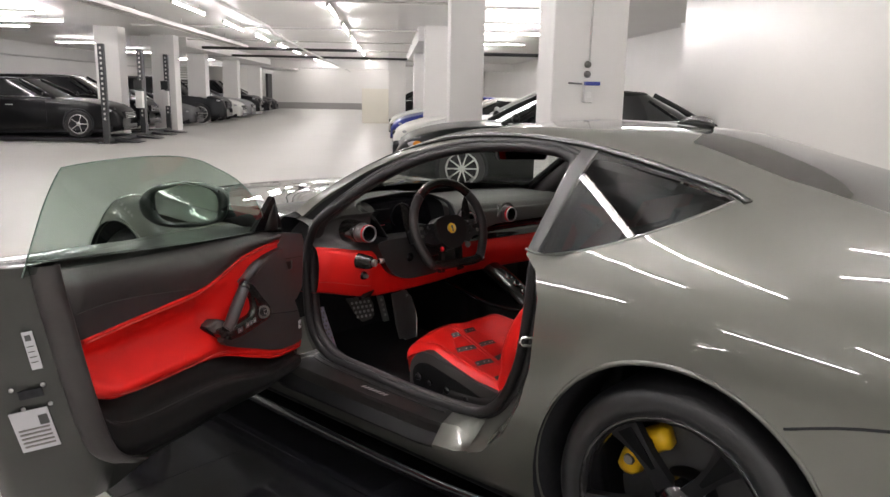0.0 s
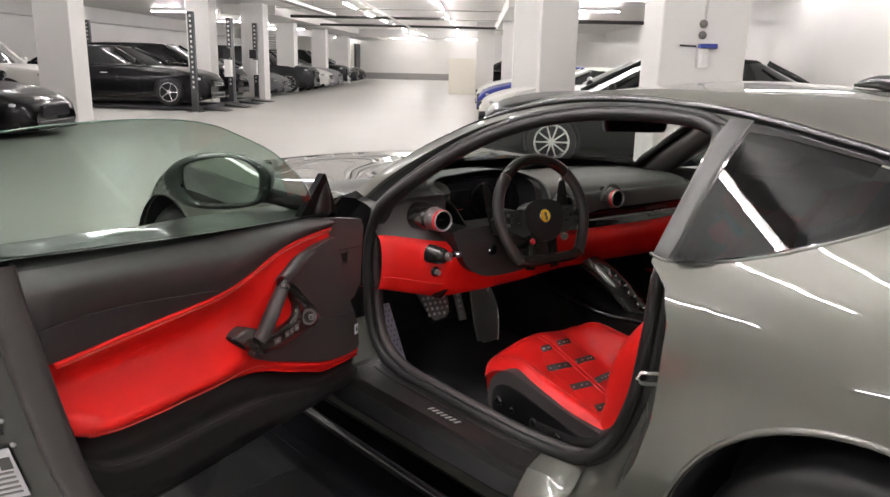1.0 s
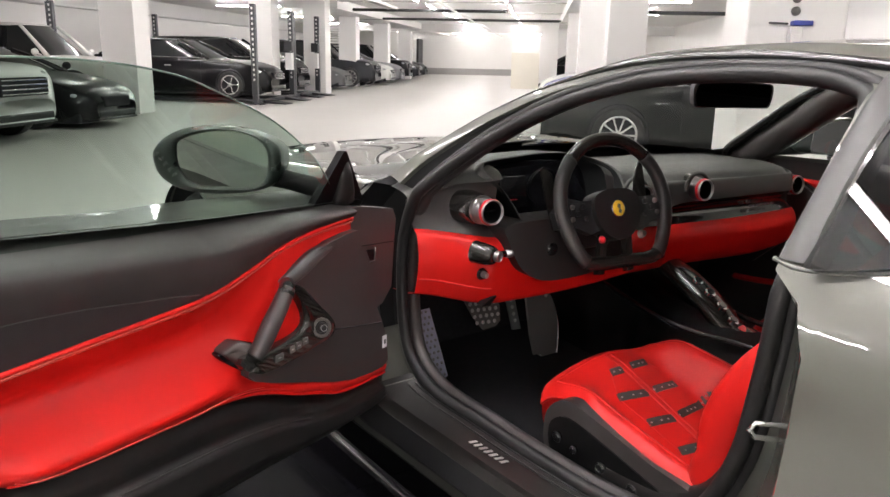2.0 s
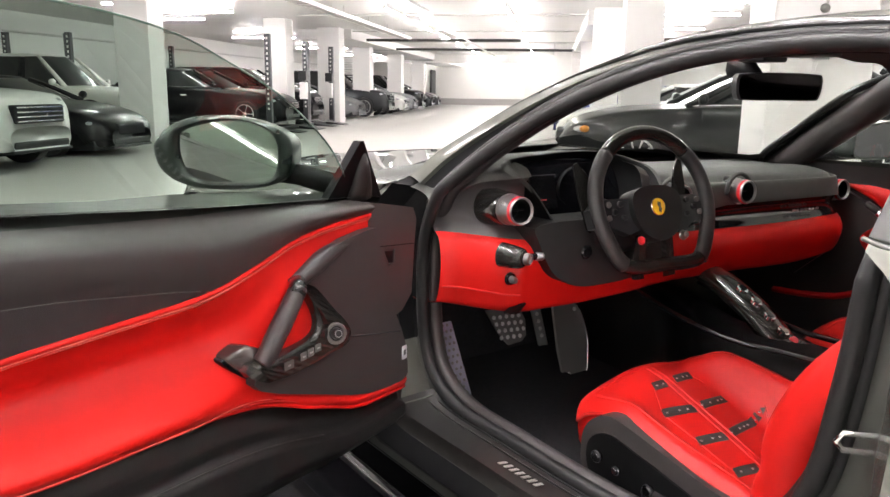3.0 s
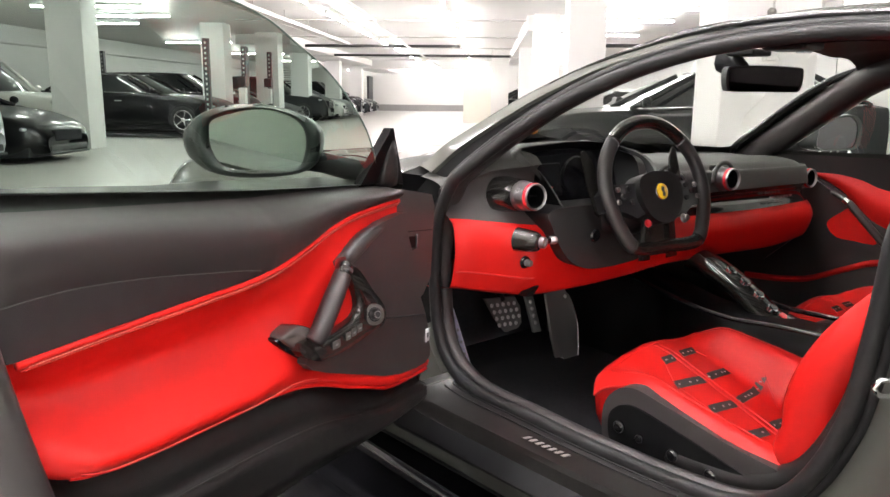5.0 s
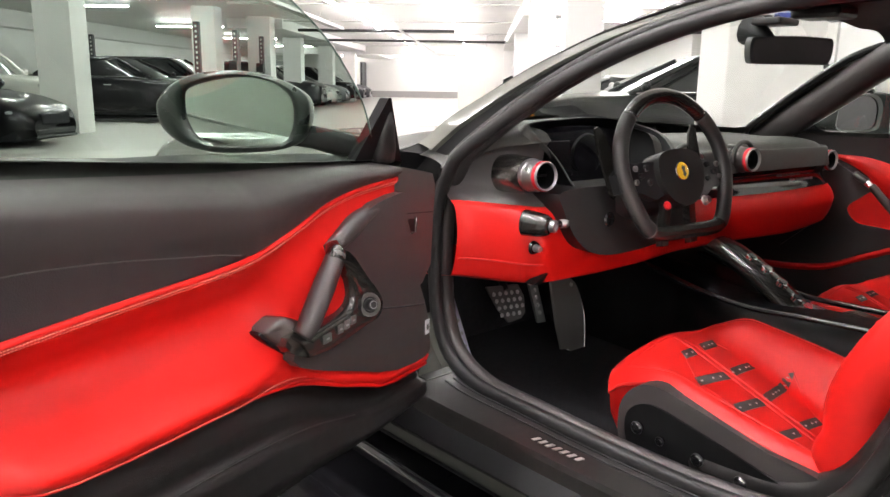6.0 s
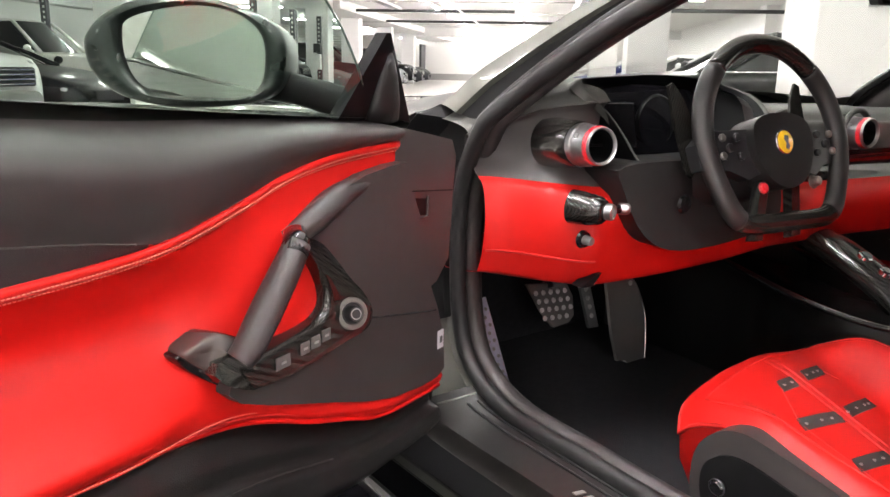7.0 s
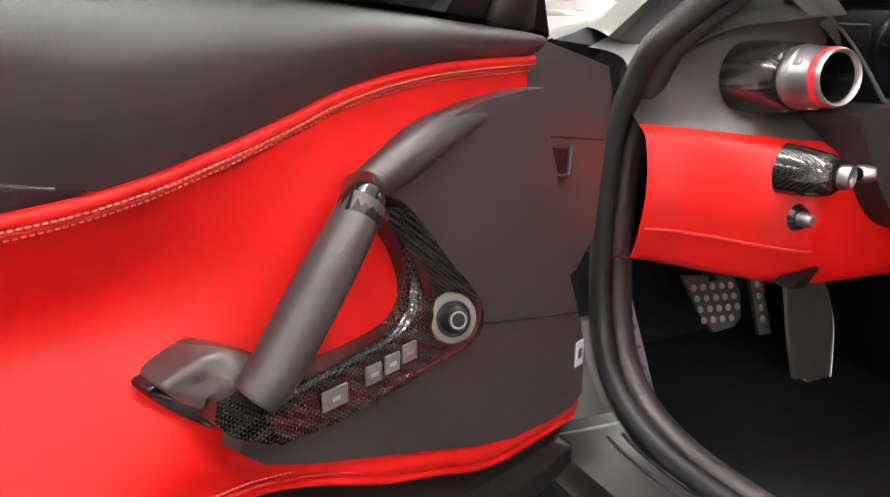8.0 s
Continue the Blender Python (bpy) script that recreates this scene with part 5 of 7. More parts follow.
def dash_sheet(name, prof, material, label, x0=-.80, x1=.80, n=81, nt=None):
    verts, m = [], None
    for x in np.linspace(x0, x1, n):
        P = spline(prof(float(x)), nt or 24)
        m = len(P)
        verts += [I3(float(x), float(p[0]) + corner(float(x)), float(p[1])) for p in P]
    return link_mesh(name, verts, grid_faces(n, m), material, car, label, smooth=True)


def top_prof(x):
    t = zt(x)
    return [(2.86, .835), (2.62, .5 * t + .43), (2.44, t - .004), (2.33, t), (2.245, t - .010), (2.215, t - .032)]


def top_prof_driver(x):
    t = zt(x)
    return [(2.86, .835), (2.62, .5 * t + .43), (2.46, t - .004), (2.40, t), (2.37, t - .001), (2.345, t - .004)]


dash_sheet("dash_top", top_prof, DASH_TOP, "grey leather dash top", -.80, -.60, 18)
dash_sheet("dash_top_middle", top_prof_driver, DASH_TOP, "grey leather dash top", -.61, -.225, 30)
dash_sheet("dash_top_far", top_prof, DASH_TOP, "grey leather dash top", -.235, .80, 60)
b_lo = curve1([-.80, -.50, -.30, -.10, .05, .30, .66, .80], [.752, .735, .725, .718, .716, .712, .722, .73])
dash_sheet("dash_face", lambda x: [(2.216, zt(x) - .030), (2.236, .5 * (zt(x) + .80)), (2.232, .79), (2.188, b_lo(x))], LEATHER, "black leather dash face", -.80, -.605, 20)
dash_sheet("dash_face_lower", lambda x: [(2.215, .782), (2.200, .772), (2.192, .755), (2.188, b_lo(x))], TUNNEL, "black leather under the instruments", -.61, -.12, 30, 10)
dash_sheet("dash_face_inner", lambda x: [(2.216, zt(x) - .030), (2.20, .84), (2.20, .79), (2.200, .765)], LEATHER, "black leather beside the instruments", -.235, -.12, 12)
dash_sheet("dash_face", lambda x: [(2.216, zt(x) - .030), (2.200, .84), (2.190, .80), (2.186, .782 - .03 * smooth01((.1 - x) / .2))], DASH_TOP, "grey leather dash face", -.12, .80, 46)
dash_sheet("dash_band", lambda x: [(2.186, .784 - .03 * smooth01((.1 - x) / .2)), (2.205, .765), (2.205, .74), (2.185, b_lo(x))], PIANO, "gloss black band across the dash", -.12, .80, 46)
r_lo = curve1([-.80, -.66, -.5, -.3, -.1, .1, .4, .66, .80], [.560, .553, .553, .560, .575, .575, .570, .595, .62])
ridge = lambda x: .048 * math.exp(-((x + .69) / .048) ** 2)
dash_sheet("knee_panel", lambda x: [(2.188, b_lo(x)), (2.168 - .4 * ridge(x), b_lo(x) - .02), (2.158 - ridge(x), .5 * (b_lo(x) + r_lo(x)) + .01), (2.175 - .5 * ridge(x), r_lo(x) + .02), (2.205, r_lo(x)), (2.33, r_lo(x) - .012), (2.60, r_lo(x) + .02)], RED, "red leather lower dash", -.80, .80, 81, 30)
bm = bmesh.new()
tube(bm, [I3(float(x), 2.1605 - .80 * ridge(float(x)) + corner(float(x)), .612) for x in np.linspace(-.795, -.665, 20)], 0.0022, 6)
part("dash_seam", bm, RED_DEEP, car)
# dark recess around the steering column
REC = [(-.632, .745), (-.625, .785), (-.45, .790), (-.24, .785), (-.20, .73), (-.22, .66), (-.30, .640), (-.42, .628), (-.535, .632), (-.600, .67)]
bm = prism(bmesh.new(), [tuple(p) for p in spline(REC, 40, True)], 2.12, 2.22, lambda a, b, d: I3(a, d + (.70 - b) * -.25, b))
soften(bm, 0.01, 2, 40)
part("column_surround", bm, COLUMN_HIDE, car, "black plastic surround of the steering column", smooth=True, angle=45)
# instrument hood, raked back from the column to its top, and the dark displays inside
HB = spline([(-.560, 2.205, .782), (-.600, 2.225, .86), (-.668, 2.245, .914), (-.60, 2.33, .926), (-.50, 2.36, .932), (-.40, 2.372, .936), (-.296, 2.365, .932), (-.215, 2.325, .910), (-.165, 2.22, .880), (-.19, 2.19, .785)], 70)
HE = spline([(-.562, 2.165, .786), (-.602, 2.198, .862), (-.650, 2.238, .928), (-.59, 2.280, .937), (-.50, 2.302, .940), (-.40, 2.315, .944), (-.296, 2.312, .941), (-.22, 2.27, .924), (-.19, 2.20, .890), (-.215, 2.11, .797)], 70)
HS = spline([(-.575, 2.27, .770), (-.585, 2.30, .850), (-.59, 2.315, .898), (-.55, 2.33, .912), (-.48, 2.335, .920), (-.40, 2.335, .924), (-.31, 2.335, .920), (-.25, 2.32, .900), (-.235, 2.30, .850), (-.245, 2.27, .770)], 70)
for nm, material, label, rings_ in (("instrument_hood", DASH_TOP, "grey leather instrument hood", [HB, [a * .5 + b * .5 + np.array((0, 0, .004)) for a, b in zip(HB, HE)], HE, [a * .93 + b * .07 for a, b in zip(HE, HS)]]),
                                    ("hood_lining", DEEP, "black lining of the instrument hood", [[a * .93 + b * .07 for a, b in zip(HE, HS)], [a * .5 + b * .5 for a, b in zip(HE, HS)], HS])):
    verts = [I3(*[float(c) for c in p]) for rg in rings_ for p in rg]
    link_mesh(nm, verts, grid_faces(len(rings_), 70), material, car, label, smooth=True)
bm = bmesh.new()
bm.faces.new([bm.verts.new(I3(*[float(c) for c in p])) for p in HS])
inst = part("instrument_panel", bm, SCREEN, car, "dark unlit instrument panel")
bm = box(bmesh.new(), (-.560, 2.268, .800), (-.470, 2.276, .890), .003)
for v in bm.verts:
    v.co = I3(v.co.x, v.co.y + (v.co.z - .8) * .2, v.co.z)
part("side_display", bm, PIANO, inst, "small black display")
bm = lathe(bmesh.new(), [(.052, 0), (.056, .006), (.052, .012)], axis(I3(-.405, 2.295, .850), -EY), 32)
part("dial_ring", bm, DEEP, inst, smooth=True)
bm = bmesh.new()
tube(bm, [I3(-.545, 2.262, .826), I3(-.515, 2.262, .826)], 0.0016, 6)
part("indicator_bar", bm, RED_PLASTIC, inst)


BARREL = mat("brushed_vent_metal", (0.24, 0.24, 0.245), 0.32, metal=0.9, vary=0.06, scale=40, rough_vary=0.02)


def vent(x, y, z, way, name="air_vent"):
    """A long round nozzle: carbon body, stepped aluminium barrel, red ring and bright lip."""
    m = axis(I3(x, y, z), way) @ Matrix.Scale(.82, 4)
    v = part(name, lathe(bmesh.new(), [(.060, -.17), (.057, -.13), (.0535, -.095), (.0515, -.070), (.0490, -.064), (.0440, -.064)], m, 40), CARBON, car, "round air vent with a satin aluminium barrel", smooth=True, angle=40)
    part("bezel", lathe(bmesh.new(), [(.0440, -.066), (.0470, -.063), (.0478, -.056), (.0470, -.048), (.0448, -.045), (.0440, -.043), (.0438, -.026), (.0428, -.023), (.0425, -.010)], m, 48), BARREL, v, "satin aluminium barrel", smooth=True, angle=30)
    part("red_ring", lathe(bmesh.new(), [(.0424, -.011), (.0432, -.007), (.0430, -.001), (.0412, .002)], m, 48), RED_PLASTIC, v, "red accent ring", smooth=True)
    part("front_lip", lathe(bmesh.new(), [(.0412, .001), (.0410, .006), (.0390, .009), (.0362, .007), (.0350, .000)], m, 48), SILVER, v, "bright aluminium lip", smooth=True, angle=45)
    part("flap", lathe(bmesh.new(), [(.0, -.060), (.030, -.060), (.034, -.03), (.0352, .0005)], m, 36), DEEP, v)
    bm = bmesh.new()
    tube(bm, [m @ Vector((-.031, 0, -.030)), m @ Vector((.031, 0, -.030))], 0.0025, 6)
    part("vane", bm, DEEP, v)
    for k in range(3):
        bm = box(bmesh.new(), (.0425, -.005, -.040), (.0462, .005, -.027), 0.001, m=m @ pose(0, 0, 0, 0, 0, 30 + 120 * k))
        part("grip", bm, SILVER, v)
    return v


vway = (-EY - EX * .03 + Vector((0, 0, .05))).normalized()
vent(-.676, 2.152, .823, vway)
vent(-.135, 2.150, .823, vway)
vent(.135, 2.155, .823, vway)
vent(.705, 2.225, .790, vway)
# hood over the middle vents
for x in (-.135, .135):
    bm = bmesh.new()
    tube(bm, [I3(x + .05 * math.cos(a), 2.185, .823 + .05 * math.sin(a)) for a in np.linspace(-.2, math.pi + .2, 20)], 0.007, 6)
    part("vent_collar", bm, DASH_TOP, car, smooth=True)
# carbon switch pod under the driver's vent, with two chrome ended controls
a, b = Vector((1.936, 2.186, .714)), Vector((1.954, 2.124, .712))
bm = bmesh.new()
tube(bm, [a.lerp(b, t) for t in (0, .3, .6, .85, .96, 1.0)], [.031, .030, .028, .025, .021, .016], 24)
mod = part("stalk_module", bm, CARBON, car, "carbon switch pod", smooth=True, angle=50)
way = (b - a).normalized()
part("rotary_ring", lathe(bmesh.new(), [(.008, -.004), (.0145, -.003), (.0150, .004), (.0140, .010), (.0105, .012), (.0100, .008), (0, .008)], axis(b + Vector((.006, 0, 0)), way), 28), BRIGHT_RING, mod, "chrome rotary ring", smooth=True, angle=35)
c = Vector((2.000, 2.126, .713))
part("stalk", tube(bmesh.new(), [a.lerp(b, .75), c], .0085, 12), PIANO, mod, "short black stalk", smooth=True, angle=50)
part("rotary_ring", lathe(bmesh.new(), [(0, .014), (.007, .014), (.0095, .011), (.0105, .004), (.0105, -.006), (.0080, -.008)], axis(c, Vector((.55, -.83, .05))), 24), BRIGHT_RING, mod, "chrome stalk end", smooth=True, angle=35)
p = I3(-.695, 2.160, .657)
sw = part("light_switch", lathe(bmesh.new(), [(0, .006), (.014, .006), (.017, 0)], axis(p, -EY), 24), PIANO, car, "round light switch", smooth=True, angle=35)
part("knob", lathe(bmesh.new(), [(0, .024), (.006, .024), (.008, .021), (.009, .006)], axis(p, -EY), 20), SILVER, sw, "silver knob", smooth=True, angle=35)
bm = prism(bmesh.new(), [(-.690, .565), (-.655, .586), (-.643, .588), (-.664, .564)], 2.161, 2.19, lambda a, b, d: I3(a, d, b))
part("bonnet_lever", bm, DEEP, car, "black release lever slot")
# round key slot on the column surround
p = I3(-.505, 2.105, .715)
part("column_button", lathe(bmesh.new(), [(0, .004), (.014, .004), (.018, 0)], axis(p, -EY), 20), PIANO, car, "", smooth=True, angle=30)
# white lettered badge on the passenger band, as plain bars
for k, w in enumerate((.012, .006, .012, .010, .012, .008, .012)):
    x = .40 + .019 * k
    bm = box(bmesh.new(), (x, 2.196, .742), (x + w, 2.2, .7475))
    for v in bm.verts:
        v.co = I3(v.co.x, v.co.y - .012, v.co.z)
    part("badge_bar", bm, SILVER, car)

# steering wheel
SA = radians(-9)
SWR = Vector((math.cos(SA), math.sin(SA), 0))
SF = Vector((-math.sin(SA), math.cos(SA), 0))
SWN = (-SF * math.cos(radians(19)) + Vector((0, 0, math.sin(radians(19))))).normalized()
SWU = SWR.cross(-SWN).normalized()
if SWU.z < 0:
    SWU = -SWU
SWC = Vector((2.257, 1.980, .834)) - SWU * .012 - SWN * .014
RIMC = Vector((2.285, 2.026, .838))


def R3(a, b, c=0.0):
    return RIMC + SWR * a + SWU * b + SWN * c


def S3(a, b, c=0.0):
    return SWC + SWR * a + SWU * b + SWN * c


RIM = [(0, .174), (.068, .161), (.125, .122), (.163, .068), (.178, .006), (.172, -.05), (.150, -.11), (.125, -.148), (.085, -.160), (0, -.160),
       (-.085, -.160), (-.125, -.148), (-.150, -.11), (-.172, -.05), (-.178, .006), (-.163, .068), (-.125, .122), (-.068, .161)]
rim_pts = spline(RIM, 144, True)
wheel_col = bmesh.new()
tube(wheel_col, [S3(0, -.02, -.045), S3(0, -.02, -.10), I3(-.41, 2.17, .76)], [.055, .06, .075], 20)
sw_ob = part("steering_wheel", wheel_col, PLASTIC, car, "flat-bottomed black leather and carbon steering wheel", smooth=True, angle=50)


def arc(name, i0, i1, r, material, label):
    bm = bmesh.new()
    tube(bm, [R3(float(rim_pts[k % 144][0]), float(rim_pts[k % 144][1]), .006) for k in range(i0, i1 + 1)], r, 14, flat=1.15, up=tuple(SWN))
    return part(name, bm, material, sw_ob, label, smooth=True)


arc("rim_top", -16, 16, .0165, CARBON, "glossy carbon upper rim")
RIM_HIDE = mat("black_rim_leather", (0.019, 0.0175, 0.0175), 0.45, vary=0.08, scale=20, fine=0.15, fine_scale=900)
arc("rim_side", 16, 57, .0172, RIM_HIDE, "black leather rim")
arc("rim_bottom", 57, 87, .0160, CARBON, "glossy carbon lower rim")
arc("rim_side", 87, 128, .0172, RIM_HIDE, "black leather rim")
HUB = [(-.070, .045), (-.04, .062), (0, .066), (.04, .062), (.070, .045), (.075, .0), (.055, -.045), (.02, -.068), (-.02, -.068), (-.055, -.045), (-.075, 0)]
bm = prism(bmesh.new(), [tuple(p) for p in spline(HUB, 44, True)], -.045, .010, lambda a, b, d: S3(a, b, d))
soften(bm, 0.014, 4, 40)
part("airbag_cover", bm, TUNNEL, sw_ob, "black airbag cover", smooth=True, angle=60)
part("badge", lathe(bmesh.new(), [(0, .0045), (.017, .004), (.020, .002), (.0205, 0)], axis(S3(.0, .012, .010), SWN), 32), YELLOW, sw_ob, "round yellow enamel badge", smooth=True, angle=40)
part("badge_ring", lathe(bmesh.new(), [(.0205, 0), (.0215, .003), (.0225, 0)], axis(S3(.0, .012, .010), SWN), 32), CHROME, sw_ob, "", smooth=True)
bm = prism(bmesh.new(), [(-.004, .024), (.006, .022), (.004, .012), (.007, .004), (.003, -.003), (-.004, .000), (-.002, .010), (-.006, .016)], .0145, .0152, lambda a, b, d: S3(a, b, d))
part("badge_mark", bm, INK, sw_ob)
for sgn in (-1, 1):
    SP = [(sgn * .060, .040), (sgn * .150, .042), (sgn * .172, .02), (sgn * .168, -.025), (sgn * .120, -.030), (sgn * .085, -.05), (sgn * .055, -.04)]
    bm = prism(bmesh.new(), [(a * 1.04, b) for a, b in SP], -.028, -.004, lambda a, b, d: S3(a, b, d - max(abs(a) - .10, 0) * .3))
    soften(bm, 0.005, 2, 40)
    spk = part("spoke", bm, PLASTIC, sw_ob, "gloss black spoke with buttons", smooth=True, angle=40)
    for a, b, r in ((.105, .026, .008), (.125, .008, .008), (.100, -.008, .0075), (.140, .026, .007), (.143, -.006, .007)):
        part("button", lathe(bmesh.new(), [(0, .006), (r * .8, .006), (r, .004), (r, 0)], axis(S3(sgn * a, b, -.004), SWN), 14), PLASTIC if r > .0074 else DARK_METAL, sw_ob, "", smooth=True, angle=30)
    bm = prism(bmesh.new(), [(sgn * .030, -.06), (sgn * .050, -.05), (sgn * .062, -.155), (sgn * .040, -.157)], -.030, -.010, lambda a, b, d: S3(a, b, d - (-b - .05) * .25))
    soften(bm, 0.004, 2, 40)
    part("lower_spoke", bm, CARBON, sw_ob, "", smooth=True, angle=40)
    # shift paddle
    wide = 1.08 if sgn < 0 else 1.0
    PDL = [(sgn * .120, .02), (sgn * .140, .09), (sgn * .158, .118), (sgn * .170, .112), (sgn * .168, .03), (sgn * .158, -.05), (sgn * .148, -.060), (sgn * .128, -.03)]
    bm = prism(bmesh.new(), [(a * wide, b) for a, b in PDL], -.058, -.052, lambda a, b, d: R3(a, b, d))
    soften(bm, 0.002, 1, 40)
    part("shift_paddle", bm, CARBON, sw_ob, "tall carbon shift paddle", smooth=True, angle=40)
part("start_button", lathe(bmesh.new(), [(0, .006), (.008, .006), (.0105, .003), (.0105, 0)], axis(S3(-.060, -.066, -.002), SWN), 24), RED_PLASTIC, sw_ob, "red start button", smooth=True, angle=35)
part("drive_dial", lathe(bmesh.new(), [(0, .014), (.007, .014), (.009, .011), (.010, .003), (.013, 0)], axis(S3(.075, -.062, -.002), SWN), 24), DARK_METAL, sw_ob, "silver drive mode dial", smooth=True, angle=35)
bm = bmesh.new()
tube(bm, [S3(.03, -.12, -.09), S3(.12, -.125, -.07), S3(.185, -.125, -.06)], [.010, .011, .009], 10)
stk = part("column_stalk", bm, PIANO, car, "black column stalk", smooth=True)
part("stalk_end", lathe(bmesh.new(), [(0, .012), (.008, .012), (.010, .008), (.010, 0)], axis(S3(.185, -.125, -.06), SWR), 16), CHROME, stk, "", smooth=True, angle=35)


# scripted badge on the sill plate, as plain bars
for k in range(7):
    bm = box(bmesh.new(), (-.013, -.0048, 0), (.013, .0048, .0020), .0008, m=Matrix.Translation((1.800, 2.005 - .0195 * k, SILL_Z + .002)) @ pose(0, 0, 0, 0, 10, 0))
    part("sill_badge_bar", bm, BADGE, car, "silver bar of the sill badge")


# pedals
def pedal(name, pts, y, material, label, dots=(), lean=0.25):
    bm = prism(bmesh.new(), pts, 0.0, 0.010, lambda a, b, d: Vector((a, y + d + (b - .3) * lean, b)))
    soften(bm, 0.003, 2, 40)
    p = part(name, bm, material, car, label, smooth=True, angle=40)
    for a, b in dots:
        part("stud", lathe(bmesh.new(), [(0, .004), (.0052, .004), (.0075, 0)], axis((a, y + (b - .3) * lean, b), (0, -1, .25)), 10), STUD, p)
    return p


pedal("brake_pedal", [(2.250, .410), (2.388, .398), (2.405, .36), (2.398, .31), (2.375, .295), (2.318, .292), (2.285, .335)], 2.59, BRAKE_METAL, "studded aluminium brake pedal",
      [(2.275 + .026 * i + .006 * j, .385 - .022 * j - .002 * i) for j in range(4) for i in range(5) if .275 + .026 * i + .006 * j < .393], 0.3)
pedal("clutch_rest", [(2.448, .385), (2.487, .380), (2.495, .26), (2.458, .262)], 2.60, SILVER, "narrow aluminium pedal", [(2.468 + .002 * j, .365 - .024 * j) for j in range(4)], 0.3)
pedal("accelerator_pedal", [(2.505, .392), (2.60, .398), (2.628, .36), (2.640, .27), (2.612, .16), (2.585, .125), (2.505, .155), (2.498, .25)], 2.555, PEDAL_METAL, "tall aluminium accelerator pedal", [(2.60, .372), (2.53, .168), (2.595, .150)], 0.28)
bm = bmesh.new()
tube(bm, [Vector((a, 2.553 + (b - .3) * .28, b)) for a, b in spline([(2.600, .397), (2.628, .360), (2.640, .27), (2.612, .16), (2.587, .128), (2.510, .155)], 30)], .0028, 6)
part("pedal_edge", bm, CHROME, car, "bright edge of the accelerator pedal", smooth=True)
bm = bmesh.new()
tube(bm, [(2.33, 2.62, .39), (2.33, 2.72, .55)], .012, 8)
part("brake_arm", bm, PLASTIC, car, smooth=True)
bm = tube(bmesh.new(), [(2.56, 2.60, .38), (2.56, 2.74, .50)], .012, 8)
part("accelerator_arm", bm, PLASTIC, car, smooth=True)
# studded foot rest at the side of the footwell
FR = [Vector(p) for p in ((1.945, 2.575, .420), (2.084, 2.590, .415), (2.100, 2.503, .203), (1.950, 2.480, .203))]
fn = (FR[1] - FR[0]).cross(FR[3] - FR[0]).normalized()
fn = fn if fn.y < 0 else -fn
bm = bmesh.new()
lo_, hi_ = [bm.verts.new(p - fn * .012) for p in FR], [bm.verts.new(p) for p in FR]
bm.faces.new(lo_)
bm.faces.new(hi_)
for k in range(4):
    bm.faces.new((lo_[k], lo_[(k + 1) % 4], hi_[(k + 1) % 4], hi_[k]))
soften(bm, 0.003, 2, 40)
fr = part("foot_rest", bm, mat("blue_grey_plate", (0.62, 0.63, 0.78), 0.35, metal=0.2, vary=0.25, scale=40), car, "studded blue-grey metal foot rest", smooth=True, angle=40)
for i in range(12):
    for j in range(7):
        u, v = (j + .5 + .5 * (i % 2)) / 7.6, (i + .5) / 12
        p = FR[0].lerp(FR[1], u).lerp(FR[3].lerp(FR[2], u), v)
        part("stud", lathe(bmesh.new(), [(0, .003), (.0035, .0025), (.005, 0)], axis(p, fn), 8), SILVER, fr)


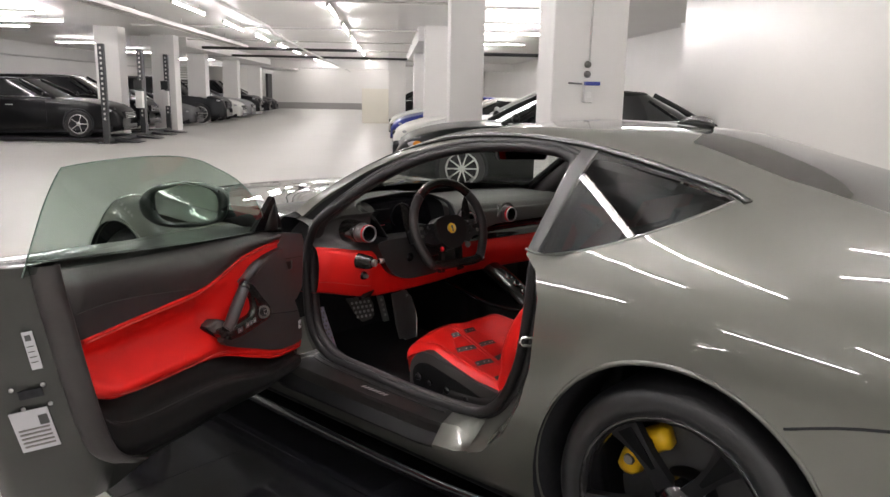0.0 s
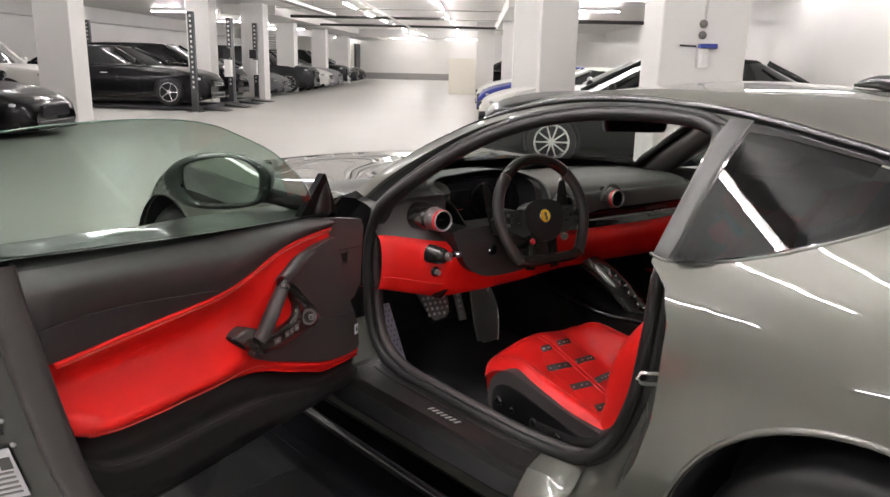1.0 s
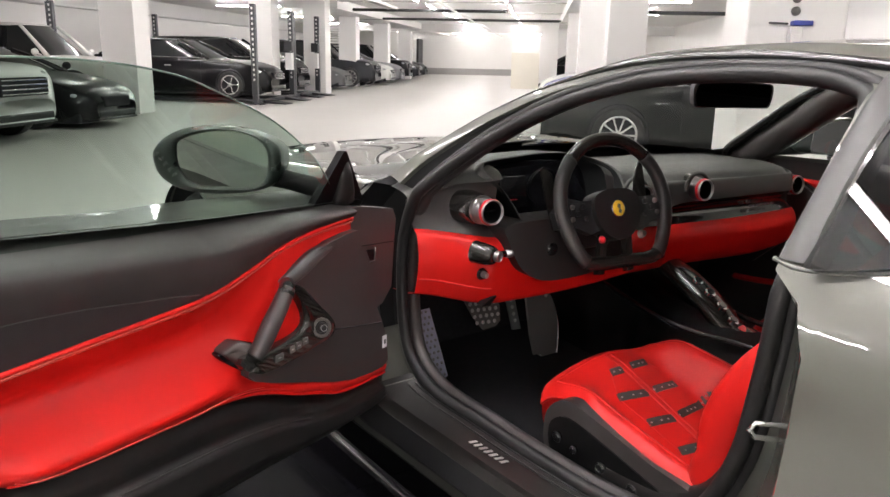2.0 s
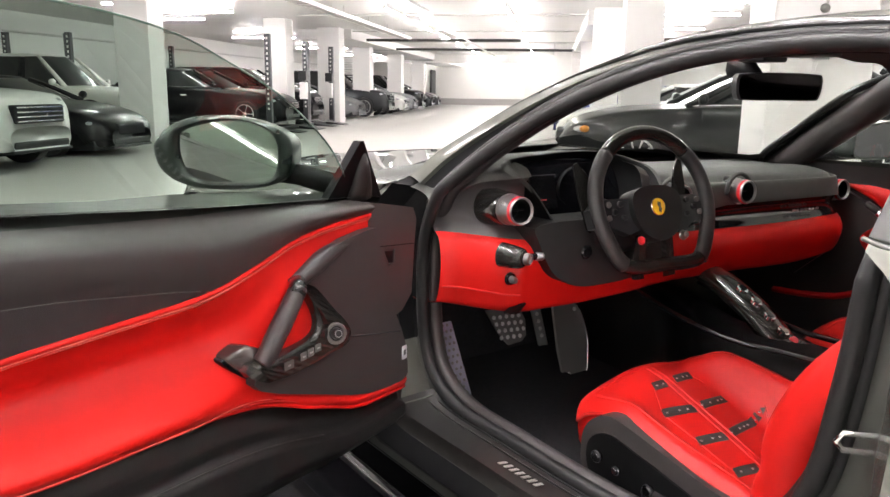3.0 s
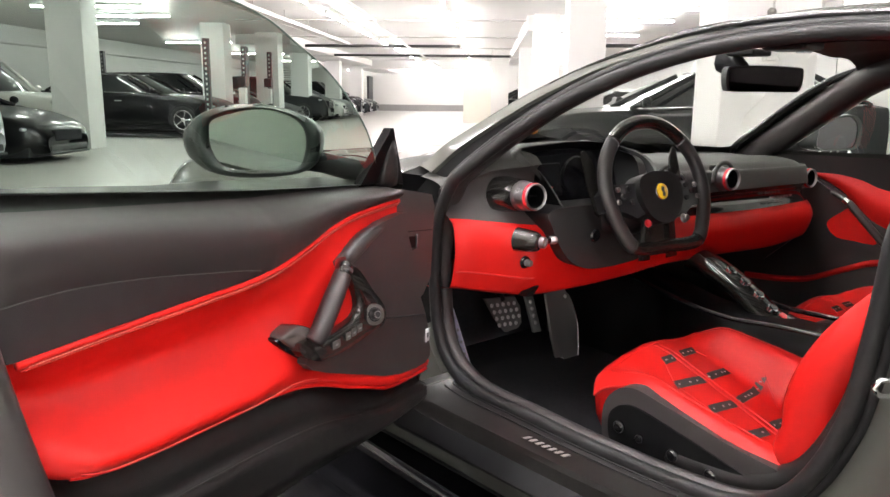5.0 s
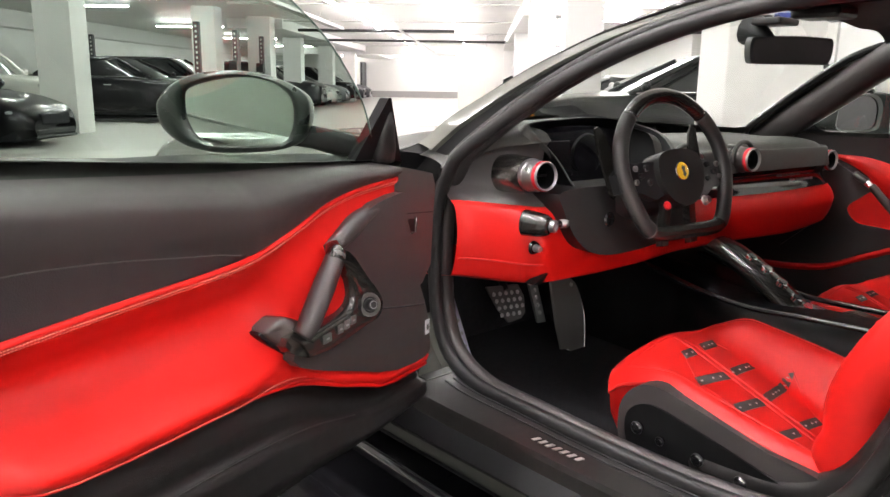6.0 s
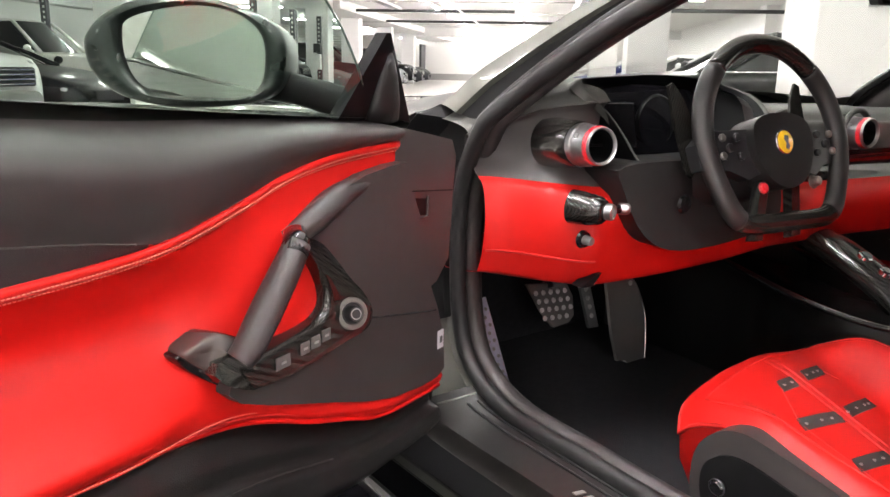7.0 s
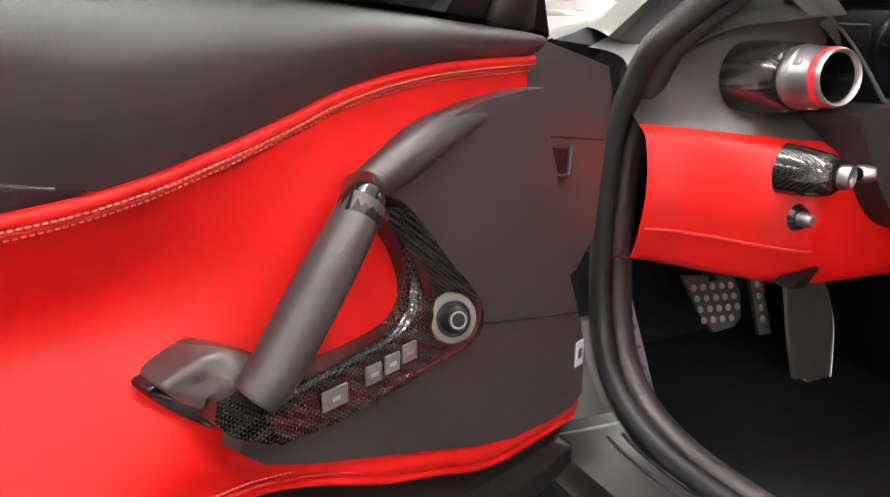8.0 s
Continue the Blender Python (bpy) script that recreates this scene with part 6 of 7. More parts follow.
# seats
def seat(cx, y0, driver=True):
    """A low bucket seat with perforated red cushion; cx its middle, y0 the cushion's front."""
    zs = lambda y: .38 + (y - 1.68) * .20
    dip = lambda y, g: .21 * max(y0 - .09 - y, 0.0) * (1 - smooth01((abs(g) - .42) / .45))

    def rise(f, g):
        k = .055 * smooth01((f - .02) / .30) if g < 0 else .066 * smooth01((f + .02) / .24)
        return k * smooth01((abs(g) - .46) / .44)
    verts, ny_, nx_ = [], 30, 31
    for i in range(ny_):
        f = i / (ny_ - 1)
        y = y0 - f * .62
        for j in range(nx_):
            g = j / (nx_ - 1) * 2 - 1
            hw = .222 + .035 * smooth01(f * 2)
            x = cx + g * hw
            lift = rise(f, g) - .02 * smooth01((abs(g) - .9) / .1)
            nose = -.030 * (1 - smooth01(f / .07)) ** 2 - .016 * (abs(g) ** 6) * (1 - smooth01(f / .15))
            yy = y - .014 * g * g * (1 - f) - .02 * abs(g) ** 8 * (1 - f)
            verts.append((x, yy, zs(y) + lift + nose + .012 * math.cos(g * 3.1) - dip(y, g)))
    s = link_mesh("seat", verts, grid_faces(ny_, nx_), RED, car, "red leather bucket seat with dark perforated bars", smooth=True)
    # front and side skirts of the cushion
    bm = bmesh.new()
    edge = [Vector(verts[i * nx_]) for i in range(ny_ - 1, -1, -1)] + [Vector(verts[j]) for j in range(1, nx_)] + [Vector(verts[i * nx_ + nx_ - 1]) for i in range(1, ny_)]
    top = [bm.verts.new(p) for p in edge]
    low = [bm.verts.new(p + Vector((0, 0, -.05)) + (Vector((cx, 1.8, p.z)) - p) * .02) for p in edge]
    lo2 = [bm.verts.new(p + Vector((0, 0, -.10)) + (Vector((cx, 1.8, p.z)) - p) * .10) for p in edge]
    for a, b in ((top, low), (low, lo2)):
        for k in range(len(edge) - 1):
            bm.faces.new((a[k], a[k + 1], b[k + 1], b[k]))
    part("cushion_side", bm, RED, s, "red leather cushion side", smooth=True)
    bm = bmesh.new()
    tube(bm, [p + Vector((0, 0, -.004)) for p in edge], .004, 6)
    part("cushion_piping", bm, RED_DEEP, s, smooth=True)
    inner = [Vector(verts[i * nx_ + 2]) for i in range(ny_ - 1, 1, -1)] + [Vector(verts[2 * nx_ + j]) for j in range(2, nx_ - 2)] + [Vector(verts[i * nx_ + nx_ - 3]) for i in range(2, ny_)]
    bm = bmesh.new()
    tube(bm, [p + Vector((0, 0, .0005)) for p in inner], .0016, 6)
    part("cushion_seam", bm, RED_DEEP, s, "dark red seam round the cushion", smooth=True)
    on = lambda x, y, up: (x, y, zs(y) + rise((y0 - y) / .62, (x - cx) / .255) + .012 * math.cos((x - cx) / .255 * 3.1) - dip(y, (x - cx) / .255) + up)
    for dx in (-.003, .015):
        bm = bmesh.new()
        tube(bm, [on(cx + dx, y, .0008) for y in np.linspace(y0 - .05, y0 - .55, 24)], .0022, 6)
        part("centre_seam", bm, RED_DEEP, s, smooth=True)
    # rows of perforated bars on both sides of the seam: (x from, x to, y from, y to) off the middle and the front
    BARS = [(-.048, -.006, .107, .110), (.030, .096, .107, .104), (-.094, -.004, .173, .194), (.024, .150, .192, .188), (-.084, -.004, .262, .279), (.018, .165, .277, .262),
            (-.077, -.014, .353, .366), (.018, .090, .362, .366), (-.06, -.014, .44, .45), (.018, .060, .45, .45)]
    for xa, xb, ya, yb in BARS:
        n, r_, hw_ = 9, [], .0105
        for i in range(n):
            f = i / (n - 1)
            x, y = cx + xa + (xb - xa) * f, y0 - ya - (yb - ya) * f
            r_.append([on(x + .004, y + hw_, .0012), on(x - .004, y - hw_, .0012)])
        bm = bmesh.new()
        top_ = [[bm.verts.new(q) for q in p] for p in r_]
        low_ = [[bm.verts.new((q[0], q[1], q[2] - .004)) for q in p] for p in r_]
        for i in range(n - 1):
            bm.faces.new((top_[i][0], top_[i + 1][0], top_[i + 1][1], top_[i][1]))
            for k in (0, 1):
                bm.faces.new((top_[i][k], top_[i + 1][k], low_[i + 1][k], low_[i][k]))
        for i in (0, n - 1):
            bm.faces.new((top_[i][0], top_[i][1], low_[i][1], low_[i][0]))
        part("perforated_bar", bm, ALCANTARA, s, "dark perforated bar")
        holes = max(2, round(abs(xb - xa) / .026))
        for i in range(holes):
            k = (i + .5) / holes * (n - 1)
            q = Vector(r_[int(k)][0]).lerp(Vector(r_[int(k)][1]), .5)
            part("hole", lathe(bmesh.new(), [(0, .0008), (.0028, .0008), (.0036, -.001)], Matrix.Translation(q), 8), BADGE, s)
    # quilting seams that run out from the bars
    for k in range(0, 6, 2):
        for a_, b_ in ((BARS[k][0::2], BARS[k + 2][0::2]), ((BARS[k + 1][1], BARS[k + 1][3]), (BARS[k + 3][1], BARS[k + 3][3]))):
            bm = bmesh.new()
            tube(bm, [on(cx + a_[0] + (b_[0] - a_[0]) * f, y0 - a_[1] - (b_[1] - a_[1]) * f, .0004) for f in np.linspace(.05, .95, 8)], .0011, 5)
            part("quilting_seam", bm, RED_DEEP, s, smooth=True)
    # backrest with side bolsters
    verts, nz_, nx2 = [], 26, 25
    for i in range(nz_):
        f = i / (nz_ - 1)
        z = .34 + f * .72
        for j in range(nx2):
            g = j / (nx2 - 1) * 2 - 1
            hw = .215 - .06 * smooth01((f - .55) / .45)
            y = y0 - .58 - f * .35 + .03 * smooth01((abs(g) - .5) / .4) * (1 - smooth01((f - .6) / .35)) - .03 * smooth01((abs(g) - .9) / .1)
            verts.append((cx + g * hw, y, z))
    for sgn in (-1, 1):
        bm = bmesh.new()
        tube(bm, spline([(cx + sgn * .195, y0 - .50, .345), (cx + sgn * .20, y0 - .543, .42), (cx + sgn * .20, y0 - .548, .51), (cx + sgn * .20, y0 - .60, .62), (cx + sgn * .185, y0 - .71, .76), (cx + sgn * .165, y0 - .79, .88), (cx + sgn * .14, y0 - .87, 1.0)], 28), [.030, .050, .058] + [.062] * 12 + [.061, .060, .058, .056, .054, .052, .05, .048, .046, .042, .038, .032, .024], 14)
        part("bolster", bm, RED, s, "red leather side bolster", smooth=True)
    part_b = link_mesh("backrest", verts, grid_faces(nz_, nx2), RED, s, "red leather backrest", smooth=True)
    bm = bmesh.new()
    verts2 = [(2 * 0 + x, y - .10, z - .01) for x, y, z in verts]
    me_v = [bm.verts.new(p) for p in verts2]
    for f in grid_faces(nz_, nx2):
        bm.faces.new([me_v[k] for k in f])
    part("seat_shell", bm, CARBON, s, "carbon seat back shell", smooth=True)
    for sgn in (-1, 1):
        # black side cover with its switches
        PR = [(y0 - .095, .345), (y0 - .115, .400), (y0 - .17, .432), (y0 - .26, .418), (y0 - .40, .385), (y0 - .58, .345), (y0 - .58, .225), (y0 - .20, .235), (y0 - .11, .275)]
        x0_, x1_ = cx + sgn * .235, cx + sgn * .272
        bm = prism(bmesh.new(), [tuple(p) for p in spline(PR, 48, True)], x0_, x1_, lambda a, b, d: Vector((d, a, b)))
        soften(bm, 0.008, 3, 40)
        cov = part("side_cover", bm, LEATHER, s, "black seat side cover", smooth=True, angle=50)
        PR2 = [(y0 - .115, .335), (y0 - .13, .372), (y0 - .175, .392), (y0 - .26, .378), (y0 - .40, .345), (y0 - .54, .305), (y0 - .54, .24), (y0 - .20, .25), (y0 - .13, .285)]
        bm = prism(bmesh.new(), [tuple(p) for p in spline(PR2, 40, True)], x1_, x1_ + sgn * .004, lambda a, b, d: Vector((d, a, b)))
        part("switch_plate", bm, DEEP, s, "gloss black switch plate")
        for yb, zb, r in ((y0 - .150, .335, .013), (y0 - .205, .325, .009), (y0 - .29, .318, .013), (y0 - .38, .308, .013)):
            part("seat_switch", lathe(bmesh.new(), [(0, .012), (r * .7, .012), (r, .008), (r, 0)], axis((x1_ + sgn * .004, yb, zb), (sgn, 0, 0)), 16), PIANO, s, "black seat switch", smooth=True, angle=35)
            part("switch_ring", lathe(bmesh.new(), [(r * 1.0, .009), (r * 1.10, .006)], axis((x1_ + sgn * .004, yb, zb), (sgn, 0, 0)), 16), PLASTIC, s)
        bm = box(bmesh.new(), (min(cx + sgn * .15, cx + sgn * .24), y0 - .55, .165), (max(cx + sgn * .15, cx + sgn * .24), y0 - .12, .30), .01)
        part("seat_rail", bm, PLASTIC, s)
    return s


seat(2.20, 1.985)
seat(3.06, 1.93)

# centre tunnel and button bridge
prof = [(-.115, .17), (-.112, .40), (-.085, .462), (-.05, .478), (.05, .478), (.085, .462), (.112, .40), (.115, .17)]
verts = []
tun = curve1([1.03, 1.5, 1.8, 2.0, 2.2, 2.5, 2.85], [.50, .49, .465, .46, .47, .50, .52])
for y in np.linspace(1.03, 2.85, 36):
    for x, z in spline(prof, 24):
        verts.append(I3(float(x) * (1 - .45 * smooth01((y - 2.05) / .3)) + .09 * smooth01((y - 2.05) / .3), float(y), float(z) * tun(float(y)) / .478 if z > .2 else float(z)))
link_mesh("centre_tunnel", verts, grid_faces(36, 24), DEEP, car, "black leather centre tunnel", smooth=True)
bm = bmesh.new()
bp = [I3(.045, *p) for p in ((2.20, .585), (2.11, .552), (2.02, .508), (1.93, .448), (1.87, .430), (1.80, .428), (1.60, .440), (1.40, .455))]
tube(bm, spline(bp, 30), [.03] * 3 + [.032] * 12 + [.036] * 15, 12, flat=1.7, up=(0, 0, 1))
bridge = part("button_bridge", bm, CARBON, car, "glossy carbon bridge with round buttons", smooth=True)
for k, (y, z) in enumerate(((2.065, .558), (2.015, .534), (1.968, .505), (1.922, .474))):
    p = I3(.035, y, z)
    part("bridge_button", lathe(bmesh.new(), [(0, .010), (.012, .012), (.017, .010), (.018, 0)], axis(p, (0, -.45, .9)), 20), CHROME, bridge, "round chrome ringed button", smooth=True, angle=35)
    part("button_face", lathe(bmesh.new(), [(0, .0135), (.012, .0135)], axis(p, (0, -.45, .9)), 16), PIANO, bridge)
bm = box(bmesh.new(), (-.012, -.016, 0), (.012, .016, .006), .002, m=axis(I3(.035, 1.880, .462), (0, -.45, .9)))
part("key_tab", bm, RED_PLASTIC, bridge, "red tab")
for sgn in (-1, 1):
    bm = bmesh.new()
    tube(bm, [I3(*p) for p in spline([(sgn * .13, 2.30, .52), (sgn * .135, 2.10, .485), (sgn * .12, 1.95, .468), (sgn * .10, 1.80, .475), (sgn * .10, 1.5, .49)], 24)], .008, 8)
    part("tunnel_edge", bm, PIANO, car, "gloss black edge", smooth=True)
bm = box(bmesh.new(), (-.10, 1.42, .485), (.10, 1.66, .515), .012)
for v in bm.verts:
    v.co = I3(*v.co)
part("arm_rest", bm, RED, car, "red leather arm rest")

# passenger door lining
XR = 3.43
pd = lambda s, z, d: Vector((XR - d - .035 * smooth01((z - .78) / .1), s, z))


def pfield(name, lo, hi, y0, y1, d, material, label, n=30, m=8):
    verts = []
    for i in range(n):
        y = y0 + (y1 - y0) * i / (n - 1)
        for j in range(m):
            f = j / (m - 1)
            verts.append(pd(y, lo(y) + (hi(y) - lo(y)) * f, d + .012 * math.sin(math.pi * f)))
    return link_mesh(name, verts, grid_faces(n, m), material, car, label, smooth=True)


pfield("passenger_door_lining", lambda y: .18, lambda y: .87, 1.15, 2.50, 0.0, LEATHER, "black leather passenger door lining")
pr_u = curve1([1.20, 1.60, 1.86, 1.95, 2.03, 2.10], [.70, .735, .763, .794, .806, .806])
pr_l = curve1([1.20, 1.60, 1.87, 1.94, 2.00, 2.10], [.50, .55, .642, .694, .749, .796])
pfield("passenger_red_band", pr_l, pr_u, 1.2, 2.10, .010, RED, "red leather band on the passenger door", 40)
ps_t = curve1([1.20, 1.60, 1.86, 1.96, 2.11, 2.25, 2.33], [.56, .55, .517, .476, .412, .394, .390])
pfield("passenger_red_strip", lambda y: ps_t(y) - .024, ps_t, 1.2, 2.33, .015, RED, "red leather strip low on the passenger door", 40)
# black panel with the pull handle, standing in front of the red band
PH = [(2.11, .79), (2.06, .765), (2.01, .738), (1.955, .708), (1.90, .655), (1.85, .600), (1.80, .56), (1.82, .535), (1.90, .55), (2.00, .560), (2.06, .60), (2.12, .58), (2.25, .46), (2.34, .42), (2.38, .55), (2.30, .72), (2.20, .79)]
bm = prism(bmesh.new(), PH, .010, .030, lambda a, b, d: pd(a, b, d))
soften(bm, .006, 2, 40)
pp = part("passenger_front_panel", bm, LEATHER, car, "black leather panel of the passenger door", smooth=True, angle=40)
PK = [(2.030, .628), (1.985, .672), (1.955, .690), (1.925, .660), (1.868, .600), (1.862, .572), (1.93, .575), (1.997, .583)]
bm = prism(bmesh.new(), [tuple(p) for p in spline(PK, 36, True)], .028, .032, lambda a, b, d: pd(a, b, d))
part("red_pocket", bm, RED, pp, "red leather behind the pull handle")
bm = bmesh.new()
tube(bm, [pd(*p) for p in spline([(2.02, .745, .032), (1.958, .712, .048), (1.90, .655, .050), (1.855, .605, .040), (1.82, .565, .030)], 24)], .013, 12)
part("pull_handle", bm, LEATHER, pp, "black leather pull handle", smooth=True)
bm = bmesh.new()
tube(bm, [pd(1.972, .720, .046), pd(1.955, .709, .049)], .0142, 14)
part("handle_collar", bm, CHROME, pp, "bright collar", smooth=True, angle=50)
# screen pillar lining on the passenger side and both inner pillars
for sgn in (1,):
    bm = bmesh.new()
    tube(bm, spline([(3.46, 2.40, .83), (3.40, 2.28, .895), (3.31, 2.07, 1.02), (3.235, 1.91, 1.115), (3.19, 1.80, 1.16), (3.165, 1.68, 1.185), (3.16, 1.4, 1.18), (3.18, 1.2, 1.15)], 40), .052, 14, flat=1.0, up=(1, 0, 0))
    part("screen_pillar_lining", bm, LEATHER, car, "black lining of the screen pillar", smooth=True)
bm = bmesh.new()
tube(bm, [(3.30, 1.22, 1.14), (3.39, 1.25, .90)], .05, 10)
part("rear_pillar_lining", bm, LEATHER, car, "black lining of the rear pillar", smooth=True)
# passenger door mirror outside
bm = bmesh.new()
pmx = lambda a, b, c: Vector((3.70, 2.21, .935)) + Vector((a, c - .25 * a, b))
prev = None
po = spline([(-.10, -.055), (-.105, .0), (-.09, .045), (0, .070), (.10, .075), (.15, .04), (.155, -.02), (.13, -.062), (0, -.068)], 40, True)
for f, c in ((.86, -.050), (.97, -.056), (1.0, -.040), (1.0, .0), (.93, .045), (.75, .085), (.4, .110)):
    cur = [bm.verts.new(pmx(p[0] * f, p[1] * f, c)) for p in po]
    if prev:
        for k in range(40):
            bm.faces.new((prev[k], prev[(k + 1) % 40], cur[(k + 1) % 40], cur[k]))
    prev = cur
bm.faces.new(prev)
pm = part("passenger_mirror", bm, SHELL, car, "dark gloss passenger door mirror", smooth=True, angle=50)
bm = bmesh.new()
bm.faces.new([bm.verts.new(pmx(p[0] * .87, p[1] * .87, -.047)) for p in po])
part("mirror_glass", bm, mat("dark_mirror_glass", (0.09, 0.09, 0.095), 0.03, metal=1.0, vary=0, rough_vary=0), pm, "dark mirror glass")
bm = bmesh.new()
tube(bm, [(3.44, 2.36, .87), (3.50, 2.31, .878), (3.66, 2.24, .880), (3.76, 2.22, .882)], [.022, .018, .017, .015], 10)
part("mirror_arm", bm, DEEP, pm, smooth=True)

# rear view mirror on the screen
RC = Vector((2.665, 1.942, 1.122))
RN = Vector((-.55, -.83, -.05)).normalized()
RA = Vector((.83, -.55, 0)).normalized()
RU = RN.cross(RA)
RU = RU if RU.z > 0 else -RU
ro = spline([(-.112, .028), (-.09, .034), (0, .037), (.09, .034), (.112, .028), (.115, 0), (.108, -.030), (.09, -.035), (0, -.035), (-.09, -.035), (-.108, -.030), (-.115, 0)], 48, True)
bm = prism(bmesh.new(), [(float(p[0]), float(p[1])) for p in ro], -.03, .0, lambda a, b, d: RC + RA * a + RU * b + RN * d)
soften(bm, .008, 3, 40)
rv = part("rear_view_mirror", bm, PLASTIC, car, "black frameless rear view mirror", smooth=True, angle=50)
bm = bmesh.new()
bm.faces.new([bm.verts.new(RC + RA * (float(p[0]) * .94) + RU * (float(p[1]) * .9) + RN * .0015) for p in ro])
part("mirror_face", bm, mat("dimmed_mirror", (0.20, 0.18, 0.18), 0.03, metal=1.0, vary=0, rough_vary=0), rv, "dark dimmed mirror face")
bm = bmesh.new()
tube(bm, [RC + RA * (-.04) + Vector((0, .02, .02)), RC + Vector((-.03, .07, .045)), RC + Vector((-.02, .11, .06))], [.018, .022, .045], 12)
part("mirror_foot", bm, PLASTIC, rv, smooth=True)
bm = bmesh.new()
box(bm, (CX - .06, 1.94, 1.185), (CX + .05, 2.02, 1.203), .006)
part("sensor_housing", bm, PLASTIC, rv, "black sensor housing")

# ---- parked cars and lifts ----
CAR_GLASS = mat("car_window_glass", (0.012, 0.013, 0.014), 0.06, vary=0.1, rough_vary=0.03, spec=0.6)
HEADLAMP = mat("headlamp_glass", (0.55, 0.56, 0.58), 0.12, metal=0.4, coat=1.0, vary=0.2, scale=30)
TAIL = mat("red_tail_lamp", (0.35, 0.01, 0.012), 0.15, coat=1.0)
RIM_SILVER = mat("silver_alloy", (0.60, 0.60, 0.61), 0.25, metal=0.9, vary=0.05)
AMBER = mat("amber_lens", (0.60, 0.22, 0.02), 0.2, coat=0.6)
PAINTS = {}


def car_paint(rgb):
    if rgb not in PAINTS:
        PAINTS[rgb] = mat("car_paint", rgb, 0.34, metal=0.05, coat=0.5, vary=0.04, scale=2, rough_vary=0.03, spec=0.06)
    return PAINTS[rgb]


# side shapes: y from tail to nose in parts of the length, heights in metres
SHAPES = {
    "sedan": dict(L=5.0, W=0.92, belt=[(-.5, .86), (-.46, 1.00), (-.36, 1.02), (-.1, .98), (.12, .96), (.3, .92), (.43, .80), (.48, .66), (.5, .50)], gh=(-.40, -.25, .02, .20), roof=1.46, wheel=.335, axle=(-.30, .31), zb=.20),
    "suv": dict(L=4.9, W=0.98, belt=[(-.5, 1.02), (-.47, 1.12), (-.3, 1.12), (-.1, 1.10), (.15, 1.09), (.3, 1.06), (.44, 1.00), (.49, .82), (.5, .56)], gh=(-.49, -.42, .04, .19), roof=1.80, wheel=.385, axle=(-.29, .31), zb=.28),
    "estate": dict(L=4.9, W=0.95, belt=[(-.5, .95), (-.47, 1.03), (-.3, 1.03), (-.1, 1.01), (.15, 1.00), (.3, .96), (.44, .86), (.49, .70), (.5, .50)], gh=(-.49, -.44, .06, .24), roof=1.58, wheel=.34, axle=(-.29, .31), zb=.22),
    "sports": dict(L=4.5, W=0.96, belt=[(-.5, .80), (-.45, .93), (-.33, .95), (-.1, .90), (.1, .88), (.28, .82), (.42, .68), (.48, .54), (.5, .42)], gh=(-.36, -.14, .00, .20), roof=1.28, wheel=.345, axle=(-.29, .30), zb=.16),
}


def road_wheel(e, x, y, z, r, sgn, rim_mat, spokes=10):
    m = axis((x, y, z), (sgn, 0, 0))
    t = part("wheel", lathe(bmesh.new(), [(r * .70, 0), (r * .80, .012), (r * .95, .002), (r, -.03), (r, -.20), (r * .7, -.22)], m, 32, True), TYRE, e, "black tyre on an alloy wheel", smooth=True, angle=40)
    bm = bmesh.new()
    lathe(bm, [(r * .71, .004), (r * .66, .008), (r * .63, -.01), (r * .62, -.15)], m, 32)
    for k in range(spokes):
        a = 2 * math.pi * k / spokes
        tube(bm, [m @ Vector((q * math.cos(a), q * math.sin(a), -.02 + .02 * q / r)) for q in (r * .08, r * .4, r * .68)], [.020, .016, .020], 6, flat=.7, up=(1, 0, 0))
    lathe(bm, [(0, .0), (r * .12, -.002), (r * .2, -.03)], m, 16)
    part("rim", bm, rim_mat, t, "alloy rim", smooth=True, angle=45)
    part("hub_back", lathe(bmesh.new(), [(0, -.08), (r * .6, -.08)], m, 24), CARPET, t)
    return t


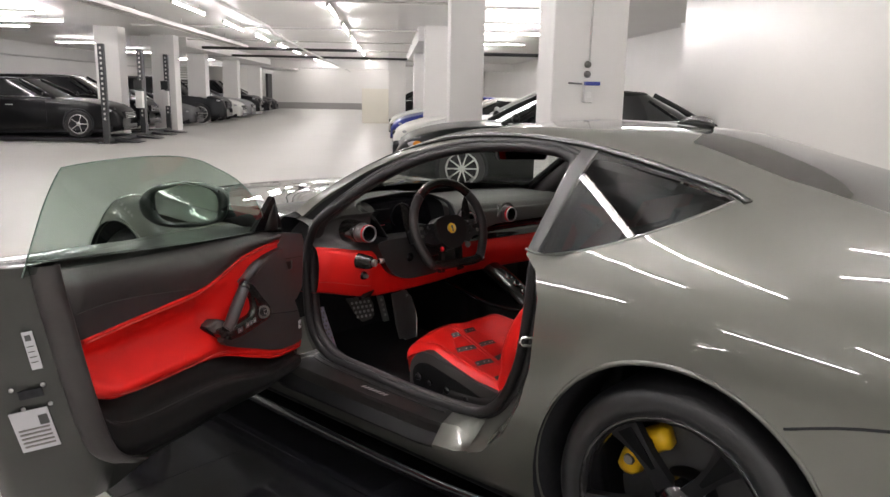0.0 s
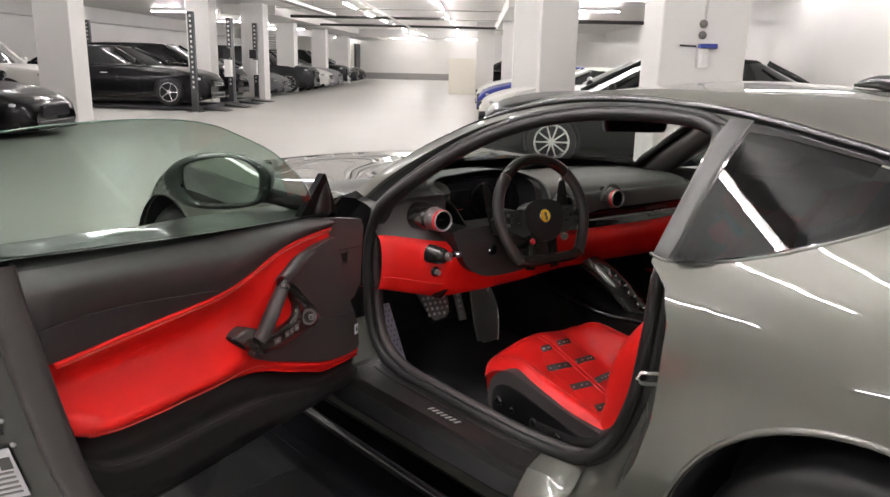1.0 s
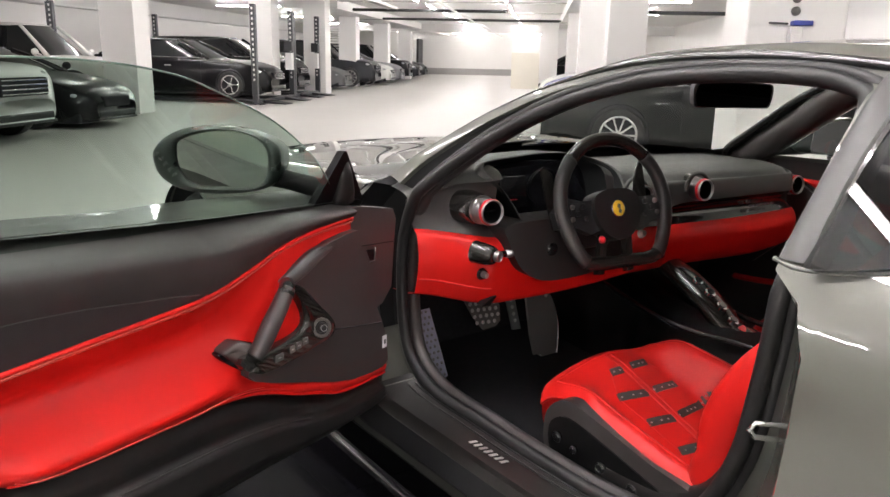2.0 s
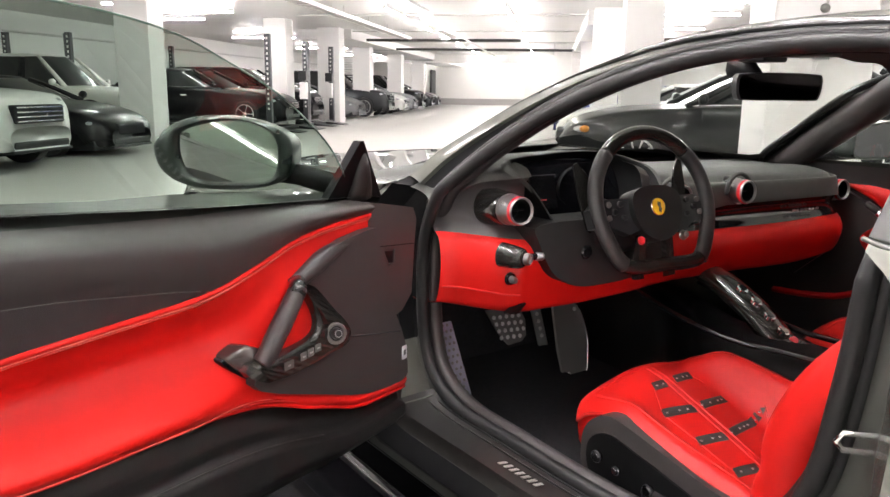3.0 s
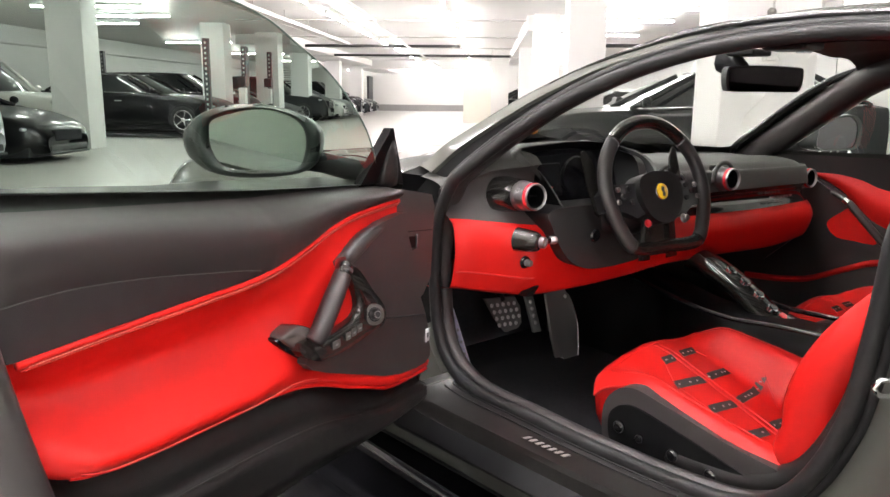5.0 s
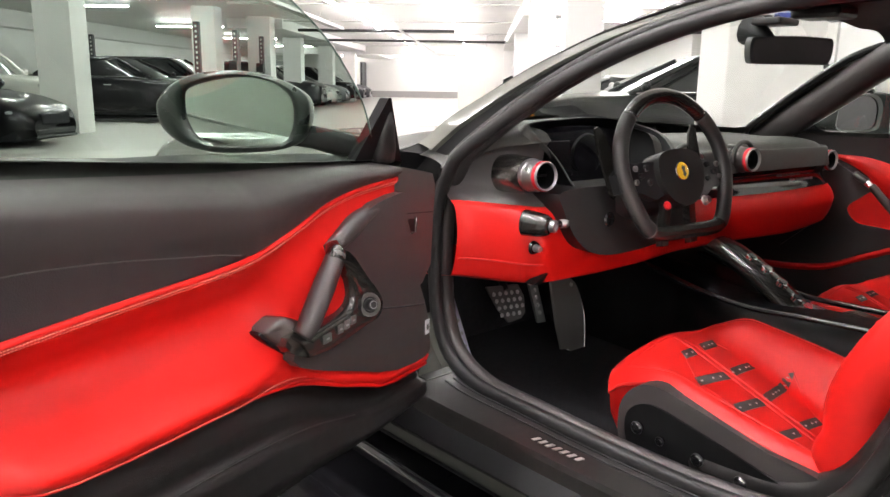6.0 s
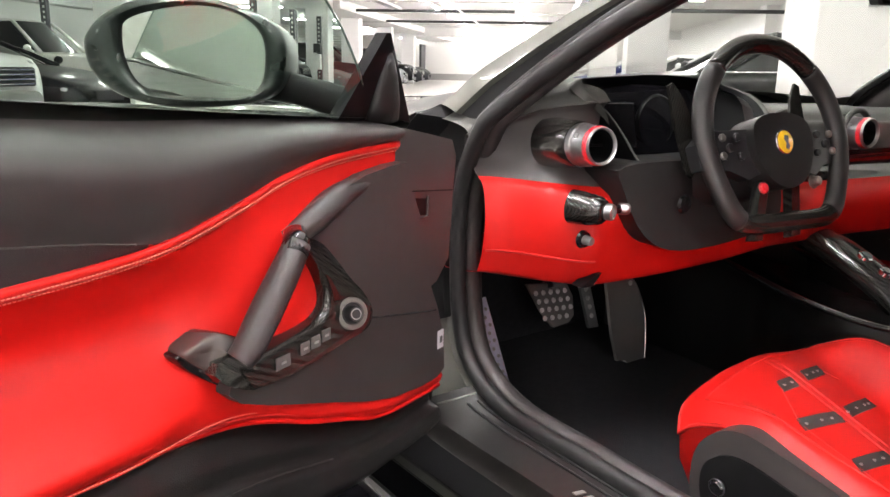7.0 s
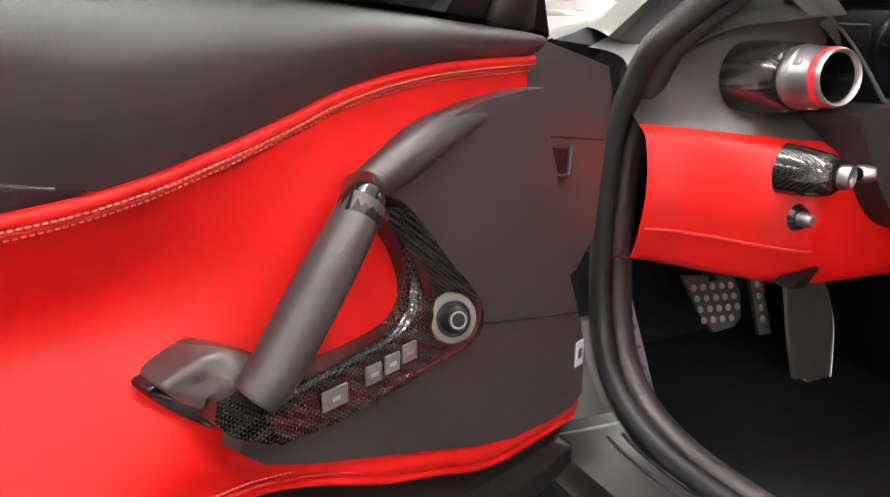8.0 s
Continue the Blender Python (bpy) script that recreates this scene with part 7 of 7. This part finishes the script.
def parked_car(kind, rgb, place, turn, label, z0=ZG, rim=None, spokes=10, grille="bars", group="cars parked along the aisle", amber=False):
    """A parked car built round the origin, nose towards local +y, then moved to its place."""
    S = SHAPES[kind]
    Ln, W = S["L"], S["W"]
    e = thing("parked_car", (0, 0, 0), label, "car", group)
    paint = car_paint(rgb)
    belt = curve1([q * Ln for q, _ in S["belt"]], [z for _, z in S["belt"]])
    plan = curve1([-.5 * Ln, -.47 * Ln, -.40 * Ln, -.2 * Ln, .2 * Ln, .36 * Ln, .45 * Ln, .49 * Ln, .5 * Ln], [.76, .86, .97, 1.0, 1.0, .97, .87, .72, .62])
    n, verts = 46, []
    for y in np.linspace(-.5 * Ln, .5 * Ln, n):
        y = float(y)
        w, zh, zb = W * plan(y), belt(y), S["zb"]
        half = spline([(w * .90, zb), (w * .985, zb + .10), (w, zb + .45 * (zh - zb)), (w * .985, zb + .72 * (zh - zb)), (w * .93, zh - .035), (w * .80, zh), (w * .45, zh + .022), (0, zh + .028)], 22)
        row_ = [(-float(p[0]), y, float(p[1])) for p in half]
        row_ += [(-a, b, c) for a, b, c in row_[-2::-1]]
        verts += row_
    nv_ = 43
    faces = grid_faces(n, nv_)
    faces += [tuple(range(nv_))[::-1], tuple((n - 1) * nv_ + k for k in range(nv_))]
    body = link_mesh("car_body", verts, faces, paint, e, "glossy painted car body", smooth=True)
    # greenhouse: window band, roof and pillars
    y0, y1, y2, y3 = [q * Ln for q in S["gh"]]
    zr = S["roof"]
    gv, m_ = [], 15
    lev = np.linspace(0, 1, 6)
    for f in lev:
        zb_ = None
        ya, yb = y0 + (y1 - y0) * f, y3 + (y2 - y3) * f
        hw = W * (.865 + (.66 - .865) * f)
        ring_ = []
        for k in range(48):
            a = 2 * math.pi * k / 48
            c, s = math.cos(a), math.sin(a)
            px = hw * math.copysign(abs(c) ** .42, c)
            py = (ya + yb) / 2 + (yb - ya) / 2 * math.copysign(abs(s) ** .55, s)
            base = belt(py) + .005
            ring_.append((px, py, base + (zr - .05 - base) * f))
        gv += ring_
    gf = [(i * 48 + k, i * 48 + (k + 1) % 48, (i + 1) * 48 + (k + 1) % 48, (i + 1) * 48 + k) for i in range(5) for k in range(48)]
    link_mesh("window_band", gv, gf, CAR_GLASS, e, "dark car windows", smooth=True)
    rv, rings = [], []
    for f, dz in ((1.015, -.065), (1.01, -.03), (.93, -.006), (.6, .012), (.2, .018)):
        for k in range(48):
            a = 2 * math.pi * k / 48
            c, s = math.cos(a), math.sin(a)
            rv.append((W * .665 * f * math.copysign(abs(c) ** .42, c), (y1 + y2) / 2 + (y2 - y1) / 2 * f * math.copysign(abs(s) ** .55, s), zr - .018 + dz))
    rf = [(i * 48 + k, i * 48 + (k + 1) % 48, (i + 1) * 48 + (k + 1) % 48, (i + 1) * 48 + k) for i in range(4) for k in range(48)] + [tuple(4 * 48 + k for k in range(48))]
    link_mesh("roof", rv, rf, paint, e, "painted car roof", smooth=True)
    for sgn in (-1, 1):
        for ya, yb in ((y0 * .97, y1 * 1.0), (y3 * .97, y2 * 1.0), ((y0 + y3) / 2 - .05, (y1 + y2) / 2 - .05)):
            bm = bmesh.new()
            tube(bm, [(sgn * W * .845, ya, belt(ya) - .01), (sgn * W * .76, (ya + yb) / 2, (belt(ya) + zr) / 2 - .02), (sgn * W * .655, yb, zr - .06)], [.05, .038, .035], 8)
            part("pillar", bm, paint, e, "", smooth=True)
        bm = bmesh.new()
        tube(bm, [(sgn * W * .872, float(y), belt(float(y)) + .012) for y in np.linspace(y0 * .95, y3 * .9, 14)], .011, 6)
        part("window_trim", bm, CHROME, e, "bright trim under the windows", smooth=True)
        bm = bmesh.new()
        bmesh.ops.create_uvsphere(bm, u_segments=14, v_segments=8, radius=1, matrix=Matrix.LocRotScale((sgn * (W + .07), y3 * .82, belt(y3 * .82) + .09), None, (.10, .06, .07)))
        tube(bm, [(sgn * W * .86, y3 * .82, belt(y3 * .82) + .02), (sgn * (W + .03), y3 * .82, belt(y3 * .82) + .06)], .02, 6)
        part("side_mirror", bm, paint, e, "", smooth=True)
        # lamps
        yh = .455 * Ln
        zl = belt(yh) - .08
        bm = bmesh.new()
        bmesh.ops.create_uvsphere(bm, u_segments=16, v_segments=10, radius=1, matrix=Matrix.LocRotScale((sgn * W * .70, yh - .02, zl), Euler((radians(-18), 0, sgn * radians(-28))), (.19, .10, .065)))
        hl = part("headlamp", bm, HEADLAMP, e, "clear headlamp", smooth=True)
        if amber:
            bm = bmesh.new()
            bmesh.ops.create_uvsphere(bm, u_segments=12, v_segments=8, radius=1, matrix=Matrix.LocRotScale((sgn * W * .86, yh - .10, zl), Euler((0, 0, sgn * radians(-40))), (.06, .07, .045)))
            part("turn_signal", bm, AMBER, hl, "amber turn signal", smooth=True)
        bm = box(bmesh.new(), (sgn * W * .55 - .13, -.5 * Ln - .012, belt(-.48 * Ln) - .20), (sgn * W * .55 + .13, -.46 * Ln, belt(-.48 * Ln) - .06), .02)
        part("tail_lamp", bm, TAIL, e, "red tail lamp")
        # door joints and handles
        for yd in (y3 * .80, (y0 + y3) / 2 - .05, y0 * .75):
            bm = bmesh.new()
            tube(bm, [(sgn * (W * plan(yd) * 1.0 + .001), yd, S["zb"] + .16), (sgn * (W * plan(yd) + .002), yd, S["zb"] + .45 * (belt(yd) - S["zb"])), (sgn * (W * plan(yd) * .96), yd, belt(yd) - .04)], .006, 5)
            part("door_joint", bm, CARPET, e)
        for yd in (y3 * .80 - .95, y0 * .75 - .0):
            bm = box(bmesh.new(), (sgn * (W * .985) - .012, yd, belt(yd) - .20), (sgn * (W * .985) + .022, yd + .18, belt(yd) - .17), .006)
            part("door_handle", bm, CHROME if kind != "sports" else paint, e, "bright door handle")
        for q in S["axle"]:
            yw = q * Ln
            r = S["wheel"]
            m = axis((sgn * (W * plan(yw) - .03), yw, r), (sgn, 0, 0))
            bm = lathe(bmesh.new(), [(0, .0), (r * 1.12, .034), (r * 1.14, .040), (r * 1.10, .044), (r * .98, .036), (0, .034)], m, 32)
            for v in list(bm.verts):
                if v.co.z < S["zb"]:
                    v.co.z = S["zb"]
            part("wheel_arch", bm, CARPET, e, "", smooth=True)
            road_wheel(e, sgn * (W * plan(yw) + .018), yw, r, r, sgn, rim or RIM_SILVER, spokes)
    # grille, bumper intake, plate
    yg = .5 * Ln
    zg = belt(.47 * Ln)
    gw = W * (.42 if kind != "suv" else .50)
    z1, z2 = zg - (.30 if kind == "suv" else .24), zg - .06
    bm = box(bmesh.new(), (-gw, yg - .22, z1), (gw, yg + .012, z2), .03)
    g = part("grille", bm, CARPET, e, "dark radiator grille")
    if grille == "bars":
        for k in range(4):
            bm = box(bmesh.new(), (-gw * .95, yg + .008, z1 + .03 + (z2 - z1 - .06) * k / 3 - .008), (gw * .95, yg + .024, z1 + .03 + (z2 - z1 - .06) * k / 3 + .008), .003)
            part("grille_bar", bm, CHROME, g)
    elif grille == "vertical":
        for k in range(9):
            x = -gw * .9 + gw * 1.8 * k / 8
            bm = box(bmesh.new(), (x - .008, yg + .008, z1 + .02), (x + .008, yg + .024, z2 - .02), .003)
            part("grille_bar", bm, CHROME, g)
    bm = box(bmesh.new(), (-W * .58, yg - .20, S["zb"] + .02), (W * .58, yg + .010, S["zb"] + .13), .03)
    part("lower_intake", bm, PLASTIC, e, "black lower intake")
    bm = box(bmesh.new(), (-W * .62, yg - .3, S["zb"] - .03), (W * .62, yg + .018, S["zb"] + .01), .015)
    part("front_lip", bm, PLASTIC, e)
    bm = box(bmesh.new(), (-W * .85, -.46 * Ln, S["zb"] - .06), (W * .85, .46 * Ln, S["zb"] + .10), .02)
    part("underside", bm, CARPET, e)
    e.matrix_basis = Matrix.Translation(hall(place[0], place[1], z0)) @ pose(0, 0, 0, 0, 0, -44 + turn)
    return e


# turn -90: nose towards +w (left row); turn +90: nose towards -w (right row)
def left_car(kind, rgb, h, nose, label, **k):
    return parked_car(kind, rgb, (nose - SHAPES[kind]["L"] / 2, h), -90, label, **k)


def right_car(kind, rgb, h, nose, label, **k):
    return parked_car(kind, rgb, (nose + SHAPES[kind]["L"] / 2, h), 90, label, **k)


BLACK, WHITE, GREYP = (.006, .006, .007), (.62, .62, .60), (.10, .10, .105)
left_car("sedan", BLACK, 20.45, -6.75, "black four-door sedan standing on a parking lift", z0=ZG + .12, spokes=5, amber=True)
left_car("estate", BLACK, 23.75, -7.1, "black van-like estate car on a parking lift", z0=ZG + .12)
left_car("suv", (.66, .66, .65), 10.45, -6.75, "large white luxury off-roader with a mesh grille", spokes=8)
left_car("sports", BLACK, 13.05, -6.98, "low black sports car with a glossy bonnet", grille="none", rim=PIANO)
left_car("suv", (.62, .61, .58), 17.3, -8.9, "white off-roader parked beside a lift")
left_car("sedan", (.10, .008, .010), 14.6, -9.3, "dark red car parked behind the column")
left_car("sports", (.12, .12, .125), 29.2, -7.1, "grey sports coupe parked nose out", grille="vertical")
left_car("suv", (.030, .031, .034), 32.1, -6.6, "dark grey off-roader parked nose out")
left_car("sedan", WHITE, 34.9, -6.5, "white sedan with a chrome grille", grille="vertical")
left_car("sedan", (.25, .25, .26), 37.7, -6.6, "silver sedan parked nose out")
left_car("suv", BLACK, 40.6, -6.7, "black off-roader parked nose out")
left_car("sedan", (.02, .02, .023), 44.9, -6.9, "dark sedan parked far down the row")
left_car("sedan", (.05, .05, .055), 48.0, -7.0, "dark grey sedan parked far down the row")
right_car("sedan", (.010, .011, .011), 11.55, 0.05, "black four-door saloon with ten-spoke silver wheels", spokes=10, amber=True, rim=mat("bright_alloy", (0.75, 0.75, 0.74), 0.3, metal=0.6), grille="vertical")
right_car("sedan", (.42, .42, .41), 14.75, 0.5, "silver sedan parked beside a column")
right_car("sports", (.66, .66, .63), 17.45, 0.05, "white sports coupe parked nose out", grille="none")
right_car("sports", (.02, .03, .20), 21.35, 0.0, "deep blue sports coupe parked nose out", grille="none")
right_car("sports", WHITE, 24.6, -0.05, "white sports car parked nose out", grille="none")
right_car("sedan", BLACK, 36.0, -1.3, "black car partly hidden behind a board")


# four-post parking lifts
def parking_lift(h0, h1, w_front, w_rear):
    e = thing("parking_lift", hall(w_front, (h0 + h1) / 2, ZG), "dark grey four-post parking lift with perforated posts", "car lift", "parking lifts along the wall")

    def put(name, lo, hi, material, label="", bev=.006, parent=None):
        bm = box(bmesh.new(), lo, hi, bev, seg=1)
        bmesh.ops.transform(bm, matrix=HALL, verts=bm.verts)
        return part(name, bm, material, parent or e, label)
    for h in (h0, h1):
        for w in (w_front, w_rear):
            p = put("post", (w - .07, h - .06, ZG), (w + .07, h + .06, 2.36), LIFT, "dark grey steel post")
            for k in range(15):
                z = .55 + k * .12
                put("slot", (w - .022, h - .064, z), (w + .022, h - .0605, z + .055), PIPE, "", 0.0, p)
            put("base_plate", (w - .18, h - .16, ZG), (w + .18, h + .16, ZG + .02), LIFT)
    for h in (h0 + .35, h1 - .85):
        put("runway", (w_rear + .1, h, ZG + .03), (w_front - .1, h + .52, ZG + .115), LIFT, "dark steel runway")
        bm = bmesh.new()
        prism(bm, [(0, .03), (.75, .0), (.75, .012), (0, .115)], h, h + .52, lambda a, b, d: HALL @ Vector((w_front - .1 + a, d, ZG + b)))
        part("ramp", bm, LIFT, e, "sloping drive-on ramp")
    for w in (w_front, w_rear):
        put("cross_beam", (w - .06, h0 + .05, ZG + .03), (w + .06, h1 - .05, ZG + .12), LIFT)
    u = put("power_unit", (w_front - .12, h1 - .28, 1.28), (w_front + .10, h1 - .07, 1.55), PLASTIC, "black lift motor")
    put("control_box", (w_front - .10, h1 - .26, .78), (w_front + .08, h1 - .07, 1.24), WHITE_STEEL, "pale control box")
    return e


parking_lift(19.3, 22.15, -6.95, -12.2)
parking_lift(22.6, 25.0, -7.05, -12.4)
parking_lift(16.0, 18.9, -11.9, -13.6)
